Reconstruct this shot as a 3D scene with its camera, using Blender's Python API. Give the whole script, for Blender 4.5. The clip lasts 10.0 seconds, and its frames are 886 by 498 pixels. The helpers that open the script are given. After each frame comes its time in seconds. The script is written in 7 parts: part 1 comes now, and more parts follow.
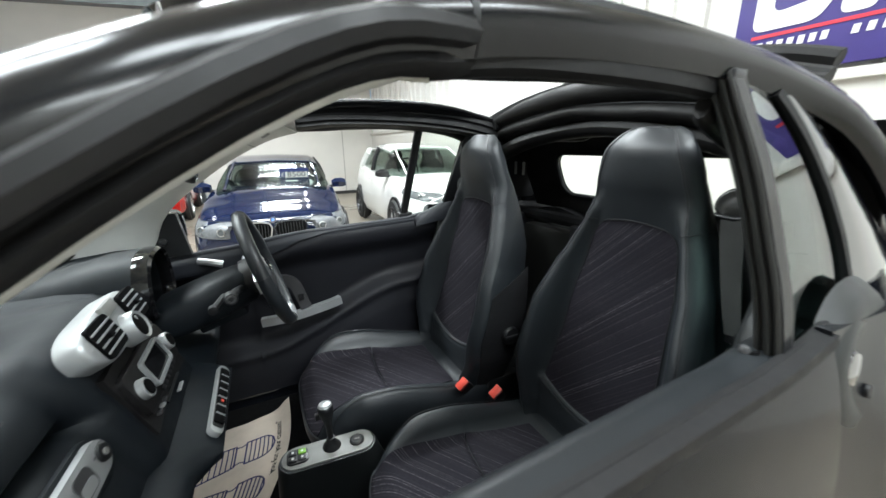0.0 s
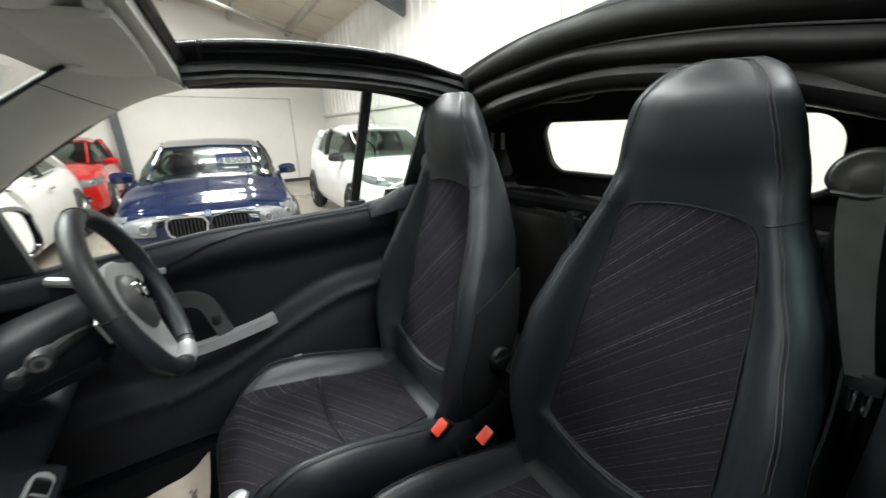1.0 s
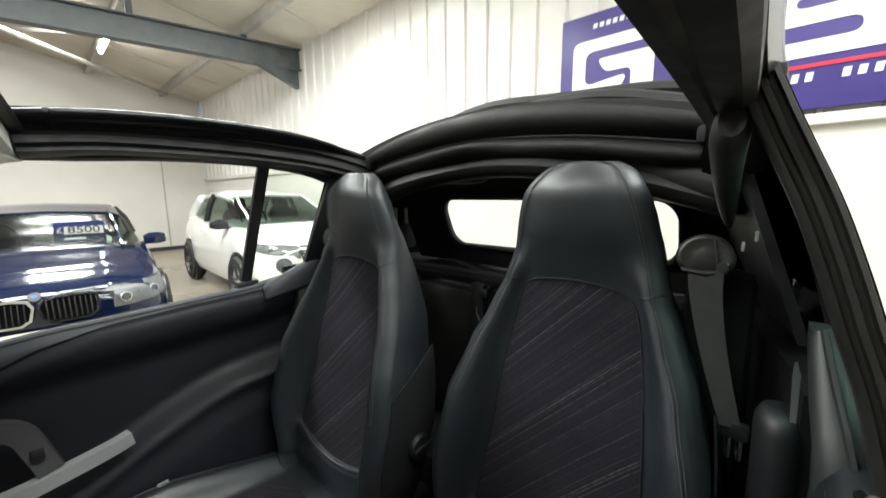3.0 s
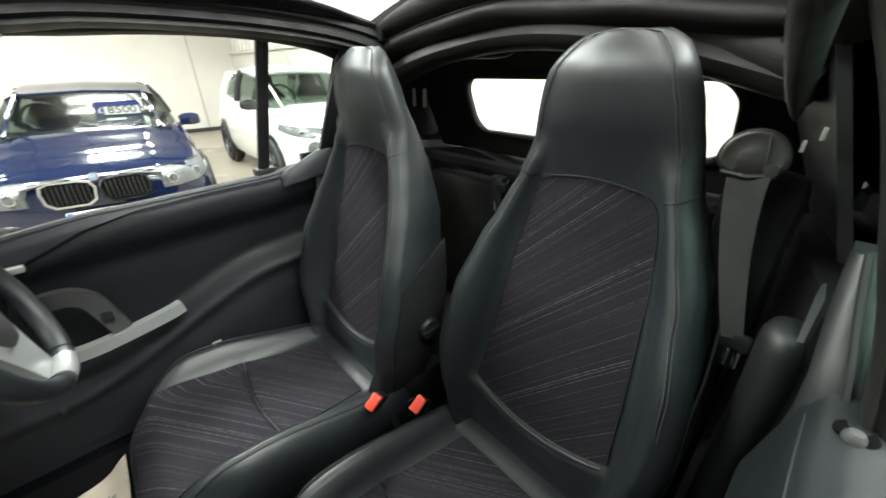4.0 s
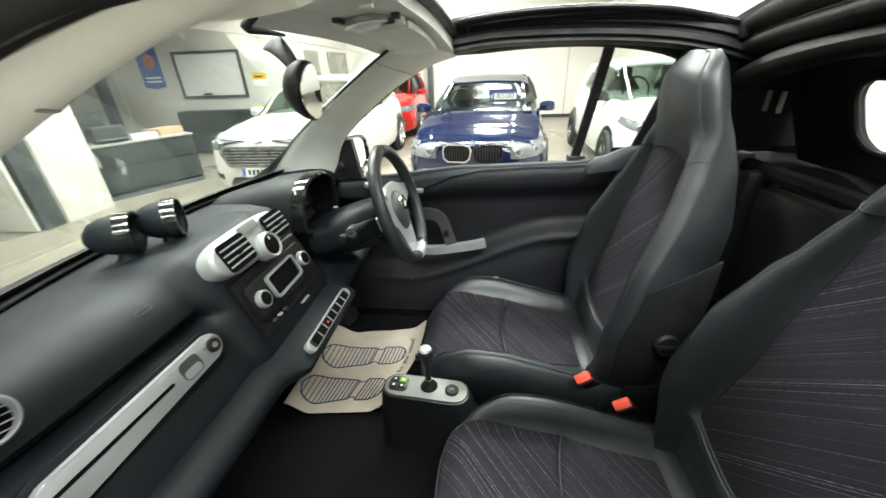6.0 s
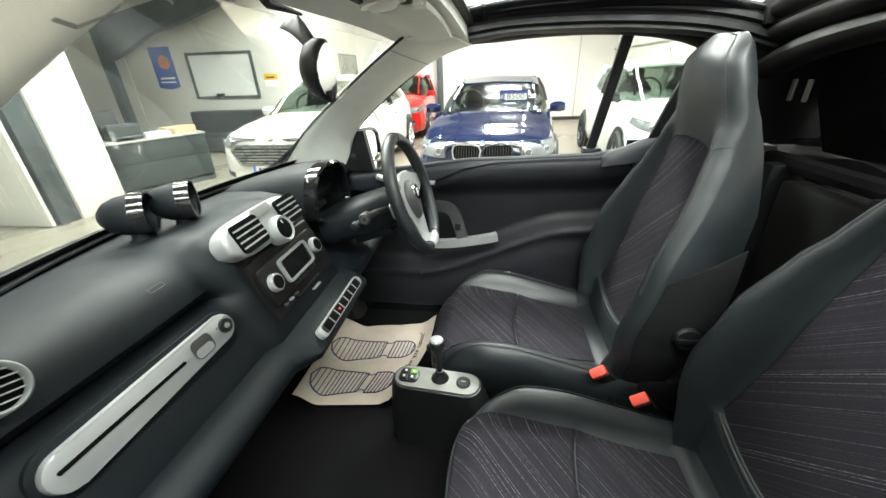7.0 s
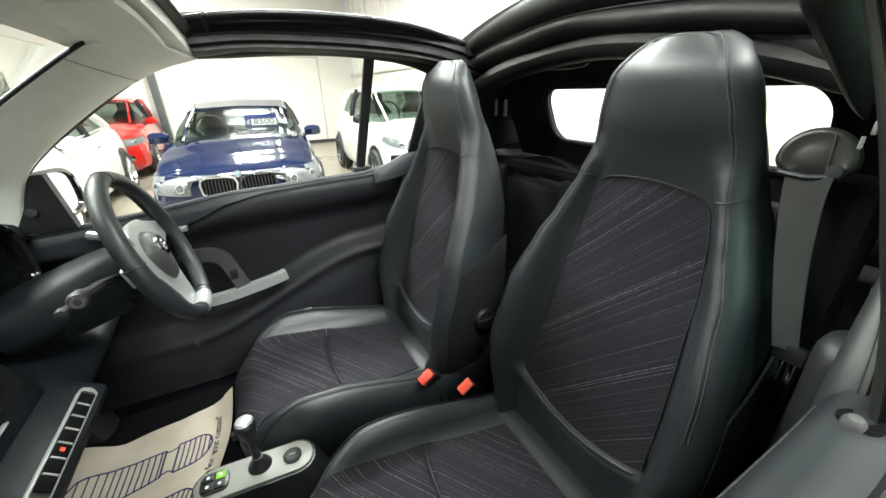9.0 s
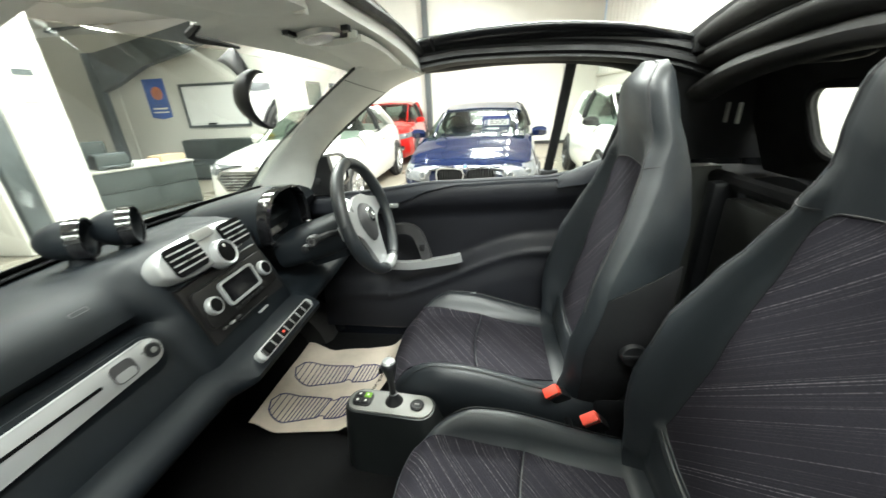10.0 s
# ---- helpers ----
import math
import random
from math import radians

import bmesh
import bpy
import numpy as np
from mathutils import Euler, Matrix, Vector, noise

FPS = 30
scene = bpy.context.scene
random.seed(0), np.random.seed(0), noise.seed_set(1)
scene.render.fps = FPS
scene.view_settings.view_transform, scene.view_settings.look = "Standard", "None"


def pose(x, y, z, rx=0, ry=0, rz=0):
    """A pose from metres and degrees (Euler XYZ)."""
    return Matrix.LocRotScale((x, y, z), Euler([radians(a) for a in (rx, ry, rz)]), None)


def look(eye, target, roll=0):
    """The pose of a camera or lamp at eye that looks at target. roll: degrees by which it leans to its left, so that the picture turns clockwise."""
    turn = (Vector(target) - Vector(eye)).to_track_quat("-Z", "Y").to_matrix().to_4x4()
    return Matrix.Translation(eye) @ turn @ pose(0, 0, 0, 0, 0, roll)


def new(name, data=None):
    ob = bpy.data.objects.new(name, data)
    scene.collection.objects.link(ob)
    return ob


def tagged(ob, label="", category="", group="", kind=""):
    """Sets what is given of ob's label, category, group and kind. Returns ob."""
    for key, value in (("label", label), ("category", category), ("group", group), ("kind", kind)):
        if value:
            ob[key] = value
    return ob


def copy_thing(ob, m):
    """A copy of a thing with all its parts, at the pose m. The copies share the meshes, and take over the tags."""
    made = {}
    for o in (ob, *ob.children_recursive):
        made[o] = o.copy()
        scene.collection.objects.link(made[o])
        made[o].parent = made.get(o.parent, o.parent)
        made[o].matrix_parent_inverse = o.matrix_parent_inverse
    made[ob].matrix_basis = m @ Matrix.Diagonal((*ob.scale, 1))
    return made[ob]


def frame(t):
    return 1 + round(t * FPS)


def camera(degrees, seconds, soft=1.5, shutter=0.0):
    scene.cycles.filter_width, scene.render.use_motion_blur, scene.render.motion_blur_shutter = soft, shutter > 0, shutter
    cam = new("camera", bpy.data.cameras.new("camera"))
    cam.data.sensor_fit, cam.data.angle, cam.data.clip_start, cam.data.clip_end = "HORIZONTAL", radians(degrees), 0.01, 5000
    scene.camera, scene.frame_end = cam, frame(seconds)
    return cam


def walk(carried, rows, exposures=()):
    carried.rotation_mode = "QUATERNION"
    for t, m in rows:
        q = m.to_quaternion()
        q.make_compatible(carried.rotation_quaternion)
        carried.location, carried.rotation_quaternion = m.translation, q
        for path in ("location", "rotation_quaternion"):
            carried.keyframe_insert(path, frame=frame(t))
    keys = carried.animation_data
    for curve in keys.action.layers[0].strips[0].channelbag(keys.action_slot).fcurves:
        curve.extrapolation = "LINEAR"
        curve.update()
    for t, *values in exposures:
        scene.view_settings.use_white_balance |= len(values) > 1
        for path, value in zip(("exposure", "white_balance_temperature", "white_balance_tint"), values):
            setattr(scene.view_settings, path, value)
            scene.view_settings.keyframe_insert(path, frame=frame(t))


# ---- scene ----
cam = camera(101.3, 10.0, shutter=0.3)
PATH = [
    (0, (-0.085, -0.852, 1.384), (0.779, 0.87, 0.844), -0.6),
    (0.5, (-0.021, -0.664, 1.343), (0.837, 1.054, 0.789), -1.0),
    (1, (0.061, -0.564, 1.331), (1.084, 1.038, 0.71), -1.3),
    (1.5, (0.102, -0.522, 1.331), (1.375, 0.878, 0.683), -0.7),
    (2, (0.094, -0.524, 1.331), (1.563, 0.828, 1.209), -0.7),
    (2.2, (0.082, -0.528, 1.351), (1.57, 0.808, 1.326), -0.7),
    (3.3, (0.058, -0.53, 1.368), (1.516, 0.732, 0.838), -0.7),
    (3.5, (0.082, -0.537, 1.367), (1.496, 0.692, 0.671), -0.8),
    (4, (0.131, -0.544, 1.375), (1.343, 0.777, 0.488), -0.8),
    (4.5, (0.145, -0.602, 1.386), (0.905, 1.004, 0.467), -1.5),
    (5, (0.148, -0.668, 1.388), (0.43, 1.095, 0.488), -2.2),
    (5.5, (0.155, -0.692, 1.404), (0.183, 1.092, 0.502), -1.9),
    (6, (0.157, -0.721, 1.407), (-0.061, 1.056, 0.517), -2.2),
    (6.2, (0.154, -0.735, 1.41), (-0.146, 1.031, 0.52), -2.0),
    (7.3, (0.137, -0.71, 1.347), (-0.048, 1.08, 0.474), -2.1),
    (7.5, (0.145, -0.693, 1.34), (0.072, 1.103, 0.463), -2.2),
    (8, (0.131, -0.645, 1.335), (0.558, 1.115, 0.485), -1.9),
    (8.5, (0.1, -0.645, 1.343), (0.888, 1.009, 0.541), -1.5),
    (9, (0.122, -0.661, 1.353), (0.976, 0.96, 0.552), -1.3),
    (9.5, (0.221, -0.677, 1.365), (0.503, 1.142, 0.584), -2.5),
    (10, (0.264, -0.724, 1.361), (0.031, 1.11, 0.6), -2.6),
]
walk(cam, [(t, look(eye, target, roll)) for t, eye, target, roll in PATH],
     [(0.0, -0.40, 5850, 10), (0.5, -0.45, 6100, 10), (1.0, -0.38, 6150, 10), (1.5, -0.06, 6250, 10), (1.8, 0.06, 6250, 10), (2.0, 0.42, 6250, 10), (2.2, -0.10, 6250, 10), (2.6, -0.25, 6250, 10), (3.4, -0.60, 6300, 10), (3.8, -0.20, 6300, 7), (4.0, 0.18, 6300, 6), (4.2, 0.42, 6300, 5), (4.9, 0.53, 6300, 5), (5.4, 0.37, 6280, 5), (6.1, 0.32, 6280, 5), (7.4, 0.48, 6280, 5), (8.4, 0.42, 6280, 5), (9.0, 0.40, 6280, 5), (10.0, 0.54, 6280, 5)])

# ---- light: a closed showroom with tubes and roof lights ----
FLOOR = -0.10            # showroom floor; the open car's own heights are kept in its own frame
WALL_X, WALL_Y = 3.6, 11.75
YC = 0.025               # middle plane of the open car

world = bpy.data.worlds.new("showroom_sky")
scene.world = world
world.use_nodes = True
wn = world.node_tree
sky = wn.nodes.new("ShaderNodeTexSky")
sky.sky_type, sky.sun_disc = "NISHITA", False
sky.sun_elevation, sky.sun_rotation = radians(40), radians(120)
wn.links.new(sky.outputs[0], wn.nodes["Background"].inputs[0])
wn.nodes["Background"].inputs[1].default_value = 0.12


def area(name, m, sx, sy, watts, colour=(1, 0.97, 0.90)):
    d = bpy.data.lights.new(name, "AREA")
    d.shape, d.size, d.size_y, d.energy, d.color = "RECTANGLE", sx, sy, watts, colour
    ob = new(name, d)
    ob.matrix_basis = m
    return ob


# ---- materials ----
def nodes_of(name):
    m = bpy.data.materials.new(name)
    m.use_nodes = True
    return m, m.node_tree, m.node_tree.nodes["Principled BSDF"]


def noise_tex(nt, scale, detail=4.0, rough=0.55, stretch=None):
    co = nt.nodes.new("ShaderNodeTexCoord")
    n = nt.nodes.new("ShaderNodeTexNoise")
    n.inputs["Scale"].default_value, n.inputs["Detail"].default_value, n.inputs["Roughness"].default_value = scale, detail, rough
    if stretch:
        mp = nt.nodes.new("ShaderNodeMapping")
        mp.inputs["Scale"].default_value = stretch
        nt.links.new(co.outputs["Object"], mp.inputs[0])
        nt.links.new(mp.outputs[0], n.inputs["Vector"])
    else:
        nt.links.new(co.outputs["Object"], n.inputs["Vector"])
    return n


def ramp(nt, src, stops):
    r = nt.nodes.new("ShaderNodeValToRGB")
    els = r.color_ramp.elements
    while len(els) < len(stops):
        els.new(0.5)
    for e, (p, c) in zip(els, stops):
        e.position = p
        e.color = (*c, 1) if not isinstance(c, (int, float)) else (c, c, c, 1)
    nt.links.new(src, r.inputs[0])
    return r


def surface(name, colour, rough=0.5, metal=0.0, vary=0.18, scale=6.0, grain=250.0, bump=0.15, depth=0.0006, coat=0.0, rough_vary=0.12, stretch=None, spec=0.5, wrinkle=0.0):
    """A procedural surface: broad blotches and fine grain in colour, gloss and relief."""
    m, nt, bs = nodes_of(name)
    big = noise_tex(nt, scale, 3.0, 0.6, stretch)
    lo = tuple(c * (1 - vary) for c in colour)
    hi = tuple(min(1, c * (1 + vary)) for c in colour)
    r = ramp(nt, big.outputs[0], [(0.3, lo), (0.7, hi)])
    nt.links.new(r.outputs[0], bs.inputs["Base Color"])
    r2 = ramp(nt, big.outputs[0], [(0.25, max(0.02, rough - rough_vary)), (0.75, min(1, rough + rough_vary))])
    nt.links.new(r2.outputs[0], bs.inputs["Roughness"])
    bs.inputs["Metallic"].default_value = metal
    bs.inputs["Specular IOR Level"].default_value = spec
    bs.inputs["Coat Weight"].default_value = coat
    bs.inputs["Coat Roughness"].default_value = 0.04
    if bump:
        fine = noise_tex(nt, grain, 2.0, 0.5)
        b = nt.nodes.new("ShaderNodeBump")
        b.inputs["Strength"].default_value, b.inputs["Distance"].default_value = bump, depth
        nt.links.new(fine.outputs[0], b.inputs["Height"])
        nt.links.new(b.outputs[0], bs.inputs["Normal"])
        if wrinkle:
            soft = noise_tex(nt, 17, 3.0, 0.55)
            w = nt.nodes.new("ShaderNodeBump")
            w.inputs["Strength"].default_value, w.inputs["Distance"].default_value = 0.5, wrinkle
            nt.links.new(soft.outputs[0], w.inputs["Height"])
            nt.links.new(w.outputs[0], b.inputs["Normal"])
    return m


def glass(name, tint=(1, 1, 1), rough=0.0, gain=0.85):
    m, nt, bs = nodes_of(name)
    nt.nodes.remove(bs)
    out = nt.nodes["Material Output"]
    tr, gl, mix = nt.nodes.new("ShaderNodeBsdfTransparent"), nt.nodes.new("ShaderNodeBsdfGlossy"), nt.nodes.new("ShaderNodeMixShader")
    lw, pw, fr = nt.nodes.new("ShaderNodeLayerWeight"), nt.nodes.new("ShaderNodeMath"), nt.nodes.new("ShaderNodeMath")
    lw.inputs[0].default_value = 0.5
    pw.operation, pw.inputs[1].default_value = "POWER", 3.2
    fr.operation, fr.inputs[1].default_value, fr.inputs[2].default_value = "MULTIPLY_ADD", gain, 0.022
    nt.links.new(lw.outputs["Facing"], pw.inputs[0])
    nt.links.new(pw.outputs[0], fr.inputs[0])
    tr.inputs[0].default_value = (*tint, 1)
    gl.inputs["Roughness"].default_value = rough
    nt.links.new(fr.outputs[0], mix.inputs[0])
    nt.links.new(tr.outputs[0], mix.inputs[1])
    nt.links.new(gl.outputs[0], mix.inputs[2])
    nt.links.new(mix.outputs[0], out.inputs[0])
    return m


def glow(name, colour, strength):
    m, nt, bs = nodes_of(name)
    bs.inputs["Base Color"].default_value = (*colour, 1)
    bs.inputs["Emission Color"].default_value = (*colour, 1)
    bs.inputs["Emission Strength"].default_value = strength
    return m


def woven(name, along, across, tilt):
    """Charcoal seat cloth with irregular thin pale lines, running aslant between two object axes."""
    m, nt, bs = nodes_of(name)
    co = nt.nodes.new("ShaderNodeTexCoord")
    sep = nt.nodes.new("ShaderNodeSeparateXYZ")
    nt.links.new(co.outputs["Object"], sep.inputs[0])
    a = nt.nodes.new("ShaderNodeMath")
    a.operation = "MULTIPLY_ADD"
    nt.links.new(sep.outputs[across], a.inputs[0])
    a.inputs[1].default_value = tilt
    nt.links.new(sep.outputs[along], a.inputs[2])

    def lines(scale, lo, hi, shift):
        cv = nt.nodes.new("ShaderNodeCombineXYZ")
        cv.inputs[1].default_value = shift
        nt.links.new(a.outputs[0], cv.inputs[0])
        n = nt.nodes.new("ShaderNodeTexNoise")
        n.inputs["Scale"].default_value, n.inputs["Detail"].default_value = scale, 1.0
        nt.links.new(cv.outputs[0], n.inputs["Vector"])
        return ramp(nt, n.outputs[0], [(lo, 0.0), (hi, 1.0)])
    fine, band = lines(300, 0.56, 0.64, 3.1), lines(34, 0.36, 0.56, 8.7)
    mul = nt.nodes.new("ShaderNodeMath")
    mul.operation = "MULTIPLY"
    nt.links.new(fine.outputs[0], mul.inputs[0])
    nt.links.new(band.outputs[0], mul.inputs[1])
    dash = noise_tex(nt, 140, 1.0)
    d2 = ramp(nt, dash.outputs[0], [(0.35, 0.25), (0.6, 1.0)])
    mul2 = nt.nodes.new("ShaderNodeMath")
    mul2.operation = "MULTIPLY"
    nt.links.new(mul.outputs[0], mul2.inputs[0])
    nt.links.new(d2.outputs[0], mul2.inputs[1])
    weave = noise_tex(nt, 900, 1.0)
    base = ramp(nt, weave.outputs[0], [(0.3, (0.0118, 0.0108, 0.0140)), (0.7, (0.0202, 0.0184, 0.0238))])
    mix = nt.nodes.new("ShaderNodeMix")
    mix.data_type = "RGBA"
    nt.links.new(mul2.outputs[0], mix.inputs[0])
    nt.links.new(base.outputs[0], mix.inputs[6])
    mix.inputs[7].default_value = (0.095, 0.089, 0.097, 1)
    nt.links.new(mix.outputs[2], bs.inputs["Base Color"])
    bs.inputs["Roughness"].default_value = 0.85
    bs.inputs["Sheen Weight"].default_value = 0.0
    bs.inputs["Specular IOR Level"].default_value = 0.08
    b = nt.nodes.new("ShaderNodeBump")
    b.inputs["Strength"].default_value, b.inputs["Distance"].default_value = 0.35, 0.0006
    nt.links.new(weave.outputs[0], b.inputs["Height"])
    nt.links.new(b.outputs[0], bs.inputs["Normal"])
    return m


LEATHER = surface("black_leather", (0.0112, 0.0138, 0.0166), 0.46, vary=0.2, grain=420, bump=0.22, depth=0.0005, rough_vary=0.05, wrinkle=0.0012, spec=0.52)
FLANK = surface("matt_black_flank", (0.006, 0.006, 0.007), 0.7, vary=0.2, scale=30, grain=600, bump=0.4, depth=0.0005, spec=0.3)
CLOTH_BACK = woven("striped_cloth_back", 2, 1, 1.02)
CLOTH_SEAT = woven("striped_cloth_seat", 0, 1, 0.73)
STITCH = surface("grey_stitching", (0.045, 0.045, 0.05), 0.7, vary=0.3, scale=300)
TRIM = surface("black_trim_plastic", (0.0062, 0.0066, 0.0078), 0.5, vary=0.15, grain=600, bump=0.35, depth=0.0004)
DASH = surface("dashboard_skin", (0.0045, 0.0065, 0.0088), 0.58, vary=0.12, grain=700, bump=0.4, depth=0.0004, spec=0.20)
# darker door trim; the shade of its hollow is put into the colour
DOORSHADE = surface("shaded_lower_door_skin", (0.0060, 0.0064, 0.0092), 0.60, vary=0.15, grain=500, bump=0.3, depth=0.0004, spec=0.30)
DOORCLOTH = surface("door_panel_skin", (0.0162, 0.0182, 0.0240), 0.52, vary=0.12, grain=500, bump=0.3, depth=0.0004)
STACK = surface("centre_stack_plastic", (0.0062, 0.0057, 0.0058), 0.5, vary=0.1, grain=500, bump=0.25, depth=0.0003, spec=0.3)
BULK = surface("charcoal_lining", (0.040, 0.043, 0.040), 0.8, vary=0.25, scale=14, grain=500, bump=0.4, depth=0.0008)
CARPET = surface("black_carpet", (0.0035, 0.0035, 0.004), 0.95, vary=0.4, scale=60, grain=900, bump=0.8, depth=0.003, spec=0.2)
RUBBER = surface("black_seal_rubber", (0.0044, 0.0044, 0.0050), 0.60, vary=0.2, scale=20, grain=300, bump=0.15, spec=0.36)
CANVAS = surface("black_roof_canvas", (0.0064, 0.0060, 0.0060), 0.62, vary=0.25, scale=14, grain=800, bump=0.4, depth=0.0005, spec=0.4)
SKINBLACK = surface("satin_black_body_panel", (0.0085, 0.0090, 0.0105), 0.22, vary=0.08, scale=3, bump=0, coat=0.08, rough_vary=0.05, spec=0.18)
GLOSSBLACK = surface("gloss_black_paint", (0.006, 0.007, 0.010), 0.06, vary=0.05, bump=0, coat=1.0, rough_vary=0.02)
FRAMEBLACK = surface("frame_black_paint", (0.0080, 0.0082, 0.0090), 0.20, vary=0.06, scale=4, bump=0, coat=0.14, rough_vary=0.03, spec=0.28)
PIANO = surface("piano_black", (0.008, 0.008, 0.009), 0.08, vary=0.05, bump=0, coat=0.6, rough_vary=0.03)
SILVER = surface("satin_silver_plastic", (0.37, 0.38, 0.385), 0.36, metal=0.45, vary=0.06, grain=900, bump=0.08, depth=0.0002)
CHROME = surface("bright_chrome", (0.78, 0.78, 0.78), 0.10, metal=1.0, vary=0.05, bump=0, rough_vary=0.04)
HEADLINING = surface("light_grey_headlining", (0.68, 0.69, 0.655), 0.75, vary=0.07, scale=9, grain=500, bump=0.2, depth=0.0005)
CONSOLE = surface("console_grey", (0.20, 0.20, 0.19), 0.5, vary=0.08, grain=700, bump=0.2, depth=0.0003)
HUB = surface("wheel_hub_grey", (0.045, 0.045, 0.047), 0.5, vary=0.1, grain=600, bump=0.3, depth=0.0004)
# sill trim in a darker copy, toned down against the near roof light
SILLTRIM = surface("near_sill_skin_dimmed", (0.0066, 0.0086, 0.0104), 0.50, vary=0.12, grain=600, bump=0.3, depth=0.0004, spec=0.33)
GREYTRIM = surface("blue_grey_jamb_trim", (0.0115, 0.0135, 0.0140), 0.48, vary=0.12, grain=600, bump=0.3, depth=0.0004)
REDBTN = surface("red_plastic", (0.62, 0.055, 0.03), 0.4, vary=0.1, scale=60, bump=0.05)
GREENBTN = surface("green_button", (0.16, 0.36, 0.03), 0.4, vary=0.15, scale=90, bump=0.05)
WHITEPRINT = surface("white_print", (0.7, 0.7, 0.68), 0.6, vary=0.05, bump=0)
PAPER = surface("cream_paper", (0.56, 0.49, 0.41), 0.85, vary=0.10, scale=12, grain=160, bump=0.5, depth=0.0015)
INK = surface("blue_ink", (0.020, 0.023, 0.10), 0.8, vary=0.25, scale=40, bump=0)
BLACKINK = surface("black_ink", (0.012, 0.012, 0.016), 0.8, vary=0.1, bump=0)
CLEAR = glass("clear_glass", (0.95, 0.975, 0.955))
TEAL = glass("green_tinted_glass", (0.52, 0.63, 0.60))
TINT = glass("tinted_car_glass", (0.46, 0.53, 0.49), 0.16, 0.30)
MIRROR = surface("mirror_glass", (0.85, 0.86, 0.86), 0.02, metal=1.0, vary=0.01, bump=0, rough_vary=0.01)
SCREEN = surface("dark_display", (0.006, 0.006, 0.007), 0.16, vary=0.1, bump=0, rough_vary=0.04, spec=0.2)
# near-black for black parts, and for the shade inside vents, slot and well
VOID = surface("black_parts_and_recess_shade", (0.0022, 0.0022, 0.0024), 0.85, vary=0.2, bump=0, spec=0.08)
WEBBING = surface("belt_webbing", (0.0185, 0.0190, 0.0180), 0.55, vary=0.15, scale=40, grain=1200, bump=0.6, depth=0.0004)
BELTCOVER = surface("belt_guide_plastic", (0.0150, 0.0150, 0.0140), 0.42, vary=0.12, grain=600, bump=0.25, depth=0.0003)
TYRE = surface("tyre_rubber", (0.018, 0.018, 0.018), 0.75, vary=0.2, scale=20, grain=200, bump=0.4)
ALLOY = surface("alloy_wheel", (0.5, 0.5, 0.5), 0.28, metal=0.9, vary=0.08, bump=0)
DARKALLOY = surface("dark_alloy_wheel", (0.06, 0.06, 0.065), 0.35, metal=0.6, vary=0.1, bump=0)
BLUEPAINT = surface("metallic_blue_paint", (0.0034, 0.0080, 0.031), 0.12, metal=0.0, vary=0.06, scale=2, grain=1500, bump=0.05, depth=0.0002, coat=0.9, rough_vary=0.02, spec=0.25)
WHITEPAINT = surface("white_car_paint", (0.78, 0.78, 0.76), 0.22, vary=0.03, scale=2, bump=0, coat=1.0, rough_vary=0.03)
SILVERPAINT = surface("white_gold_car_paint", (0.66, 0.645, 0.62), 0.32, metal=0.0, vary=0.04, scale=1.5, bump=0, coat=0.7, rough_vary=0.03, spec=0.2)
REDPAINT = surface("red_car_paint", (0.38, 0.011, 0.009), 0.2, vary=0.05, scale=2, bump=0, coat=0.5, rough_vary=0.03)
LAMPGLASS = surface("headlight_reflector", (0.105, 0.11, 0.115), 0.36, metal=0.0, vary=0.30, scale=16, bump=0, spec=0.25)
GRILLE = surface("black_grille", (0.012, 0.012, 0.013), 0.35, vary=0.2, bump=0)
PLATE = surface("number_plate_white", (0.75, 0.75, 0.72), 0.4, vary=0.05, bump=0)
PLATEBLUE = surface("plate_blue_band", (0.02, 0.10, 0.45), 0.4, vary=0.05, bump=0)
SIGNBLUE = surface("sign_indigo", (0.050, 0.035, 0.20), 0.45, vary=0.08, scale=3, grain=300, bump=0.05)
CARDBLUE = surface("price_card_blue", (0.012, 0.016, 0.048), 0.9, vary=0.06, bump=0, spec=0.1)
CARDWHITE = surface("price_card_white", (0.20, 0.21, 0.19), 0.9, vary=0.03, bump=0, spec=0.1)
SIGNWHITE = surface("sign_white", (0.80, 0.80, 0.80), 0.45, vary=0.03, bump=0)
SIGNRED = surface("sign_red", (0.62, 0.03, 0.06), 0.45, vary=0.05, bump=0)
YELLOW = surface("yellow_card", (0.75, 0.48, 0.03), 0.6, vary=0.08, bump=0)
POSTERBLUE = surface("poster_blue", (0.03, 0.10, 0.42), 0.5, vary=0.2, scale=5, bump=0)
POSTERORANGE = surface("poster_orange", (0.55, 0.15, 0.06), 0.5, vary=0.3, scale=12, bump=0)
WALLPAINT = surface("white_wall_paint", (0.66, 0.645, 0.605), 0.75, vary=0.05, scale=0.9, grain=60, bump=0.25, depth=0.003, rough_vary=0.08)
SHEETMETAL = surface("white_corrugated_sheet", (0.74, 0.73, 0.70), 0.55, vary=0.06, scale=1.2, grain=40, bump=0.08, depth=0.002)
ROOFBOARD = surface("cream_roof_board", (0.62, 0.58, 0.50), 0.8, vary=0.10, scale=1.1, grain=60, bump=0.2, depth=0.003)
STEEL = surface("painted_steel_beam", (0.07, 0.08, 0.085), 0.5, vary=0.3, scale=3, grain=60, bump=0.2, depth=0.002)
GALV = surface("galvanised_purlin", (0.42, 0.41, 0.38), 0.5, metal=0.4, vary=0.2, scale=5, grain=80, bump=0.1)
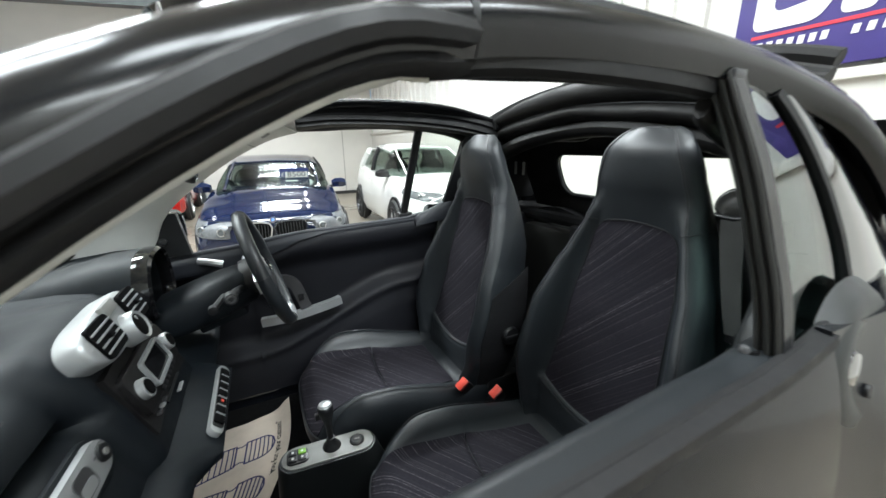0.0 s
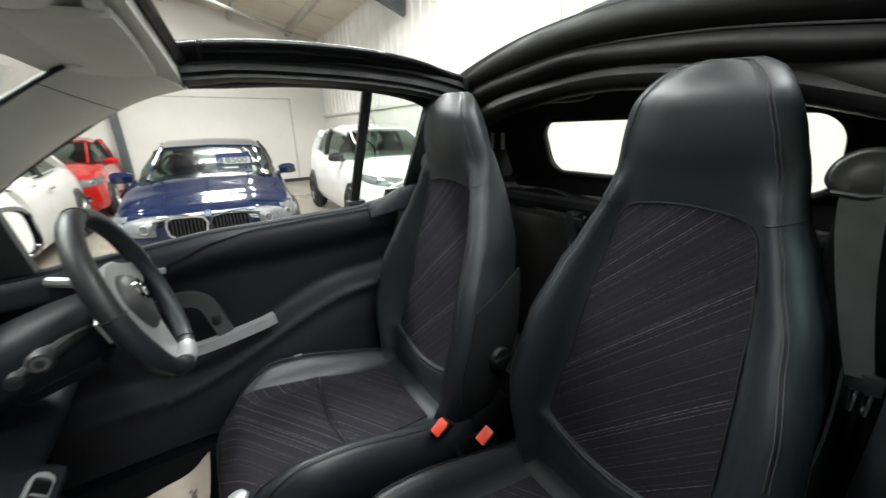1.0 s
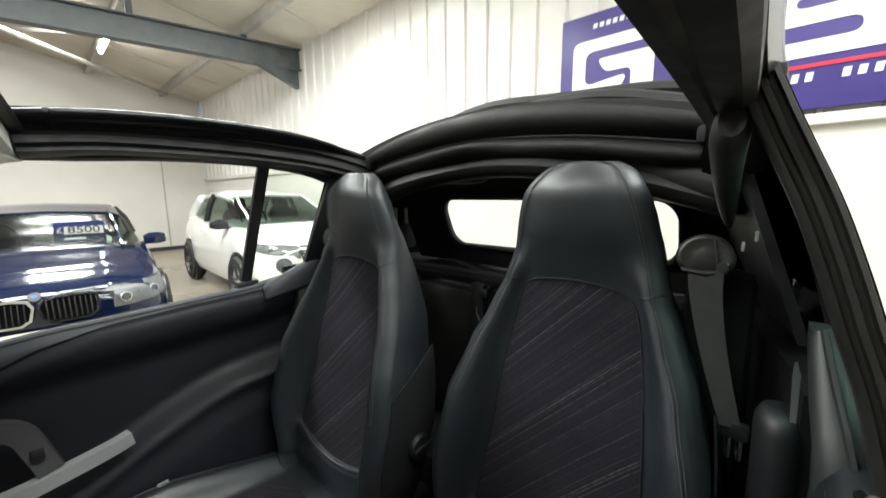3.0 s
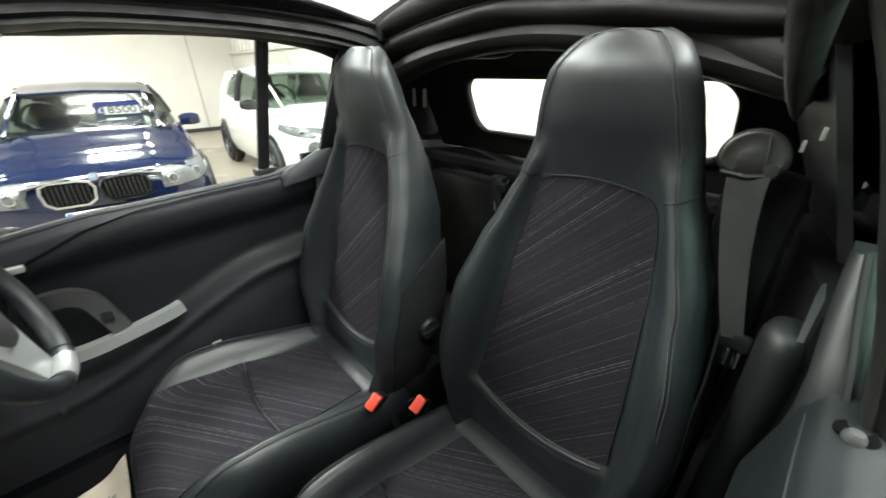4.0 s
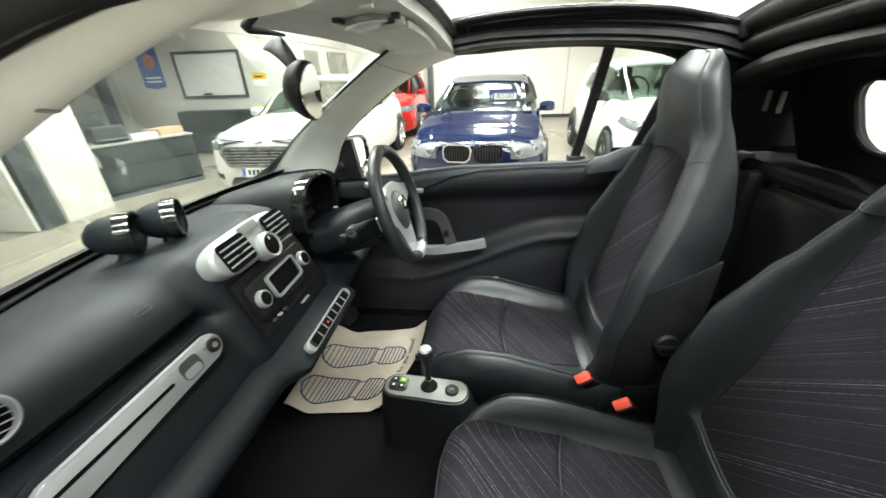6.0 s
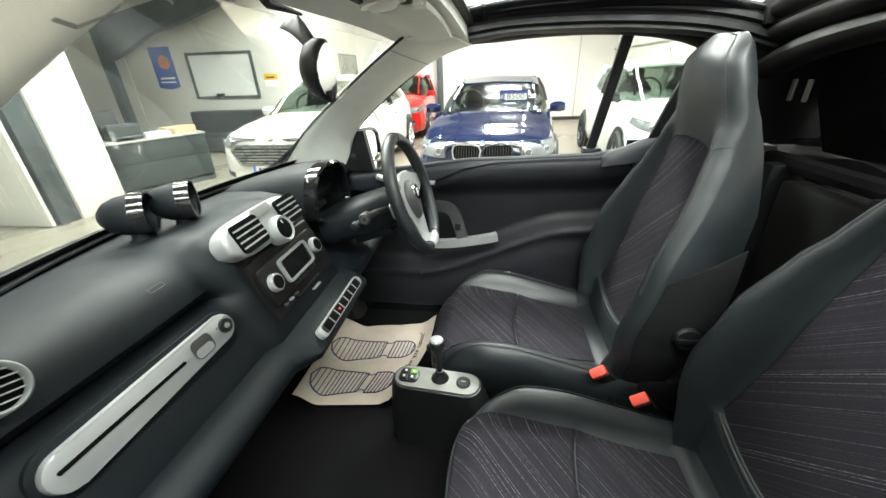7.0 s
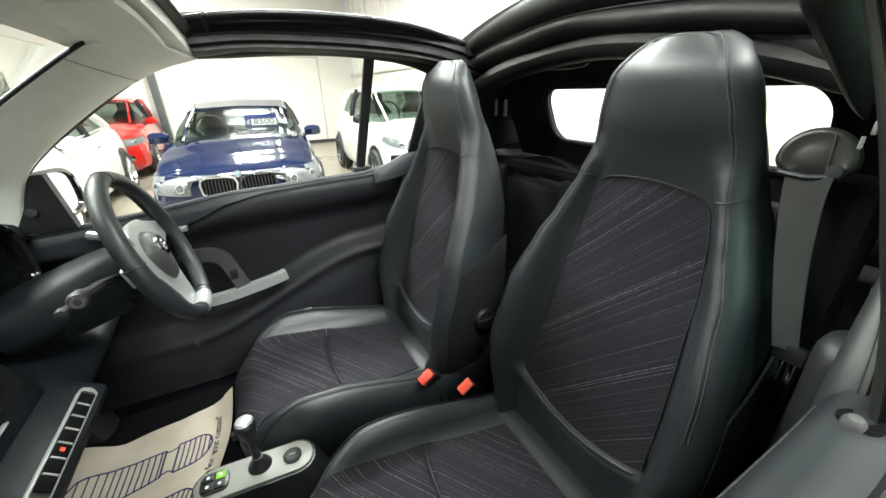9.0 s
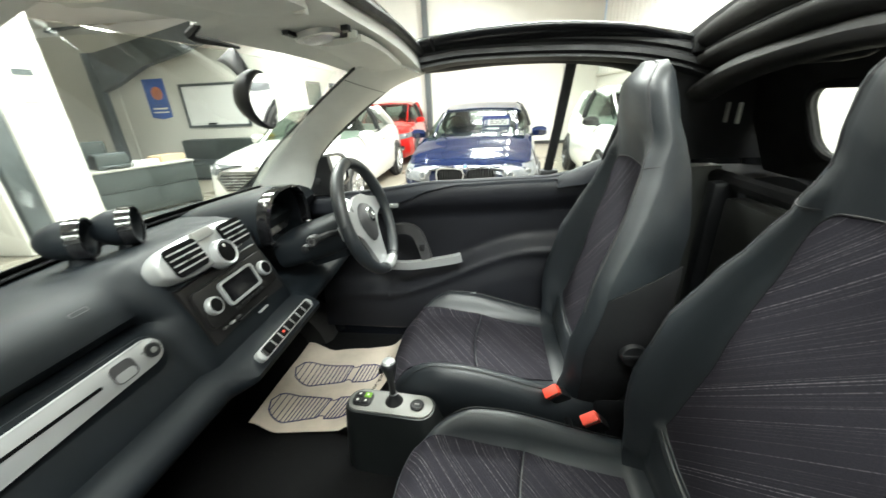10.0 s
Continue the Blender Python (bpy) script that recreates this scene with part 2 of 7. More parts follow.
RUST = surface("rusty_edge", (0.16, 0.07, 0.03), 0.8, vary=0.5, scale=12, grain=60, bump=0.4)
CONCRETE = surface("pale_painted_floor", (0.27, 0.24, 0.195), 0.32, vary=0.14, scale=0.8, grain=25, bump=0.06, depth=0.003, rough_vary=0.12)
DARKPANEL = surface("charcoal_laminate", (0.028, 0.035, 0.033), 0.5, vary=0.15, scale=4, grain=200, bump=0.1)
CARD = surface("cardboard", (0.42, 0.30, 0.19), 0.8, vary=0.12, scale=20, bump=0.2)
SKIRT = surface("dark_skirting", (0.03, 0.03, 0.03), 0.5, vary=0.2, bump=0)
TUBE = glow("fluorescent_tube", (1.0, 0.96, 0.86), 60.0)
SKYPANEL = glow("roof_light_panel", (0.95, 0.98, 1.0), 8.0)

# ---- mesh helpers ----
ORIGIN = {}


def V(*a):
    return Vector(a)


def thing(name, label, category, at=(0, 0, 0), group="", kind=""):
    ob = new(name)
    ob.empty_display_size = 0.1
    ob.location = at
    ORIGIN[ob.name] = Vector(at)
    return tagged(ob, label, category, group, kind)


def finish(name, bm, material, base, sharp=38):
    bmesh.ops.remove_doubles(bm, verts=bm.verts, dist=1e-5)
    bmesh.ops.recalc_face_normals(bm, faces=bm.faces)
    lim = radians(sharp)
    for f in bm.faces:
        f.smooth = True
    for e in bm.edges:
        if len(e.link_faces) == 2 and e.calc_face_angle(0) > lim:
            e.smooth = False
    if base.length:
        bmesh.ops.translate(bm, verts=bm.verts, vec=-base)
    me = bpy.data.meshes.new(name)
    bm.to_mesh(me)
    bm.free()
    me.materials.append(material)
    return me


def part(name, bm, material, parent, label="", sharp=38):
    base = ORIGIN.get(parent.name, Vector())
    ob = new(name, finish(name, bm, material, base, sharp))
    ob.parent = parent
    ORIGIN[ob.name] = base
    if label:
        tagged(ob, label)
    return ob


def solid(name, bm, material, label, category, kind="", group="", sharp=38):
    """A thing that is one mesh."""
    lo = [min(v.co[i] for v in bm.verts) for i in range(3)]
    hi = [max(v.co[i] for v in bm.verts) for i in range(3)]
    base = Vector(((lo[0] + hi[0]) / 2, (lo[1] + hi[1]) / 2, lo[2]))
    ob = new(name, finish(name, bm, material, base, sharp))
    ob.location = base
    ORIGIN[ob.name] = base
    return tagged(ob, label, category, group, kind)


def box(lo, hi, bevel=0.0, seg=2, m=None, bm=None):
    b = bmesh.new()
    bmesh.ops.create_cube(b, size=1)
    for v in b.verts:
        v.co = Vector([lo[i] + (v.co[i] + 0.5) * (hi[i] - lo[i]) for i in range(3)])
    if bevel:
        bmesh.ops.bevel(b, geom=b.edges[:], offset=bevel, segments=seg, profile=0.6, affect="EDGES")
    if m:
        bmesh.ops.transform(b, matrix=m, verts=b.verts)
    return join(bm, b) if bm else b


def join(a, b):
    me = bpy.data.meshes.new("tmp")
    b.to_mesh(me)
    b.free()
    a.from_mesh(me)
    bpy.data.meshes.remove(me)
    return a


def loft(rings, caps=True, closed=True, bm=None):
    b = bm or bmesh.new()
    vs = [[b.verts.new(p) for p in r] for r in rings]
    n = len(rings[0])
    for i in range(len(rings) - 1):
        for j in range(n if closed else n - 1):
            k = (j + 1) % n
            b.faces.new((vs[i][j], vs[i][k], vs[i + 1][k], vs[i + 1][j]))
    if caps and closed:
        b.faces.new(vs[0][::-1])
        b.faces.new(vs[-1])
    return b


def slab(f, nu, nv, thick, bm=None):
    """A sheet f(u, v), u and v from 0 to 1, with a thickness along a vector or along f's own back offset."""
    b = bm or bmesh.new()
    off = (lambda u, v: Vector(thick)) if not callable(thick) else thick
    A = [[b.verts.new(f(i / nu, j / nv)) for j in range(nv + 1)] for i in range(nu + 1)]
    B = [[b.verts.new(Vector(A[i][j].co) + off(i / nu, j / nv)) for j in range(nv + 1)] for i in range(nu + 1)]
    for i in range(nu):
        for j in range(nv):
            b.faces.new((A[i][j], A[i + 1][j], A[i + 1][j + 1], A[i][j + 1]))
            b.faces.new((B[i][j], B[i][j + 1], B[i + 1][j + 1], B[i + 1][j]))
    for i in range(nu):
        b.faces.new((A[i][0], B[i][0], B[i + 1][0], A[i + 1][0]))
        b.faces.new((A[i][nv], A[i + 1][nv], B[i + 1][nv], B[i][nv]))
    for j in range(nv):
        b.faces.new((A[0][j], A[0][j + 1], B[0][j + 1], B[0][j]))
        b.faces.new((A[nu][j], B[nu][j], B[nu][j + 1], A[nu][j + 1]))
    return b


def spline(pts, n):
    """n + 1 points along a smooth curve through pts."""
    P = [Vector(p) for p in pts]
    P = [P[0] * 2 - P[1]] + P + [P[-1] * 2 - P[-2]]
    out, k = [], len(P) - 3
    for i in range(n + 1):
        s = min(i / n * k, k - 1e-9)
        j, t = int(s), s - int(s)
        a, b, c, d = P[j:j + 4]
        out.append(0.5 * ((2 * b) + (c - a) * t + (2 * a - 5 * b + 4 * c - d) * t * t + (3 * b - a - 3 * c + d) * t ** 3))
    return out


def curve1(pts, x):
    """Smooth value at x through (x, value) pairs."""
    if x <= pts[0][0]:
        return pts[0][1]
    for (x0, y0), (x1, y1) in zip(pts, pts[1:]):
        if x <= x1:
            t = (x - x0) / (x1 - x0)
            return y0 + (y1 - y0) * (t * t * (3 - 2 * t) * 0.5 + t * 0.5)
    return pts[-1][1]


def sweep(path, profile, up=(0, 0, 1), closed=False, bm=None, scale=None):
    """Sweep a closed profile of (side, up) pairs along a path."""
    path = [Vector(p) for p in path]
    n, rings = len(path), []
    for i, p in enumerate(path):
        d = (path[(i + 1) % n] - path[i - 1]) if closed else (path[min(i + 1, n - 1)] - path[max(i - 1, 0)])
        d.normalize()
        side = d.cross(Vector(up)).normalized()
        w = side.cross(d)
        k = scale[i] if scale else 1
        rings.append([p + side * (a * k) + w * (c * k) for a, c in profile])
    if closed:
        rings.append(rings[0])
    return loft(rings, caps=not closed, bm=bm)


def circle(r, n=10, r2=None):
    return [(r * math.cos(2 * math.pi * i / n), (r2 or r) * math.sin(2 * math.pi * i / n)) for i in range(n)]


def tube(path, r, n=10, up=(0, 0, 1), closed=False, bm=None, scale=None):
    return sweep(path, circle(r, n), up, closed, bm, scale)


def lathe(profile, m, n=28, bm=None):
    """A closed turned shape: (radius, height) pairs about m's z axis."""
    rings = []
    for i in range(n):
        a = 2 * math.pi * i / n
        rings.append([m @ Vector((r * math.cos(a), r * math.sin(a), h)) for r, h in profile])
    b = bm or bmesh.new()
    vs = [[b.verts.new(p) for p in r] for r in rings]
    k = len(profile)
    for i in range(n):
        for j in range(k - 1):
            q = [vs[i][j], vs[(i + 1) % n][j], vs[(i + 1) % n][j + 1], vs[i][j + 1]]
            b.faces.new(q)
    first, last = profile[0][0] > 1e-6, profile[-1][0] > 1e-6
    if first and last and k > 3:        # a ring: close the section
        for i in range(n):
            b.faces.new((vs[i][k - 1], vs[(i + 1) % n][k - 1], vs[(i + 1) % n][0], vs[i][0]))
        return b
    if first:
        b.faces.new([vs[i][0] for i in range(n)])
    if last:
        b.faces.new([vs[i][-1] for i in range(n)][::-1])
    return b


def prism(outline, thick, m, bevel=0.0, bm=None):
    """A flat outline of (x, y) pairs in m's plane, thick along its z."""
    b = bmesh.new()
    lo = [b.verts.new((x, y, 0)) for x, y in outline]
    hi = [b.verts.new((x, y, thick)) for x, y in outline]
    b.faces.new(lo[::-1])
    top = b.faces.new(hi)
    n = len(outline)
    for i in range(n):
        b.faces.new((lo[i], lo[(i + 1) % n], hi[(i + 1) % n], hi[i]))
    if bevel:
        bmesh.ops.bevel(b, geom=top.edges[:], offset=bevel, segments=2, profile=0.6, affect="EDGES")
    bmesh.ops.transform(b, matrix=m, verts=b.verts)
    return join(bm, b) if bm else b


def rrect(w, h, r, n=5):
    """A rounded rectangle outline, w x h, about the origin."""
    out = []
    for cx, cy, a0 in ((w / 2 - r, h / 2 - r, 0), (-w / 2 + r, h / 2 - r, 90), (-w / 2 + r, -h / 2 + r, 180), (w / 2 - r, -h / 2 + r, 270)):
        for i in range(n + 1):
            a = radians(a0 + 90 * i / n)
            out.append((cx + r * math.cos(a), cy + r * math.sin(a)))
    return out


def frame_ring(outer, inner, thick, m, bm=None):
    """A flat ring between two outlines with the same number of points."""
    b = bmesh.new()
    n = len(outer)
    v = [[b.verts.new((x, y, z)) for x, y in o] for o, z in ((outer, 0), (outer, thick), (inner, thick), (inner, 0))]
    for k in range(4):
        for i in range(n):
            j = (i + 1) % n
            b.faces.new((v[k][i], v[k][j], v[(k + 1) % 4][j], v[(k + 1) % 4][i]))
    bmesh.ops.transform(b, matrix=m, verts=b.verts)
    return join(bm, b) if bm else b


def facing(at, normal, up=(0, 0, 1)):
    """A pose whose z axis is the normal and whose y axis leans to up."""
    z = Vector(normal).normalized()
    x = Vector(up).cross(z).normalized()
    y = z.cross(x)
    return Matrix.Translation(at) @ Matrix((x, y, z)).transposed().to_4x4()


def text_mesh(body, size, m, thick=0.0006, bold=0.0):
    """Lettering in the built-in font as a bmesh, centred."""
    cu = bpy.data.curves.new("lettering", "FONT")
    cu.body, cu.size, cu.extrude, cu.align_x, cu.align_y = body, size, thick, "CENTER", "CENTER"
    cu.offset = bold
    ob = bpy.data.objects.new("lettering", cu)
    scene.collection.objects.link(ob)
    me = bpy.data.meshes.new_from_object(ob.evaluated_get(bpy.context.evaluated_depsgraph_get()))
    b = bmesh.new()
    b.from_mesh(me)
    bpy.data.objects.remove(ob)
    bpy.data.curves.remove(cu)
    bpy.data.meshes.remove(me)
    bmesh.ops.transform(b, matrix=m, verts=b.verts)
    return b


def smooth01(a, b, x):
    t = max(0.0, min(1.0, (x - a) / (b - a)))
    return t * t * (3 - 2 * t)

# ---- the showroom ----
solid("floor", box((-12.2, -6.2, FLOOR - 0.2), (WALL_X + 0.2, WALL_Y + 0.2, FLOOR)), CONCRETE, "pale painted concrete showroom floor", "floor", "structure")


def wall(name, lo, hi, material=None):
    return solid(name, box(lo, hi), material or WALLPAINT, "plain white painted showroom wall", "wall", "structure")


EAVE, SLOPE = 4.0, 0.17


def roof_z(x):
    return EAVE + SLOPE * (WALL_X - x) if x > -4.3 else EAVE + SLOPE * (WALL_X + 4.3) - SLOPE * (-4.3 - x)


wall("wall_north", (-12.2, WALL_Y, FLOOR), (WALL_X, WALL_Y + 0.2, 6.0))
wall("wall_south", (-12.2, -6.2, FLOOR), (WALL_X, -6.0, 6.0))
wall("wall_west", (-12.2, -6.0, FLOOR), (-12.0, WALL_Y, 6.0))
# the east wall: flat lining below, ribbed sheet above
solid("wall_east_lining", box((WALL_X - 0.02, -6.0, FLOOR), (WALL_X + 0.2, WALL_Y, 1.86)), WALLPAINT, "smooth white lining of the lower showroom wall", "wall", "structure")
ribs = []
y = -6.0
while y < WALL_Y - 0.3:
    ribs += [(y, 0.03), (y + 0.12, 0.03), (y + 0.135, 0.0), (y + 0.165, 0.0), (y + 0.18, 0.03)]
    y += 0.3
ribs.append((WALL_Y, 0.03))
outer = [V(WALL_X + d, yy, 1.86) for yy, d in ribs] + [V(WALL_X + 0.2, WALL_Y, 1.86), V(WALL_X + 0.2, -6.0, 1.86)]
solid("wall_east_sheet", loft([outer, [p + V(0, 0, EAVE + 0.1 - 1.86) for p in outer]]), SHEETMETAL, "white ribbed metal sheet cladding of the upper wall", "wall", "structure", sharp=20)
solid("trim_ledge", box((WALL_X - 0.07, -6.0, 1.80), (WALL_X - 0.022, WALL_Y - 0.01, 1.87), 0.006), WALLPAINT, "white ledge along the top of the wall lining", "trim", "structure")
solid("baseboard", box((-4.2, WALL_Y - 0.03, FLOOR), (WALL_X - 0.03, WALL_Y - 0.003, FLOOR + 0.10)), SKIRT, "dark skirting along the white wall", "baseboard", "structure")
# faint outline of a blanked opening on the far wall
bo = box((-1.2, WALL_Y - 0.012, 2.30), (2.6, WALL_Y - 0.002, 2.33))
box((2.57, WALL_Y - 0.012, FLOOR + 0.1), (2.6, WALL_Y - 0.002, 2.298), bm=bo)
solid("trim_outline", bo, GALV, "thin grey edging of a boarded-up opening", "trim", "structure")
# ceiling: pitched boards, with the joints standing proud
ce = bmesh.new()
for x0, x1 in ((WALL_X + 0.2, -4.3), (-4.3, -12.2)):
    slab(lambda u, v, x0=x0, x1=x1: V(x0 + (x1 - x0) * u, -6.2 + (WALL_Y + 6.4) * v, roof_z(x0 + (x1 - x0) * u)), 1, 1, (0, 0, 0.08), bm=ce)
for k in range(12):
    yy = -5.4 + 1.5 * k
    if yy < WALL_Y:
        slab(lambda u, v, yy=yy: V(WALL_X - 0.1 - 7.7 * u, yy + 0.025 * v, roof_z(WALL_X - 0.1 - 7.7 * u) - 0.012), 1, 1, (0, 0, 0.008), bm=ce)
solid("ceiling", ce, ROOFBOARD, "cream insulated roof boards of the pitched showroom roof", "ceiling", "structure")


def purlin(x):
    prof = [(-0.04, -0.16), (0.04, -0.16), (0.04, -0.145), (-0.025, -0.145), (-0.025, -0.015), (0.04, -0.015), (0.04, -0.004), (-0.04, -0.004)]
    z = roof_z(x)
    rings = [[V(x + a, yy, z + c) for a, c in prof] for yy in (-5.99, WALL_Y - 0.01)]
    return solid("roof_purlin", loft(rings), GALV, "galvanised steel purlin under the roof boards", "purlin", group="roof purlins")


for x in (2.75, 1.35, -0.05, -1.45, -2.85, -4.6, -6.2, -8.0):
    purlin(x)


def rafter(y0, y1, z0=3.56):
    z1 = z0 + 0.36
    prof = [(-0.09, z0), (0.09, z0), (0.09, z0 + 0.02), (0.012, z0 + 0.02), (0.012, z1 - 0.02), (0.09, z1 - 0.02), (0.09, z1), (-0.09, z1), (-0.09, z1 - 0.02), (-0.012, z1 - 0.02), (-0.012, z0 + 0.02), (-0.09, z0 + 0.02)]
    at = lambda x: y0 + (y1 - y0) * (WALL_X - x) / 15.0
    root = thing("steel_beam", "dark grey painted steel beam across the showroom", "beam", (0, at(0), z0), "roof beams")
    part("beam", loft([[V(x, at(x) + a, c) for a, c in prof] for x in (-11.99, WALL_X - 0.02)]), STEEL, root)
    part("haunch", prism([(0, 0), (0.75, 0), (0.75, -0.28)], 0.12, Matrix.Translation((WALL_X - 0.78, at(3.2) + 0.06, z0)) @ pose(0, 0, 0, 90)), STEEL, root)
    for x in (2.75, 1.35, -0.05, -1.45):
        part("cleat", box((x - 0.05, at(x) - 0.03, z1), (x + 0.03, at(x) + 0.03, roof_z(x) - 0.16)), STEEL, root)
    return root


rafter(5.95, 9.6)
rafter(-2.6, -2.6)
brace = bmesh.new()
tube([V(-1.2, 7.2, 3.95), V(2.75, 11.2, roof_z(2.75) - 0.2)], 0.045, 8, bm=brace)
tube([V(2.75, 6.3, 3.95), V(-0.6, 11.2, roof_z(-0.6) - 0.2)], 0.045, 8, bm=brace)
solid("cross_brace", brace, GALV, "crossed galvanised tube braces under the roof", "brace")
# post by the far wall
solid("wall_post", box((-1.62, WALL_Y - 0.22, FLOOR), (-1.46, WALL_Y - 0.035, 4.6), 0.006), STEEL, "dark steel post against the far wall", "post")


def tube_light(x, y):
    z = roof_z(x) - 0.19
    root = thing("tube_light", "bright white fluorescent tube light under a purlin", "ceiling light", (x, y, z), "tube lights")
    part("housing", box((x - 0.05, y - 0.78, z - 0.03), (x + 0.05, y + 0.78, z + 0.027), 0.01), SIGNWHITE, root)
    part("tube", tube([V(x, y - 0.75, z - 0.05), V(x, y + 0.75, z - 0.05)], 0.035, 10), TUBE, root, "glowing tube")
    part("end_cap", box((x - 0.03, y - 0.79, z - 0.09), (x + 0.03, y - 0.75, z - 0.03), 0.004), SIGNWHITE, root)
    part("end_cap", box((x - 0.03, y + 0.75, z - 0.09), (x + 0.03, y + 0.79, z - 0.03), 0.004), SIGNWHITE, root)


for x, y in ((1.35, 4.2), (1.35, 8.6), (1.35, -0.6), (-2.85, 4.2), (-2.85, 8.6), (-2.85, -0.6), (-6.2, 4.0), (-6.2, 0.0)):
    tube_light(x, y)


def roof_light(x0, x1, y0, y1, watts):
    root = thing("roof_light", "bright translucent roof light panel with rusty edges", "skylight", ((x0 + x1) / 2, y0, roof_z(x1)), "roof lights")
    f = lambda x, yy, d: V(x, yy, roof_z(x) - d)
    part("panel", slab(lambda u, v: f(x0 + (x1 - x0) * u, y0 + (y1 - y0) * v, 0.02), 1, 1, (0, 0, 0.012)), SKYPANEL, root)
    for yy in (y0 - 0.06, y1):
        part("edge", slab(lambda u, v: f(x0 + (x1 - x0) * u, yy + 0.06 * v, 0.035), 1, 1, (0, 0, 0.03)), RUST, root, "rusty flashing")
    xm, ym = (x0 + x1) / 2, (y0 + y1) / 2
    area("roof_light_lamp", Matrix.Translation((xm, ym, roof_z(xm) - 0.06)) @ pose(0, 0, 0, 0, math.degrees(math.atan(SLOPE)), 0), x1 - x0, y1 - y0, watts, (0.97, 0.985, 0.90))


roof_light(-0.9, 2.6, 3.0, 3.95, 460)
# next four panels are added to brighten car and office; none is known there
roof_light(-0.9, 2.6, -2.4, -1.5, 320)
roof_light(-0.9, 2.6, -6.0, -5.1, 300)
roof_light(-4.2, -1.6, 3.0, 3.95, 740)
roof_light(-4.2, -1.6, 0.2, 1.1, 200)
roof_light(-0.2, 1.0, 8.3, 8.9, 260)

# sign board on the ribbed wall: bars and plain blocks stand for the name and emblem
SX = WALL_X - 0.075
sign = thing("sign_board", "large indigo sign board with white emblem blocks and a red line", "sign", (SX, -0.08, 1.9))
part("board", box((SX, -1.15, 1.90), (SX + 0.03, 1.02, 2.92), 0.004), SIGNBLUE, sign)
FACE = Matrix(((0, 0, -1, SX - 0.001), (-1, 0, 0, 0), (0, 1, 0, 0), (0, 0, 0, 1)))   # x along -y, y up, z to the room


def sign_shape(name, outline, mat_):
    part(name, prism(outline, 0.006, FACE), mat_, sign)


def soft(points, r=0.03, n=4):
    """An outline with its corners rounded."""
    out = []
    for i, p in enumerate(points):
        p, a, b = Vector(p), Vector(points[i - 1]), Vector(points[(i + 1) % len(points)])
        ka, kb = min(r, (a - p).length * 0.45), min(r, (b - p).length * 0.45)
        p0, p1 = p + (a - p).normalized() * ka, p + (b - p).normalized() * kb
        for k in range(n + 1):
            t = k / n
            q = p0 * (1 - t) ** 2 + p * (2 * t * (1 - t)) + p1 * t * t
            out.append((q.x, q.y))
    return out


sign_shape("emblem_block", soft([(-0.17, 2.70), (-0.905, 2.70), (-0.905, 2.21), (-0.52, 2.21), (-0.43, 2.37), (-0.79, 2.32), (-0.79, 2.60), (-0.22, 2.60)], 0.07), SIGNWHITE)
sign_shape("emblem_block", soft([(-0.69, 2.53), (-0.24, 2.53), (-0.24, 2.21), (-0.41, 2.21), (-0.41, 2.41), (-0.62, 2.41)], 0.05), SIGNWHITE)
sign_shape("emblem_block", [(-0.14, 2.62), (0.01, 2.62), (0.13, 2.38), (0.28, 2.62), (0.42, 2.62), (0.20, 2.22), (0.05, 2.22)], SIGNWHITE)
sign_shape("emblem_block", soft([(0.40, 2.70), (0.99, 2.70), (0.946, 2.60), (0.57, 2.60), (0.57, 2.53), (1.03, 2.53), (1.03, 2.23), (0.36, 2.23), (0.41, 2.33), (0.88, 2.33), (0.88, 2.43), (0.40, 2.43)], 0.06), SIGNWHITE)
sign_shape("red_line", [(-0.90, 2.160), (1.035, 2.160), (1.035, 2.184), (-0.90, 2.184)], SIGNRED)
for a, b in ((-0.86, -0.42), (-0.33, 0.09), (0.18, 0.72), (0.82, 1.02)):
    n = round((b - a) / 0.066)
    for i in range(n):
        x0 = a + (b - a) * i / n
        sign_shape("letter_bar", [(x0, 2.075), (x0 + 0.036, 2.075), (x0 + 0.042, 2.130), (x0 + 0.006, 2.130)], SIGNWHITE)
for i in range(26):
    x0 = -0.74 + 0.054 * i
    sign_shape("letter_bar", [(x0, 2.79), (x0 + 0.034, 2.79), (x0 + 0.040, 2.828), (x0 + 0.006, 2.828)], SIGNWHITE)
solid("wall_conduit", tube([V(WALL_X - 0.005, 1.22, 1.88), V(WALL_X - 0.005, 1.22, EAVE)], 0.02, 8), SHEETMETAL, "white vertical conduit on the ribbed wall", "conduit")

# office end
OY = 8.0
wall("wall_office", (-12.0, OY, FLOOR), (-4.3, OY + 0.15, 3.1))
wall("wall_return", (-4.3, OY, FLOOR), (-4.15, WALL_Y, 3.1))
WINDOWPANE = surface("office_window_glass", (0.050, 0.075, 0.065), 0.08, vary=0.2, scale=2, bump=0, rough_vary=0.03)
for k_w, (y0, y1) in enumerate(((8.72, 9.42), (10.15, 11.5))):
    wn_ = thing("window_%d" % (k_w + 1), "dark green internal window in the return wall", "window", (-4.14, (y0 + y1) / 2, 1.38), kind="structure")
    yc_, w_ = (y0 + y1) / 2, y1 - y0
    part("window_frame", frame_ring(rrect(w_ + 0.10, 0.60, 0.01, 1), rrect(w_, 0.50, 0.01, 1), 0.02, facing((-4.148, yc_, 1.62), (1, 0, 0))), STEEL, wn_)
    part("pane", box((-4.147, y0, 1.37), (-4.14, y1, 1.87)), WINDOWPANE, wn_)


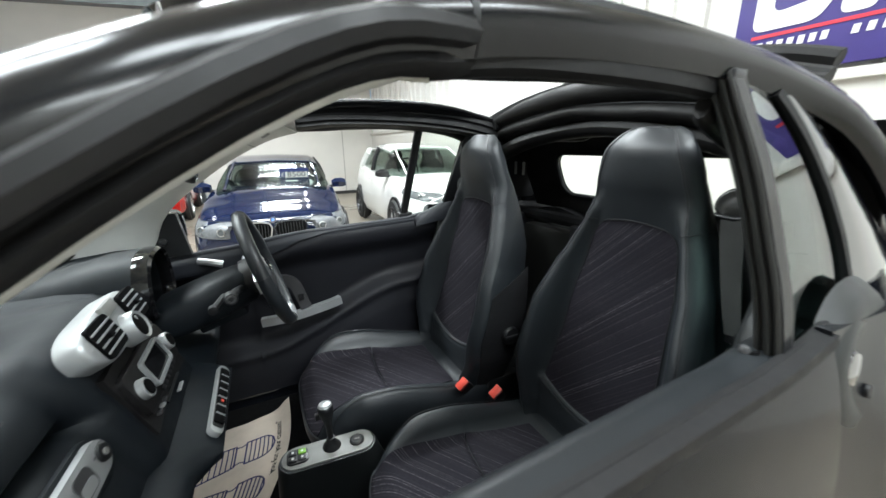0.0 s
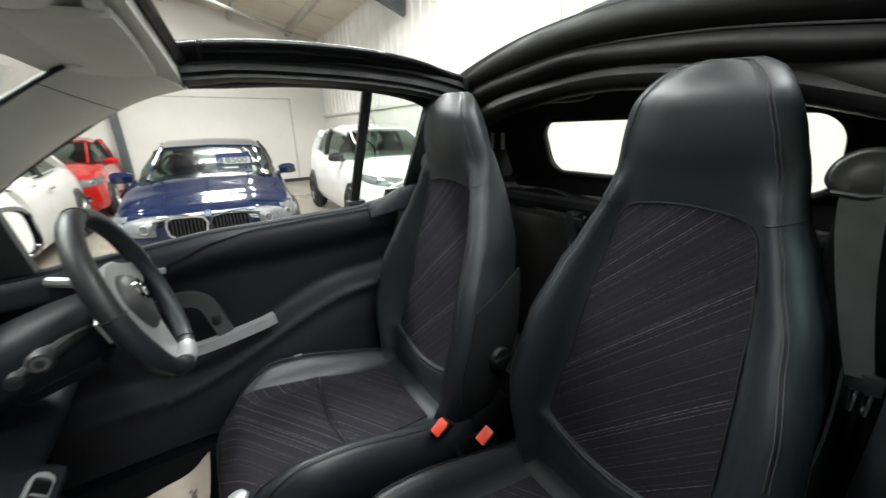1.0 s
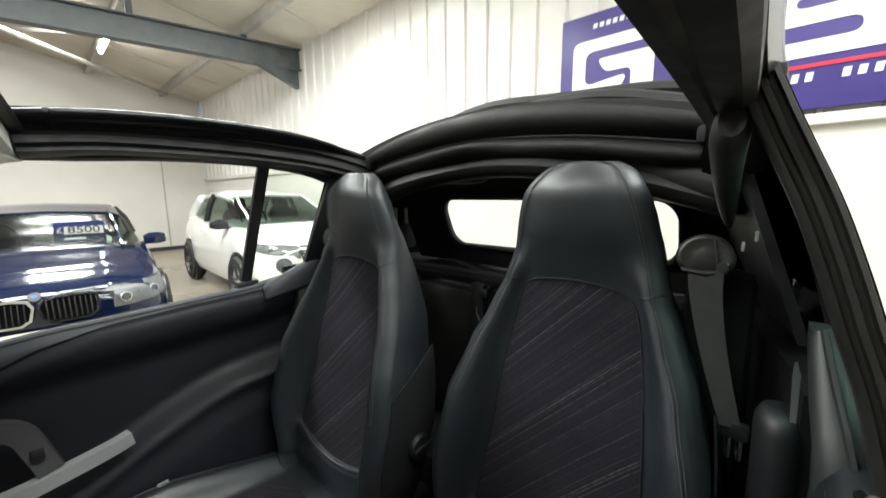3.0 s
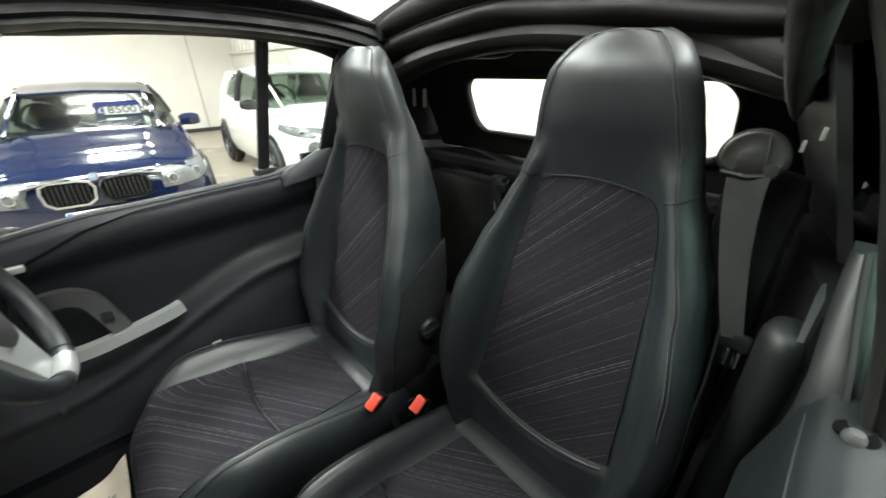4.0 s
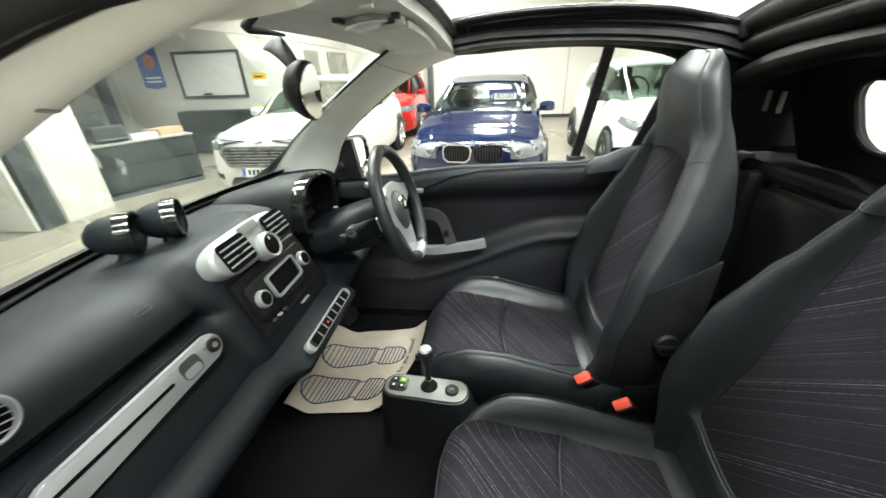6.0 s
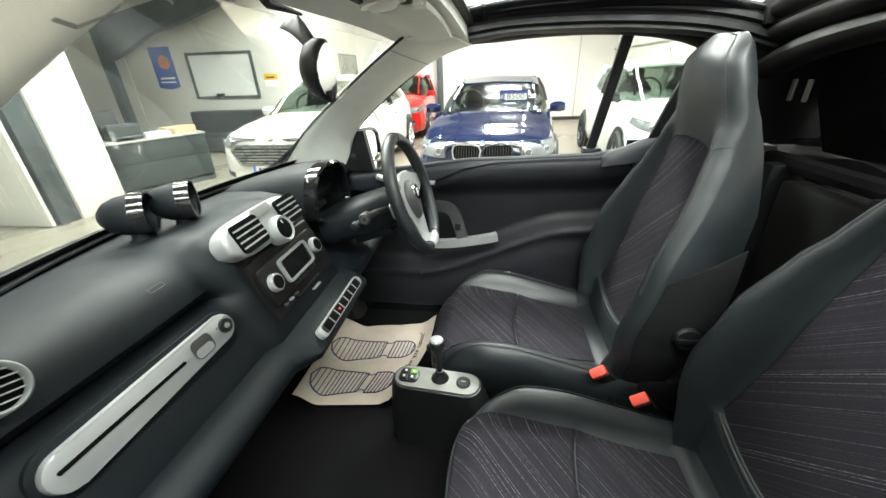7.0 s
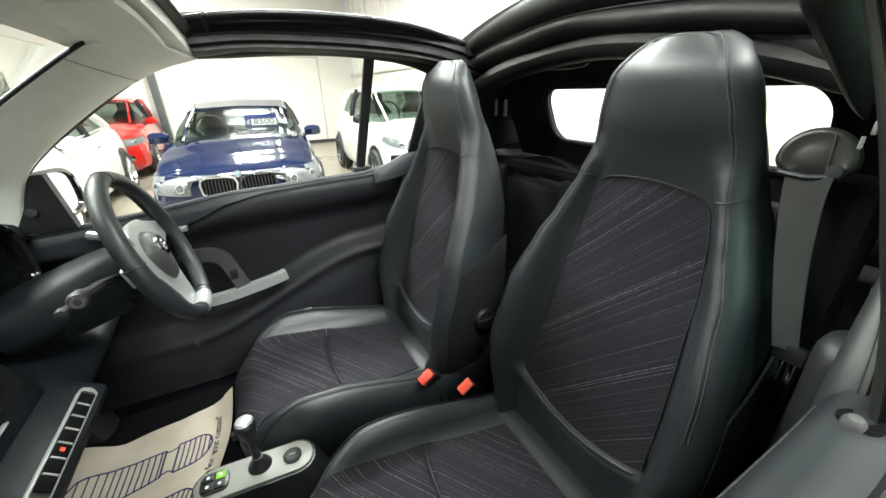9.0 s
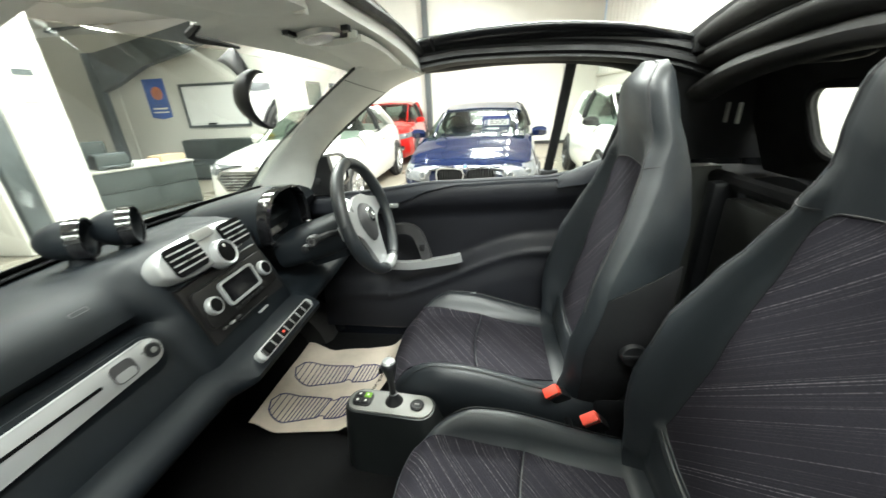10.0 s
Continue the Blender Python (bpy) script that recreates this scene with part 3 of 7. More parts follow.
def framed(name, label, cat, x0, x1, z0, z1, border, inner, mat_, yy):
    r = thing(name, label, cat, ((x0 + x1) / 2, yy, z0))
    cx, cz, w, h = (x0 + x1) / 2, (z0 + z1) / 2, x1 - x0, z1 - z0
    part("frame", frame_ring(rrect(w, h, 0.01, 1), rrect(w - 2 * border, h - 2 * border, 0.01, 1), 0.04, facing((cx, yy, cz), (0, -1, 0))), mat_, r)
    part("board", box((x0 + border, yy - 0.015, z0 + border), (x1 - border, yy - 0.002, z1 - border)), inner, r)
    return r


wb = framed("wall_board", "large white board in a dark frame on the office wall", "board", -7.0, -5.35, 0.96, 1.95, 0.06, SIGNWHITE, STEEL, OY)
part("pen_tray", box((-6.45, OY - 0.06, 1.03), (-6.25, OY - 0.015, 1.07), 0.005), BLACKINK, wb)
po = thing("wall_poster", "blue poster with an orange blotch on the office wall", "poster", (-7.65, OY, 1.2))
part("sheet", prism([(-0.28, 0), (0, -0.05), (0.28, 0), (0.28, 0.86), (-0.28, 0.86)], 0.004, facing((-7.65, OY - 0.002, 1.24), (0, -1, 0))), POSTERBLUE, po)
part("print", lathe([(0, 0), (0.15, 0), (0.14, 0.002), (0, 0.002)], facing((-7.62, OY - 0.007, 1.78), (0, -1, 0)), 14), POSTERORANGE, po)
part("letter_bar", box((-7.82, OY - 0.009, 1.42), (-7.45, OY - 0.006, 1.46)), SIGNWHITE, po)
part("letter_bar", box((-7.85, OY - 0.009, 1.34), (-7.45, OY - 0.006, 1.37)), SIGNWHITE, po)
for x, z, w, h in ((-5.0, 1.33, 0.34, 0.13), (-5.05, 0.62, 0.4, 0.14)):
    c = thing("wall_notice", "small yellow and white notice on the office wall", "notice", (x, OY, z), "wall notices")
    part("card", box((x - w / 2, OY - 0.006, z), (x + w / 2, OY - 0.002, z + h)), YELLOW, c)
    part("lower_card", box((x - w / 2, OY - 0.006, z - 0.14), (x + w / 2, OY - 0.002, z - 0.004)), SIGNWHITE, c)
    part("letter_bar", box((x - w / 3, OY - 0.009, z + 0.04), (x + w / 4, OY - 0.0065, z + 0.07)), BLACKINK, c)
# low charcoal sofa against the wall
so = thing("sofa", "low charcoal sofa standing below the white board", "sofa", (-5.9, 7.3, FLOOR))
part("base", box((-6.9, 6.75, FLOOR + 0.05), (-4.9, 7.6, FLOOR + 0.36), 0.04), DARKPANEL, so)
part("backrest", box((-6.9, 7.45, FLOOR + 0.30), (-4.9, 7.8, FLOOR + 0.82), 0.05), DARKPANEL, so)
for x in (-6.8, -5.0):
    for yy in (6.85, 7.5):
        part("leg", box((x - 0.03, yy - 0.03, FLOOR), (x + 0.03, yy + 0.03, FLOOR + 0.06)), STEEL, so)
# reception desk
DM = Matrix.Translation((-4.68, 4.13, FLOOR)) @ pose(0, 0, 0, 0, 0, 64)
de = thing("reception_desk", "charcoal panelled reception desk with papers on it", "desk", (-4.68, 4.13, FLOOR))
part("front_panel", box((-0.65, 0.0, 0.44), (0.65, 0.04, 0.72), 0.006, m=DM), DARKPANEL, de)
part("lower_panel", box((-0.65, 0.012, 0.10), (0.65, 0.05, 0.436), 0.006, m=DM), DARKPANEL, de)
part("worktop", box((-0.66, -0.02, 0.722), (0.66, 0.70, 0.75), 0.006, m=DM), GALV, de, "pale grey worktop edge")
for x in (-0.65, 0.61):
    part("side_panel", box((x, 0.041, 0.0), (x + 0.04, 0.68, 0.72), 0.004, m=DM), DARKPANEL, de)
part("foot_rail", box((-0.62, 0.02, 0.0), (0.62, 0.05, 0.06), m=DM), STEEL, de)
solid("cardboard_box", prism([(-0.2, -0.14), (0.2, -0.14), (0.2, 0.14), (-0.2, 0.14)], 0.09, DM @ pose(0.42, 0.3, 0.751, 0, 0, 20), 0.004), CARD, "open brown cardboard box on the desk", "box")
solid("paper_stack", prism(rrect(0.3, 0.22, 0.01, 2), 0.06, DM @ pose(0.08, 0.16, 0.751, 0, 0, -12), 0.003), SIGNWHITE, "white stack of papers on the desk", "paper")
mo = thing("desk_monitor", "dark computer monitor on the desk", "monitor", DM @ V(-0.5, 0.45, 0.75))
part("screen", box((-0.72, 0.42, 0.84), (-0.28, 0.45, 1.12), 0.006, m=DM), DARKPANEL, mo)
part("stand", box((-0.52, 0.44, 0.75), (-0.46, 0.48, 0.86), m=DM), STEEL, mo)
pr = thing("printer", "dark grey desktop printer on the desk", "printer", DM @ V(-0.28, 0.18, 0.75))
part("printer_body", box((-0.50, 0.08, 0.751), (-0.12, 0.36, 0.94), 0.02, m=DM), DARKPANEL, pr)
part("paper_tray", box((-0.46, 0.0, 0.79), (-0.16, 0.09, 0.805), 0.004, m=DM), STEEL, pr)
part("top_lid", box((-0.49, 0.10, 0.941), (-0.13, 0.35, 0.956), 0.004, m=DM), STEEL, pr)
solid("paper_sheet", prism(rrect(0.21, 0.297, 0.004, 1), 0.004, DM @ pose(0.12, 0.42, 0.751, 0, 0, 25)), SIGNWHITE, "loose white sheets of paper on the desk", "paper")
ch = thing("office_chair", "dark office chair behind the desk", "chair", DM @ V(-0.25, 1.15, 0.0))
part("backrest", box((-0.5, 1.25, 0.55), (0.0, 1.33, 1.08), 0.035, m=DM), DARKPANEL, ch)
part("seat", box((-0.5, 0.85, 0.42), (0.0, 1.3, 0.52), 0.03, m=DM), DARKPANEL, ch)
part("stem", lathe([(0.03, 0.05), (0.03, 0.42)], DM @ pose(-0.25, 1.08, 0), 10), STEEL, ch)
part("foot", lathe([(0.25, 0.0), (0.25, 0.03), (0.04, 0.06)], DM @ pose(-0.25, 1.08, 0), 10), STEEL, ch)
# white pillar with notices, and a partition beside it
pi = thing("pillar", "white boxed-in pillar with paper notices", "pillar", (-4.94, 3.13, FLOOR), kind="structure")
part("shaft", box((-5.10, 2.83, FLOOR), (-4.77, 3.43, 3.9), 0.008), WALLPAINT, pi)
for z, h, m_ in ((1.80, 0.06, STEEL), (1.52, 0.2, GALV), (1.10, 0.22, SIGNWHITE)):
    part("notice", box((-4.766, 3.05, z), (-4.762, 3.25, z + h)), m_, pi)
solid("door_frame", box((-5.0, 2.60, FLOOR), (-4.80, 2.826, 3.6), 0.01), STEEL, "dark grey steel door frame beside the white pillar", "door frame", "structure")
pd_ = thing("door_2", "white panelled door standing in its dark frame", "door", (-5.3, 2.56, FLOOR), kind="structure")
part("leaf", box((-5.75, 2.53, FLOOR + 0.01), (-4.84, 2.57, FLOOR + 2.0), 0.004), WALLPAINT, pd_)
for x0, x1 in ((-5.66, -5.34), (-5.25, -4.93)):
    for z0, z1 in ((0.12, 0.55), (0.65, 1.15), (1.25, 1.75)):
        part("moulding", frame_ring(rrect(x1 - x0, z1 - z0, 0.01, 1), rrect(x1 - x0 - 0.05, z1 - z0 - 0.05, 0.01, 1), 0.006, facing(((x0 + x1) / 2, 2.529, (z0 + z1) / 2), (0, -1, 0))), WALLPAINT, pd_)
dw = thing("door_1", "white office door with a dark glazed panel", "door", (-9.0, OY, FLOOR), kind="structure")
part("leaf", box((-9.5, OY - 0.04, FLOOR), (-8.6, OY - 0.002, FLOOR + 2.05), 0.005), WALLPAINT, dw)
part("pane", box((-9.2, OY - 0.046, 1.0), (-8.95, OY - 0.041, 1.75)), SCREEN, dw)
of = thing("portal_beam", "dark grey steel column and sloping haunch in the office area", "beam", (-8.4, 7.4, FLOOR))
part("column", box((-8.56, 7.32, FLOOR), (-8.36, 7.48, 2.62), 0.008), STEEL, of)
part("haunch", prism([(-8.36, 1.84), (-6.9, 2.38), (-5.1, 2.80), (-4.4, 2.93), (-4.4, 3.24), (-5.2, 3.18), (-6.9, 2.86), (-8.36, 2.60)], 0.12, Matrix(((1, 0, 0, 0), (0, 0, -1, 7.46), (0, 1, 0, 0), (0, 0, 0, 1)))), STEEL, of)
part("flange", slab(lambda u, v: V(-8.36 + 3.26 * u, 7.31 + 0.18 * v, curve1([(-8.36, 1.835), (-6.9, 2.375), (-5.1, 2.795)], -8.36 + 3.26 * u)), 8, 1, (0, 0, -0.015)), STEEL, of)
solid("office_ceiling", box((-12.0, 3.4, 3.28), (-4.4, OY, 3.38)), SIGNWHITE, "flat white ceiling of the office area", "ceiling", "structure")


# ---- showroom cars ----
def patch(c00, c10, c11, c01, bulge, depth, nu=6, nv=4, bm=None):
    c00, c10, c11, c01 = V(*c00), V(*c10), V(*c11), V(*c01)
    bu = Vector(bulge)
    f = lambda u, v: (c00 * (1 - u) + c10 * u) * (1 - v) + (c01 * (1 - u) + c11 * u) * v + bu * (1 - (2 * u - 1) ** 4) * (1 - (2 * v - 1) ** 2)
    return slab(f, nu, nv, Vector(depth), bm=bm)


def wheel(root, a, b, r, rim_mat, spokes=5):
    s = 1 if b > 0 else -1
    m = Matrix.Translation((a, b, r)) @ pose(0, 0, 0, -90 * s, 0, 0)      # z outwards
    w = part("wheel", lathe([(r * 0.62, -0.10), (r * 0.93, -0.11), (r, -0.08), (r, 0.06), (r * 0.94, 0.09), (r * 0.72, 0.095), (r * 0.68, 0.07), (r * 0.68, -0.08)], m, 28), TYRE, root, "black tyre")
    rim = bmesh.new()
    lathe([(r * 0.60, 0.02), (r * 0.69, 0.075), (r * 0.71, 0.085), (r * 0.66, 0.095), (r * 0.62, 0.06)], m, 24, bm=rim)
    for k in range(spokes):
        for d in (-0.11, 0.11):
            an = 2 * math.pi * k / spokes + d
            e = m @ V(r * 0.66 * math.cos(an), r * 0.66 * math.sin(an), 0.07)
            i = m @ V(r * 0.1 * math.cos(an), r * 0.1 * math.sin(an), 0.06)
            tube([i, e], 0.016, 6, up=(0.1, 1, 0.05), bm=rim)
    lathe([(0, 0.03), (r * 0.17, 0.03), (r * 0.15, 0.085), (0, 0.09)], m, 14, bm=rim)
    part("rim", rim, rim_mat, w, "spoked alloy rim")
    part("brake_disc", lathe([(0, 0.0), (r * 0.5, 0.0), (r * 0.5, 0.015), (0, 0.015)], m, 18), GALV, w)


def showroom_car(name, label, body_st, cab_st, paint, roof_from, roof_to, wheels, r, rim_mat, crown=0.03, spokes=5, fender=None):
    """Body by stations (a, half width, bottom, top) from the nose back; cabin by (a, base half, top half, base z, top z)."""
    root = thing(name, label, "car")
    n = 40
    A0, A1 = body_st[0][0], body_st[-1][0]
    col = lambda k: [(s[0], s[k]) for s in body_st]

    def ring(a):
        w, zb, zt = (curve1(col(k), a) for k in (1, 2, 3))
        h = zt - zb
        half = [(0.0, zb), (w * 0.80, zb), (w * 0.95, zb + 0.06), (w, zb + 0.22 * h), (w * 0.992, zb + 0.5 * h), (w * 0.975, zb + 0.68 * h), (w * 0.955, zb + 0.80 * h), (w * 0.90, zt - 0.045), (w * 0.82, zt - 0.012), (w * 0.62, zt + crown * 0.35), (w * 0.56, zt + crown * 0.75), (w * 0.3, zt + crown * 0.85), (0.0, zt + crown)]
        return [V(a, b, z) for b, z in half] + [V(a, -b, z) for b, z in half[-2:0:-1]]
    aa = [A0 + (A1 - A0) * (i / n) ** 1.25 for i in range(n + 1)]
    body = part("body", loft([ring(a) for a in aa]), paint, root, sharp=30)
    col2 = lambda k: [(s[0], s[k]) for s in cab_st]
    C0, C1 = cab_st[0][0], cab_st[-1][0]

    def cring(a, grow=0.0):
        wb, wt, zb, zt = (curve1(col2(k), a) for k in (1, 2, 3, 4))
        h = max(zt - zb, 0.004)
        half = [(wb + grow, zb - 0.02), (wb * 0.62 + wt * 0.38 + grow, zb + 0.5 * h), (wt * 1.04 + grow, zb + 0.86 * h), (wt * 0.9, zb + h * 0.97 + grow), (wt * 0.5, zb + h + grow), (0, zb + h * 1.0 + 0.012 + grow)]
        return [V(a, b, z) for b, z in half] + [V(a, -b, z) for b, z in half[-2::-1]]
    cc = [C0 + (C1 - C0) * i / 24 for i in range(25)]
    part("window_glass", loft([cring(a) for a in cc]), TINT, root, "dark tinted glass")
    ra = [roof_from + (roof_to - roof_from) * i / 14 for i in range(15)]
    part("roof", loft([[p for p in (cring(a, 0.012)[2:9])] + [p - V(0, 0, 0.05) for p in reversed(cring(a, 0.012)[2:9])] for a in ra]), paint, root)
    for s in (0, 1):
        ap = [C0 + (roof_from + 0.05 - C0) * i / 8 for i in range(9)]
        pil = []
        for a in ap:
            rr = cring(a, 0.006)
            pil.append((rr[3] if s == 0 else rr[7]))
        part("windscreen_pillar", tube(pil, 0.019, 8, up=(0, 1, 0.2)), paint, root)
        bp = roof_from + 0.42 * (roof_to - roof_from)
        rr = cring(bp, 0.005)
        part("door_pillar", tube([rr[0] if s == 0 else rr[10], rr[1] if s == 0 else rr[9], rr[2] if s == 0 else rr[8]], 0.045, 6, up=(1, 0, 0)), GRILLE, root)
        cp = [roof_to - 0.1, roof_to + (C1 - roof_to) * 0.5, C1 - 0.05]
        cpts = []
        for i, a in enumerate(cp):
            rr = cring(a, 0.004)
            cpts.append((rr[2] if i == 0 else rr[1] if i == 1 else rr[0]) if s == 0 else (rr[8] if i == 0 else rr[9] if i == 1 else rr[10]))
        part("rear_pillar", tube(cpts, 0.10, 8, up=(0, 1, 0.2)), paint, root)
    for a in wheels:
        for b in (-1, 1):
            w = curve1(col(1), a)
            m = Matrix.Translation((a, b * (w - 0.02), r)) @ pose(0, 0, 0, -90 * b, 0, 0)
            part("wheel_arch", lathe([(r * 1.02, -0.05), (r * 1.17, -0.05), (r * 1.17, 0.018), (r * 1.12, 0.026), (r * 1.02, 0.02)], m, 30), GRILLE if fender is None else fender, root)
            part("arch_liner", lathe([(0, -0.05), (r * 1.1, -0.05), (r * 1.1, 0.012), (0, 0.012)], m, 24), GRILLE, root)
            wheel(root, a, b * (w - 0.055), r, rim_mat, spokes)
    # cabin seen through the glass
    z0 = curve1(col2(3), C0 + 0.9) - 0.05
    for b in (-0.36, 0.36):
        a = C0 + 1.15
        part("front_seat", loft([[V(a + 0.25 * t + dx, b + dy * w, z0 - 0.1 + 0.52 * t) for dx, dy in ((-0.05, -1), (-0.08, 0), (-0.05, 1), (0.06, 1), (0.08, 0), (0.06, -1))] for t, w in ((0, 0.24), (0.4, 0.24), (0.62, 0.17), (0.7, 0.12), (0.95, 0.13), (1, 0.10))]), TRIM, root)
    part("cabin_floor", box((C0 + 0.1, -0.68, z0 - 0.06), (C1 - 0.3, 0.68, z0 + 0.008), 0.02), TRIM, root)
    cen = V(C0 + 0.62, -0.36 * -1, z0 + 0.12)
    ringp = [cen + V(0.06 * math.sin(t) * 1.0, 0.18 * math.cos(t), 0.17 * math.sin(t)) for t in [2 * math.pi * i / 20 for i in range(20)]]
    part("steering_wheel", tube(ringp, 0.014, 6, up=(1, 0, 0), closed=True), TRIM, root)
    return root, ring


def door_mirror(root, a, b, z, paint, s):
    m = part("door_mirror", loft([[V(a + 0.02 + dx * k, s * (b + yy), z + dz * k) for dx, dz in ((-0.08, -0.05), (-0.10, 0.03), (-0.04, 0.08), (0.06, 0.07), (0.07, -0.05))] for yy, k in ((-0.02, 0.6), (0.03, 0.95), (0.12, 1.0), (0.18, 0.75), (0.20, 0.3))]), paint, root)
    part("mirror_arm", tube([V(a + 0.02, s * (b - 0.09), z - 0.06), V(a + 0.02, s * (b + 0.02), z - 0.03)], 0.025, 6, up=(1, 0, 0)), GRILLE, m)


def plate(root, a, z, lean=10):
    m = facing((a, 0, z), (-1, 0, math.tan(radians(lean))))
    p = part("number_plate", prism(rrect(0.52, 0.11, 0.01, 2), 0.008, m), PLATE, root)
    part("blue_band", prism([(-0.255, -0.05), (-0.215, -0.05), (-0.215, 0.05), (-0.255, 0.05)], 0.003, m @ pose(0, 0, 0.0085)), PLATEBLUE, p)
    for i in range(7):
        x = -0.18 + 0.056 * i + (0.03 if i > 3 else 0)
        part("plate_bar", prism([(x, -0.032), (x + 0.036, -0.032), (x + 0.036, 0.032), (x, 0.032)], 0.002, m @ pose(0, 0, 0.0085)), BLACKINK, p)


def headlight(root, ring, inner, outer, h0, h1):
    """A glass-covered headlight that wraps the body's corner from an inner to an outer corner (a, b, z)."""
    (a0, b0, z0), (a1, b1, z1) = inner, outer

    def side(a, z):
        prof = [(p.z, p.y) for p in ring(max(0.0, a))[1:12]]
        best = prof[-1][1]
        for (zl, yl), (zh, yh) in zip(prof, prof[1:]):
            if zl <= z <= zh and zh > zl:
                best = yl + (yh - yl) * (z - zl) / (zh - zl)
        return best

    def at(u, v, s, off):
        zc = z0 + (z1 - z0) * u
        h = h0 + (h1 - h0) * math.sin(math.pi * min(1.0, 0.25 + 0.6 * u))
        z = zc - h + v * 1.55 * h
        turn = 0.42
        if u < turn:
            t = u / turn
            y = b0 + (side(0.02, z) - b0) * t
            a = -off + 0.02 * t * t
        else:
            t = (u - turn) / (1 - turn)
            a = 0.02 + (a1 - 0.02) * t ** 1.35
            y = side(a, z) + off * min(1.0, 3 * t)
            a -= off * (1 - min(1.0, 3 * t))
        return V(a, s * y, z)
    for s in (-1, 1):
        hl = part("headlight", slab(lambda u, v: at(u, v, s, 0.010), 14, 6, (0.05, -s * 0.05, 0)), LAMPGLASS, root, "clear headlight")
        part("lamp_brow", tube([at(i / 12, 1.0, s, 0.012) for i in range(13)], 0.005, 6), GRILLE, hl)
        for t, rr in ((0.28, 0.045), (0.62, 0.042)):
            p = at(t, 0.45, s, 0.012)
            m = facing(p, (-1, s * (0.15 + 0.9 * t), 0.12))
            part("lamp_ring", lathe([(rr * 0.75, -0.01), (rr, -0.01), (rr, 0.004), (rr * 0.8, 0.007)], m, 16), ALLOY, hl)
            part("lamp_eye", lathe([(0, -0.012), (rr * 0.7, -0.012), (rr * 0.5, 0.001), (0, 0.004)], m, 14), STEEL, hl)


# blue hatchback
b_st = [(0.0, 0.56, 0.28, 0.60), (0.03, 0.68, 0.22, 0.655), (0.10, 0.78, 0.18, 0.70), (0.25, 0.85, 0.16, 0.75), (0.55, 0.878, 0.15, 0.835), (0.95, 0.883, 0.15, 0.925), (1.2, 0.885, 0.15, 0.965), (2.0, 0.885, 0.15, 0.985), (3.0, 0.885, 0.15, 1.0), (3.8, 0.86, 0.2, 1.02), (4.2, 0.78, 0.28, 1.0), (4.32, 0.66, 0.4, 0.9)]
c_st = [(0.98, 0.70, 0.66, 0.93, 0.955), (1.45, 0.76, 0.64, 0.96, 1.145), (1.9, 0.78, 0.595, 0.97, 1.30), (2.4, 0.78, 0.585, 0.98, 1.375), (3.2, 0.75, 0.56, 0.99, 1.375), (3.8, 0.68, 0.5, 1.0, 1.30), (4.2, 0.6, 0.5, 1.0, 1.04)]
hb, hring = showroom_car("blue_hatchback", "glossy dark blue hatchback with a price card in its windscreen", b_st, c_st, BLUEPAINT, 1.86, 3.75, (0.82, 3.51), 0.32, ALLOY, 0.035)
for s in (-1, 1):
    km = facing((-0.006, s * 0.184, 0.578), (-1, s * 0.12, 0.16))
    o = [(-0.150, 0.03), (-0.128, 0.068), (-0.06, 0.080), (0.10, 0.078), (0.138, 0.062), (0.148, 0.02), (0.135, -0.045), (0.09, -0.075), (-0.09, -0.073), (-0.135, -0.045)]
    if s > 0:
        o = [(-x, z) for x, z in reversed(o)]
    o = [(x * 1.17, z * 1.28) for x, z in o]
    k = part("kidney_grille", prism([(x * 0.93, z * 0.93) for x, z in o], 0.02, km), VOID, hb, "black slatted grille")
    part("grille_surround", frame_ring([(x * 1.05, z * 1.09) for x, z in o], [(x * 0.95, z * 0.92) for x, z in o], 0.036, km), CHROME, k, "chrome surround")
    for i in range(9):
        x = -0.128 + 0.032 * i
        part("slat", box((x - 0.004, -0.078, 0.02), (x + 0.004, 0.080, 0.032), 0.002, m=km), GRILLE, k)
headlight(hb, hring, (-0.012, 0.46, 0.612), (0.40, 0.878, 0.672), 0.058, 0.105)
bd = part("badge", lathe([(0, 0), (0.038, 0), (0.038, 0.006), (0, 0.008)], facing((0.0, 0, 0.70), (-1, 0, 0.75)), 18), CHROME, hb, "small round white and blue badge")
part("badge_disc", lathe([(0, 0.0065), (0.019, 0.0065), (0.018, 0.010), (0, 0.010)], facing((0.0, 0, 0.70), (-1, 0, 0.75)), 16), POSTERBLUE, bd)
part("lower_intake", patch((-0.03, -0.42, 0.24), (-0.03, 0.42, 0.24), (-0.035, 0.45, 0.32), (-0.035, -0.45, 0.32), (-0.03, 0, 0), (0.08, 0, 0)), GRILLE, hb)
plate(hb, -0.055, 0.385)
for s in (-1, 1):
    part("side_intake", patch((0.03, s * 0.52, 0.30), (0.16, s * 0.74, 0.32), (0.13, s * 0.74, 0.43), (0.0, s * 0.52, 0.40), (-0.06, s * 0.03, 0), (0.06, 0, 0)), GRILLE, hb)
    door_mirror(hb, 1.32, 0.82, 0.97, BLUEPAINT, s)
    part("wiper", tube([V(1.0, s * 0.06 - 0.25, 0.955), V(1.12, s * 0.25 - 0.2, 1.03)], 0.008, 5), GRILLE, hb)
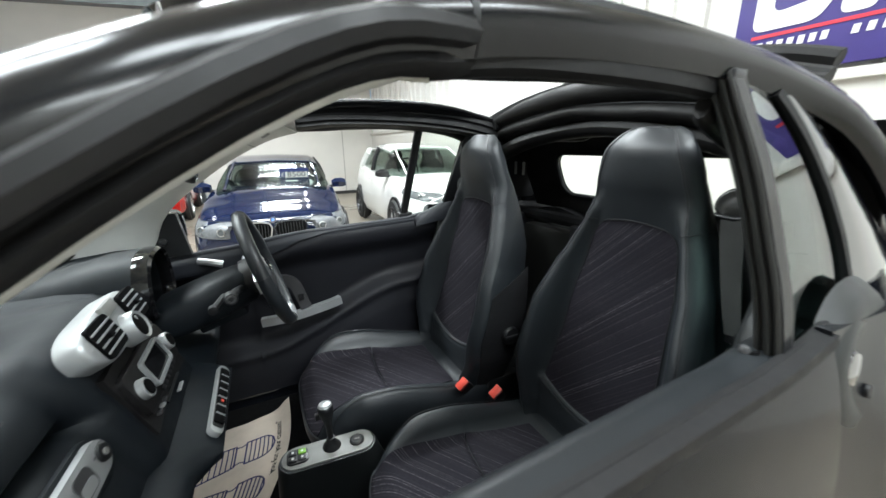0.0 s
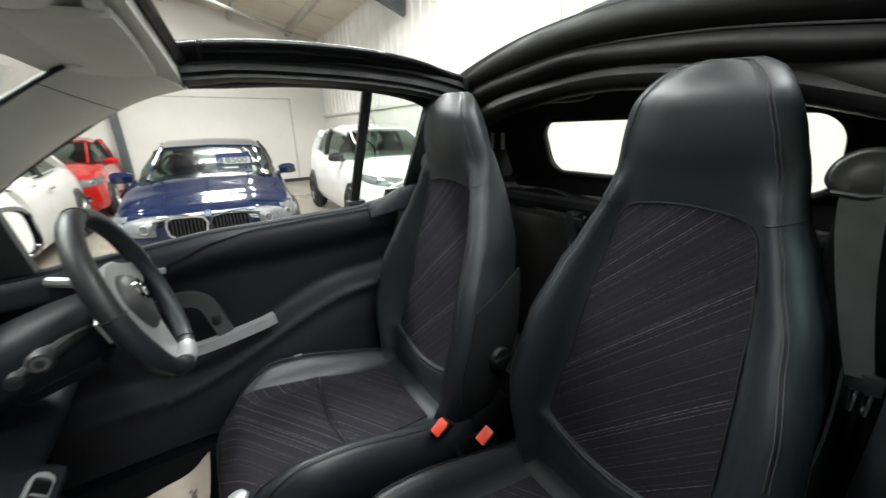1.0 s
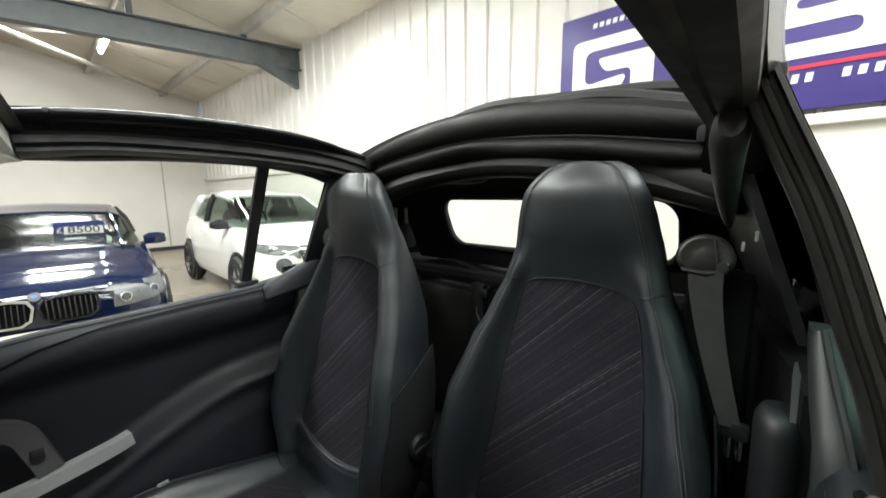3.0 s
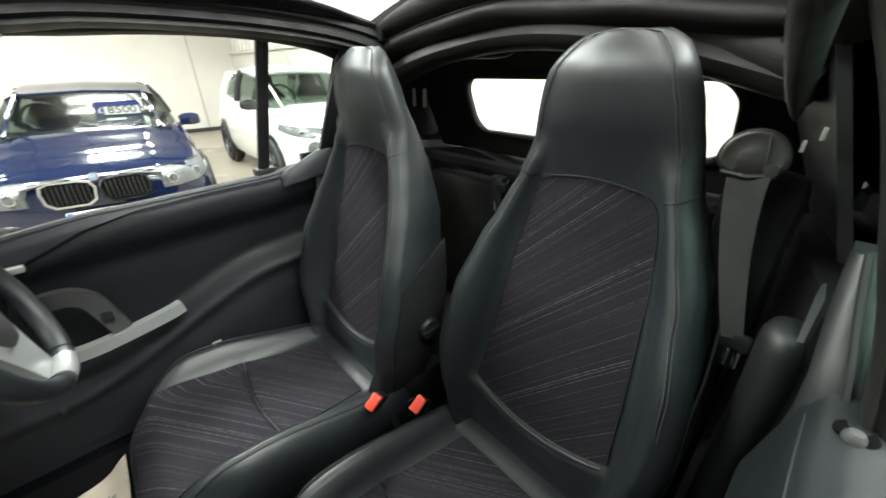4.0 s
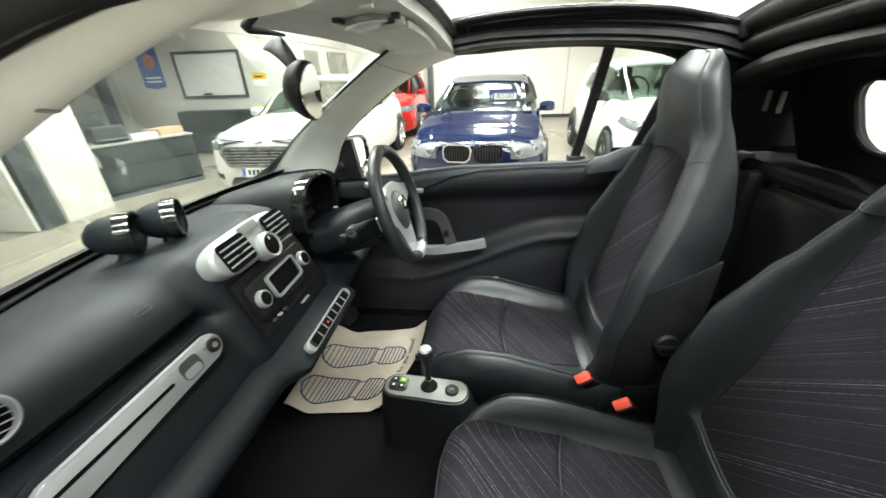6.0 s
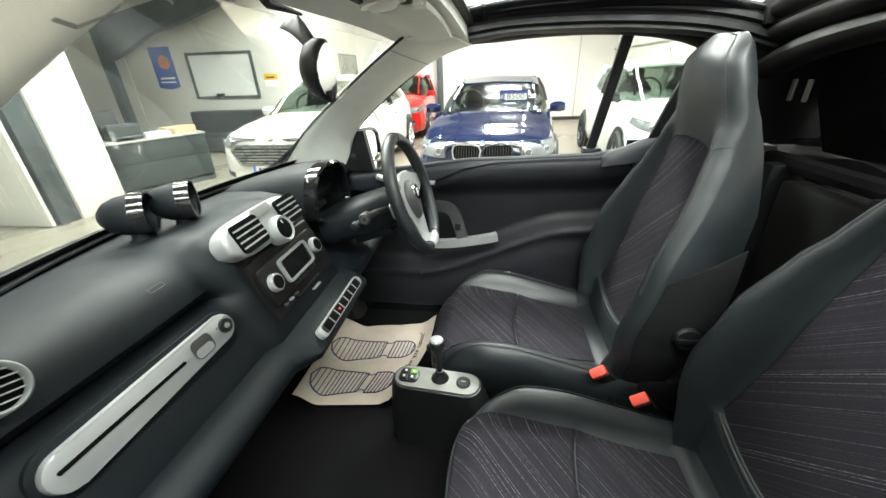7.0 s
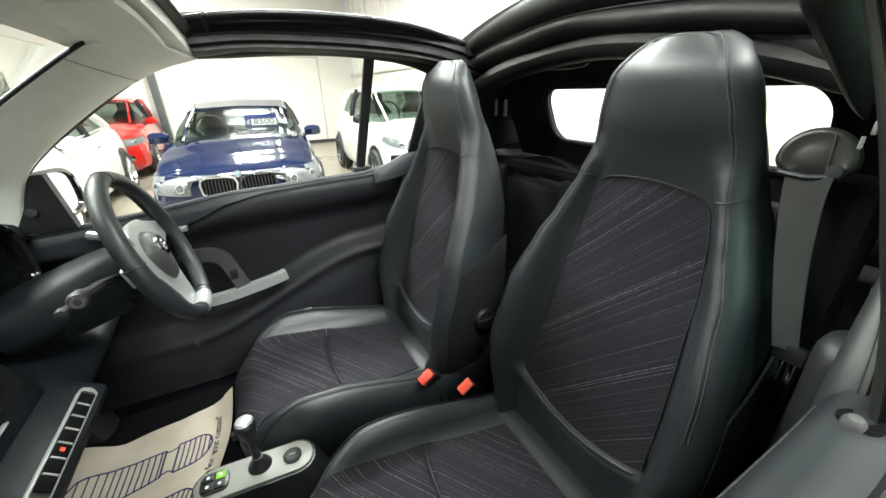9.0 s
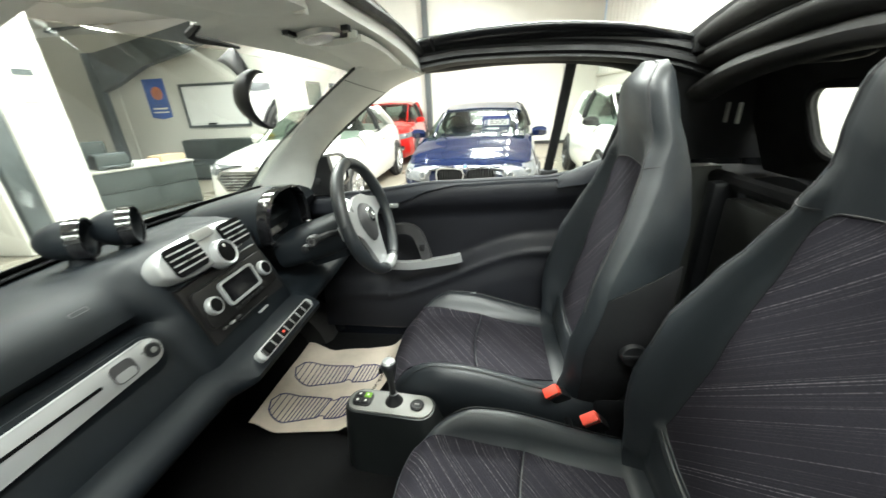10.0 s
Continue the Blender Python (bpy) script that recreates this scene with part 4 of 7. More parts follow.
# raised ribs that run up the bonnet from the grilles
for s in (-1, 1):
    part("bonnet_crease", tube([V(a, s * b, curve1([(q[0], q[3]) for q in b_st], a) + z) for a, b, z in ((0.06, 0.30, 0.004), (0.2, 0.36, 0.012), (0.45, 0.45, 0.010), (0.7, 0.52, 0.007), (0.95, 0.58, 0.003))], 0.012, 8), BLUEPAINT, hb)
pm = facing((1.30, -0.28, 1.100), (-1, 0, 0.95))
pc = part("price_card", prism(rrect(0.40, 0.30, 0.01, 2), 0.004, pm), CARDBLUE, hb, "blue price card with a white number strip")
part("number_strip", prism([(-0.12, -0.03), (0.185, -0.03), (0.185, 0.075), (-0.12, 0.075)], 0.002, pm @ pose(0, 0, 0.0045)), CARDWHITE, pc)
part("price", text_mesh("8500", 0.128, pm @ pose(0.032, 0.022, 0.009), 0.001, 0.0018), BLACKINK, pc)
part("pound_sign", text_mesh("£", 0.10, pm @ pose(-0.155, 0.024, 0.007), 0.001), CARDWHITE, pc)
part("letter_bar", prism([(-0.12, -0.10), (0.04, -0.10), (0.04, -0.08), (-0.12, -0.08)], 0.002, pm @ pose(0, 0, 0.0045)), SIGNWHITE, pc)
part("disc_holder", lathe([(0, 0), (0.055, 0), (0.055, 0.004), (0, 0.004)], facing((1.25, -0.47, 1.01), (-1, 0, 0.95)), 14), SIGNWHITE, hb)
hb.matrix_basis = pose(0.016, 3.69, FLOOR, 0, 0, 85)

# white crossover
b_st = [(0.0, 0.50, 0.30, 0.72), (0.04, 0.66, 0.24, 0.78), (0.14, 0.78, 0.22, 0.83), (0.35, 0.86, 0.20, 0.89), (0.7, 0.885, 0.2, 0.97), (1.1, 0.885, 0.2, 1.04), (2.0, 0.885, 0.2, 1.07), (3.0, 0.885, 0.2, 1.10), (3.7, 0.86, 0.25, 1.12), (4.0, 0.78, 0.32, 1.1), (4.13, 0.66, 0.45, 1.0)]
c_st = [(1.0, 0.70, 0.66, 1.02, 1.05), (1.4, 0.75, 0.64, 1.05, 1.28), (1.85, 0.77, 0.58, 1.06, 1.49), (2.4, 0.76, 0.58, 1.07, 1.56), (3.2, 0.73, 0.56, 1.09, 1.53), (3.7, 0.66, 0.5, 1.1, 1.42), (4.05, 0.6, 0.5, 1.1, 1.16)]
xo, xring = showroom_car("white_crossover", "white crossover car with dark wheel arches parked beside the blue car", b_st, c_st, WHITEPAINT, 1.82, 3.6, (0.85, 3.38), 0.34, DARKALLOY, 0.04)
headlight(xo, xring, (0.0, 0.42, 0.74), (0.60, 0.875, 0.86), 0.03, 0.06)
for s in (-1, 1):
    door_mirror(xo, 1.38, 0.82, 1.06, GRILLE, s)
    part("round_lamp", lathe([(0, 0), (0.10, 0), (0.09, 0.04), (0, 0.06)], facing((0.06, s * 0.60, 0.62), (-1, s * 0.35, 0.05)), 18), LAMPGLASS, xo)
    part("door_handle", tube([V(2.25, s * 0.885, 0.93), V(2.43, s * 0.885, 0.935)], 0.018, 6), WHITEPAINT, xo)
    part("wiper", tube([V(1.03, s * 0.06 - 0.25, 1.06), V(1.16, s * 0.25 - 0.2, 1.13)], 0.008, 5), GRILLE, xo)
part("grille", patch((-0.02, -0.36, 0.60), (-0.02, 0.36, 0.60), (0.0, 0.42, 0.76), (0.0, -0.42, 0.76), (-0.03, 0, 0), (0.08, 0, 0)), GRILLE, xo)
part("lower_intake", patch((-0.02, -0.5, 0.32), (-0.02, 0.5, 0.32), (-0.03, 0.5, 0.46), (-0.03, -0.5, 0.46), (-0.03, 0, 0), (0.08, 0, 0)), GRILLE, xo)
plate(xo, -0.065, 0.54)
part("aerial", tube([V(1.98, 0, 1.53), V(2.12, 0, 1.70)], 0.005, 5), GRILLE, xo)
xo.matrix_basis = pose(2.66, 3.75, FLOOR, 0, 0, 88)

# pale saloon
b_st = [(0.0, 0.50, 0.22, 0.735), (0.04, 0.65, 0.19, 0.785), (0.14, 0.76, 0.17, 0.825), (0.35, 0.85, 0.16, 0.865), (0.75, 0.90, 0.16, 0.915), (1.25, 0.905, 0.16, 0.97), (2.2, 0.905, 0.16, 0.99), (3.2, 0.905, 0.17, 1.0), (3.9, 0.87, 0.2, 1.02), (4.3, 0.8, 0.28, 1.0), (4.45, 0.68, 0.4, 0.92)]
c_st = [(1.18, 0.72, 0.68, 0.93, 0.96), (1.7, 0.78, 0.62, 0.97, 1.26), (2.15, 0.79, 0.58, 0.98, 1.43), (2.7, 0.79, 0.58, 0.99, 1.46), (3.3, 0.76, 0.56, 1.0, 1.40), (3.9, 0.68, 0.52, 1.01, 1.20), (4.25, 0.6, 0.5, 1.01, 1.03)]
sa, sring = showroom_car("pale_saloon", "pale white-gold saloon with a slatted chrome grille facing the open car", b_st, c_st, SILVERPAINT, 2.1, 3.5, (0.92, 3.62), 0.33, ALLOY, 0.03, 7)
headlight(sa, sring, (0.0, 0.50, 0.735), (0.55, 0.895, 0.80), 0.035, 0.075)
gm = facing((-0.012, 0, 0.615), (-1, 0, 0.06))
hexa = [(-0.50, 0.045), (-0.44, 0.115), (0.44, 0.115), (0.50, 0.045), (0.40, -0.115), (-0.40, -0.115)]
gr = part("grille", prism(hexa, 0.012, gm), GRILLE, sa, "six-sided grille with chrome slats")
part("grille_surround", frame_ring([(x * 1.03, z * 1.10) for x, z in hexa], [(x * 0.975, z * 0.92) for x, z in hexa], 0.036, gm), CHROME, gr, "chrome surround")
for i in range(6):
    z = -0.088 + 0.036 * i
    k = 0.405 + 0.075 * min(1, (z + 0.10) / 0.14) - 0.35 * max(0, z - 0.05)
    part("slat", box((-k, z - 0.0075, 0.012), (k, z + 0.0075, 0.034), 0.004, m=gm), ALLOY, gr)
part("badge", lathe([(0, 0), (0.055, 0), (0.05, 0.006), (0, 0.008)], facing((0.012, 0, 0.785), (-1, 0, 1.2)) @ Matrix.Diagonal((1.2, 0.5, 1, 1)), 18), CHROME, sa)
plate(sa, -0.05, 0.435)
part("lower_intake", patch((-0.01, -0.50, 0.26), (-0.01, 0.50, 0.26), (-0.02, 0.42, 0.36), (-0.02, -0.42, 0.36), (-0.03, 0, 0), (0.08, 0, 0)), GRILLE, sa)
for s in (-1, 1):
    part("fog_surround", patch((0.03, s * 0.56, 0.30), (0.13, s * 0.72, 0.30), (0.11, s * 0.72, 0.44), (0.02, s * 0.58, 0.40), (-0.03, s * 0.02, 0), (0.05, 0, 0)), GRILLE, sa)
for s in (-1, 1):
    door_mirror(sa, 1.62, 0.84, 0.98, SILVERPAINT, s)
    part("door_handle", tube([V(2.5, s * 0.902, 0.84), V(2.68, s * 0.902, 0.845)], 0.016, 6), CHROME, sa)
    part("window_chrome", tube([V(1.5, s * 0.79, 0.985), V(2.6, s * 0.80, 1.0), V(3.8, s * 0.72, 1.03)], 0.012, 6), CHROME, sa)
sa.matrix_basis = pose(-2.56, 3.50, FLOOR, 0, 0, 89)

# red hatchback behind
b_st = [(0.0, 0.50, 0.28, 0.66), (0.04, 0.64, 0.20, 0.71), (0.14, 0.75, 0.17, 0.76), (0.35, 0.82, 0.16, 0.82), (0.7, 0.85, 0.16, 0.90), (1.05, 0.855, 0.16, 0.97), (2.0, 0.855, 0.16, 1.0), (3.0, 0.85, 0.18, 1.02), (3.4, 0.8, 0.25, 1.0), (3.6, 0.68, 0.4, 0.95)]
c_st = [(0.98, 0.68, 0.64, 0.95, 0.98), (1.4, 0.73, 0.61, 0.98, 1.23), (1.85, 0.75, 0.56, 0.99, 1.41), (2.3, 0.74, 0.56, 1.0, 1.45), (2.9, 0.72, 0.54, 1.01, 1.42), (3.25, 0.65, 0.5, 1.02, 1.30), (3.52, 0.58, 0.48, 1.02, 1.06)]
rd, rring = showroom_car("red_hatchback", "bright red small hatchback parked behind the pale saloon", b_st, c_st, REDPAINT, 1.82, 3.1, (0.8, 3.0), 0.31, ALLOY, 0.035)
headlight(rd, rring, (-0.01, 0.40, 0.66), (0.48, 0.842, 0.74), 0.04, 0.07)
part("grille", patch((-0.02, -0.36, 0.60), (-0.02, 0.36, 0.60), (0.0, 0.36, 0.68), (0.0, -0.36, 0.68), (-0.03, 0, 0), (0.08, 0, 0)), GRILLE, rd)
part("lower_intake", patch((-0.02, -0.42, 0.26), (-0.02, 0.42, 0.26), (-0.03, 0.42, 0.40), (-0.03, -0.42, 0.40), (-0.03, 0, 0), (0.08, 0, 0)), GRILLE, rd)
plate(rd, -0.06, 0.50)
for s in (-1, 1):
    part("fog_lamp", lathe([(0, 0), (0.055, 0), (0.05, 0.02), (0, 0.028)], facing((0.035, s * 0.58, 0.42), (-1, s * 0.4, 0)), 16), CHROME, rd)
    part("fog_surround", patch((0.03, s * 0.47, 0.34), (0.13, s * 0.70, 0.36), (0.12, s * 0.70, 0.50), (0.02, s * 0.47, 0.50), (-0.03, s * 0.02, 0), (0.05, 0, 0)), GRILLE, rd)
    door_mirror(rd, 1.33, 0.80, 0.98, REDPAINT, s)
rd.matrix_basis = pose(-2.30, 8.03, FLOOR, 0, 0, 92)

# ---- the open two-seat car: shell ----
def Y(s, h):
    return YC + s * h


def sill_z(x):
    return curve1([(-0.62, 1.005), (-0.4, 1.02), (-0.25, 1.035), (0.08, 1.07), (0.48, 1.083), (0.6, 1.10), (0.72, 1.135), (0.95, 1.16)], x)


tub = thing("open_car_shell", "black body shell of a two-seat convertible with its roof folded back", "car", (0.2, YC, FLOOR))
part("floor_pan", box((-0.78, YC - 0.70, 0.28), (1.2, YC + 0.70, 0.352), 0.01), CARPET, tub, "black carpeted floor")
part("firewall", slab(lambda u, v: V(-0.78 + 0.10 * (1 - v) ** 2, YC - 0.70 + 1.40 * u, 0.35 + 0.55 * v), 2, 6, (-0.04, 0, 0)), CARPET, tub)
part("bulkhead", slab(lambda u, v: V(0.98 + 0.16 * v, YC - 0.66 + 1.32 * u, 0.352 + 0.72 * v), 10, 6, (0.05, 0, 0)), BULK, tub, "charcoal lined bulkhead behind the seats")
part("rear_shelf", slab(lambda u, v: V(1.08 + 0.18 * v, YC - 0.66 + 1.32 * u, 1.105 + 0.02 * math.sin(u * 19) * (1 - v)), 40, 4, (0, 0, -0.03)), CARPET, tub)
part("under_floor", box((-0.70, YC - 0.66, 0.02), (1.15, YC + 0.66, 0.28), 0.03), TRIM, tub)
for ax in (-0.72, 1.16):
    for s in (-1, 1):
        wheel(tub, ax, Y(s, 0.66), 0.29, ALLOY, 6)

for s in (-1, 1):
    # windscreen pillar: light grey inside, black seals and gloss paint outside
    inner_edge = spline([(-0.66, Y(s, 0.575), 1.06), (-0.522, Y(s, 0.525), 1.188), (-0.310, Y(s, 0.472), 1.337), (-0.128, Y(s, 0.420), 1.450), (-0.05, Y(s, 0.39), 1.482)], 16)
    dz = 0.012 if s < 0 else 0.0
    rear_edge = spline([(-0.43, Y(s, 0.635), 1.045), (-0.36, Y(s, 0.61), 1.185), (-0.185, Y(s, 0.585), 1.325), (-0.04, Y(s, 0.56), 1.405 + 0.4 * dz), (0.065, Y(s, 0.54), 1.437 + dz)], 16)
    rings = []
    for a, b in zip(inner_edge, rear_edge):
        w = (b - a)
        out = V(-0.25, s * 0.8, 0.5).normalized()
        rings.append([a, a + w * 0.25 - out * 0.004, a + w * 0.6 - out * 0.005, b - w * 0.05 - out * 0.003, b + out * 0.004, b + V(0, s * 0.016, 0.010), b + V(-0.01, s * 0.030, 0.024), a + w * 0.3 + out * 0.045, a + out * 0.03])
    part("pillar_trim", loft(rings), HEADLINING, tub, "light grey windscreen pillar trim")
    part("glass_edge", tube([p + V(-0.004, 0, 0.004) for p in inner_edge], 0.0045, 6), RUBBER, tub)
    part("trim_joint", tube([rings[11][k] for k in (0, 1, 2, 3, 4)], 0.0015, 5), CONSOLE, tub)
    # seals that run round the door opening, then the painted frame over them
    seal_path = spline([(-0.50, Y(s, 0.655), 1.02), (-0.375, Y(s, 0.645), 1.185), (-0.195, Y(s, 0.622), 1.322), (-0.05, Y(s, 0.585), 1.410), (0.06, Y(s, 0.558), 1.444), (0.22, Y(s, 0.540), 1.466), (0.46, Y(s, 0.536), 1.468), (0.66, Y(s, 0.545), 1.446), (0.80, Y(s, 0.57), 1.40)], 30)
    seal_path = [p + V(0, s * 0.020, 0.012) * smooth01(0.16, 0.0, p.x) for p in seal_path]
    if s < 0:
        seal_path = [p + V(0, 0.030, 0.010) * smooth01(0.06, 0.14, p.x) for p in seal_path]
    slim = [0.55 + 0.45 * smooth01(0.02, 0.2, p.x) for p in seal_path]
    part("door_seal", sweep(seal_path, [(-0.022, -0.012), (-0.006, -0.018), (0.012, -0.012), (0.02, 0.0), (0.012, 0.012), (-0.008, 0.014), (-0.024, 0.006)], scale=slim), RUBBER, tub, "black rubber door seal")
    part("door_seal", tube([p + V(0.0, s * 0.018, 0.022) for p in seal_path], 0.013, 8), RUBBER, tub)
    frame_path = spline([(-0.95, Y(s, 0.70), 0.93), (-0.72, Y(s, 0.695), 1.02), (-0.45, Y(s, 0.668), 1.215), (-0.22, Y(s, 0.630), 1.365), (-0.04, Y(s, 0.582), 1.452), (0.10, Y(s, 0.540), 1.492), (0.30, Y(s, 0.525), 1.509), (0.55, Y(s, 0.525), 1.505), (0.76, Y(s, 0.545), 1.472), (0.93, Y(s, 0.585), 1.40), (1.10, Y(s, 0.63), 1.24), (1.25, Y(s, 0.665), 1.03), (1.32, Y(s, 0.68), 0.8)], 44)
    prof = [(s * a, c) for a, c in ((0.022, -0.030), (0.030, -0.006), (0.026, 0.016), (0.006, 0.034), (-0.03, 0.042), (-0.065, 0.040), (-0.066, 0.025), (-0.02, 0.0), (0.004, -0.028))]
    prof = [(p.x, p.y) for p in spline([(a, c, 0) for a, c in prof], 24)]
    part("body_frame", sweep(frame_path, [(-a, c) for a, c in prof]), FRAMEBLACK, tub, "black painted roof frame", sharp=75)
    jp = V(0.105, Y(s, 0.539), 1.493)
    part("frame_joint", sweep([jp - V(0.004, 0, 0.0002), jp + V(0.004, 0, 0.0002)], [(-a * 1.04, c * 1.04 + 0.001) for a, c in prof]), RUBBER, tub)
    # roof rail with its rubber channels
    rail = spline([(0.055, Y(s, 0.532), 1.489), (0.2, Y(s, 0.527), 1.503), (0.45, Y(s, 0.522), 1.502), (0.66, Y(s, 0.515), 1.487), (0.80, Y(s, 0.50), 1.462), (0.90, Y(s, 0.48), 1.43)], 24)
    rp = ((0.020, -0.040), (0.024, 0.015), (0.016, 0.038), (-0.004, 0.042), (-0.014, 0.036), (-0.010, 0.030), (-0.020, 0.023), (-0.026, 0.010), (-0.017, 0.003), (-0.026, -0.006), (-0.029, -0.020), (-0.019, -0.027), (-0.023, -0.036), (-0.008, -0.045), (0.010, -0.046))
    part("roof_rail", sweep(rail, [(-s * a, c) for a, c in rp]), RUBBER, tub, "black roof rail with rubber channels", sharp=30)
    part("rail_lip", tube([p + V(0, -s * 0.012, 0.042) for p in rail], 0.007, 6), TRIM, tub)
    if s > 0:
        # far side: slim window pillar and clear quarter light
        base, top = V(0.495, Y(s, 0.69), sill_z(0.495) - 0.02), V(0.53, Y(s, 0.552), 1.460)
        part("window_pillar", loft([[p + V(-k, s * 0.010, 0), p + V(k, s * 0.011, 0), p + V(k, -s * 0.004, 0), p + V(0, -s * 0.011, 0), p + V(-k, -s * 0.004, 0)] for k in (0.016,) for p in (base, base.lerp(top, 0.5) + V(0.004, s * 0.012, 0), top)]), RUBBER, tub, "black window pillar")
        part("pillar_foot", box((0.47, Y(s, 0.69) - 0.02, sill_z(0.5) - 0.012), (0.535, Y(s, 0.69) + 0.02, sill_z(0.5) + 0.012), 0.006), TRIM, tub)
        part("quarter_glass", slab(lambda u, v: base.lerp(top, v) + V(0.02 + (0.17 + 0.05 * v) * u, s * (0.006 + 0.004 * u), 0.05 * u * (1 - v) - 0.03 * u * v), 6, 6, (0, s * 0.004, 0)), CLEAR, tub, "clear quarter window")
        hump = [(0.530, 1.078, 0.2), (0.555, 1.094, 0.7), (0.60, 1.112, 1.0), (0.65, 1.134, 1.0), (0.70, 1.150, 0.95), (0.76, 1.156, 0.8)]
        part("quarter_hump", loft([[V(x, Y(s, 0.618 - 0.010 * k) + 0.045 * (1 - math.cos(t)) / 2, 1.02 + (z - 1.02) * (0.35 + 0.65 * math.sin(t))) for t in [math.pi * i / 10 for i in range(11)]] for x, z, k in hump]), DOORCLOTH, tub, "rounded blue-grey quarter trim", sharp=70)
        part("quarter_outer", slab(lambda u, v: V((0.695 + 0.045 * v) * (1 - u) + (1.06 - 0.17 * v) * u, Y(s, (0.690 - 0.125 * v) * (1 - u) + (0.672 - 0.085 * v) * u), (1.115 + 0.325 * v) * (1 - u) + (1.15 + 0.255 * v) * u), 6, 6, (0, -s * 0.006, 0)), PIANO, tub, "black-backed quarter glass")
    else:
        # near side: ribbed pillar seal, tinted quarter glass behind it, and the frame round the glass
        pil = spline([(0.560, -0.508, 1.492), (0.562, -0.534, 1.430), (0.563, -0.566, 1.357), (0.563, -0.590, 1.290), (0.562, -0.606, 1.240), (0.560, -0.626, 1.180), (0.556, -0.641, 1.120), (0.553, -0.652, 1.060)], 26)
        ribs_ = [(0.016, -0.018), (0.016, 0.016), (0.013, 0.019), (0.009, 0.0195), (0.007, 0.014), (0.003, 0.014), (0.001, 0.020), (-0.004, 0.020), (-0.006, 0.013), (-0.010, 0.013), (-0.012, 0.019), (-0.016, 0.017), (-0.018, 0.006), (-0.018, -0.018)]
        part("window_pillar", sweep(pil, [(-a, -c) for a, c in ribs_], up=(1, 0, 0)), BELTCOVER, tub, "dark pillar with ribbed door seals", sharp=50)
        part("pillar_edge", sweep([p + V(0.000, -0.016, 0.0) for p in pil], [(-0.004, -0.013), (0.003, -0.013), (0.004, 0.010), (-0.002, 0.014)], up=(1, 0, 0)), FRAMEBLACK, tub, "satin black outer pillar edge")
        part("pillar_cap", box((0.546, -0.535, 1.474), (0.578, -0.508, 1.490), 0.005), HUB, tub, "pale pillar cap")
        arc = [(1.462, 0.668), (1.43, 0.699), (1.39, 0.729), (1.345, 0.754), (1.30, 0.774), (1.25, 0.792), (1.20, 0.806), (1.15, 0.813), (1.09, 0.816)]

        def glass_at(x, z):
            return -0.512 - 0.46 * (1.478 - z) + 0.32 * (1.478 - z) ** 2 + 0.052 * (x - 0.57) - 0.010

        def quarter(u, v):
            z = 1.085 + 0.385 * v
            x1 = curve1([(a, b) for a, b in reversed(arc)], z)
            x = 0.572 + (x1 - 0.572) * u
            return V(x, glass_at(x, z), z)
        part("quarter_glass", slab(quarter, 8, 14, (0, -0.004, 0)), TEAL, tub, "green-tinted quarter window")
        part("quarter_frame", sweep(spline([(x + 0.012, glass_at(x, z) - 0.004, z) for z, x in arc], 24), [(-0.007, -0.009), (0.007, -0.009), (0.007, 0.009), (-0.004, 0.010), (-0.007, 0.005)], up=(0, 1, 0)), RUBBER, tub, "black frame round the quarter window")

        def outer_skin(u, v):
            z = 1.06 + 0.40 * v
            x0 = curve1([(a, b) for a, b in reversed(arc)], z) + 0.024
            x1 = curve1([(1.0, 1.27), (1.10, 1.22), (1.22, 1.13), (1.33, 1.02), (1.42, 0.90), (1.48, 0.76)], z)
            x = x0 + (x1 - x0) * u
            return V(x, glass_at(x0, z) - 0.012 - 0.010 * math.sin(math.pi * u) + 0.06 * u * u * (0.4 + v), z)
        part("quarter_outer", slab(outer_skin, 8, 12, (0, 0.006, 0)), GLOSSBLACK, tub, "gloss black panel behind the quarter window")
        # padded trim from the end of the roof rail, and the raised corner of the door pad
        pad = spline([(0.545, -0.497, 1.440), (0.60, -0.492, 1.422), (0.67, -0.489, 1.392), (0.74, -0.489, 1.352), (0.80, -0.491, 1.312)], 16)
        part("rail_end_pad", sweep(pad, circle(0.017, 12, 0.026), scale=[0.7, 1.0, 1.08, 1.1, 1.1, 1.08, 1.05, 1.0, 0.96, 0.92, 0.86, 0.8, 0.72, 0.62, 0.5, 0.36, 0.15]), CANVAS, tub, "soft black pad at the rail's end")
        rise = [(0.95, 0.560, -0.592, -0.640), (1.04, 0.562, -0.596, -0.646), (1.085, 0.572, -0.594, -0.642), (1.12, 0.598, -0.590, -0.632), (1.155, 0.622, -0.587, -0.619), (1.185, 0.642, -0.585, -0.609), (1.206, 0.656, -0.585, -0.602)]
        part("jamb_trim", loft([[V(x, a, z), V(x - 0.008, a * 0.75 + b * 0.25, z), V(x - 0.010, a * 0.4 + b * 0.6, z + 0.004), V(x - 0.002, b, z + 0.006), V(x + 0.035, b, z), V(x + 0.035, a, z)] for z, x, a, b in rise]), GREYTRIM, tub, "blue-grey jamb trim", sharp=60)
        part("jamb_fold", tube([V(x - 0.012, a * 0.42 + b * 0.58, z + 0.004) for z, x, a, b in rise], 0.004, 6, up=(1, 0, 0)), GREYTRIM, tub)
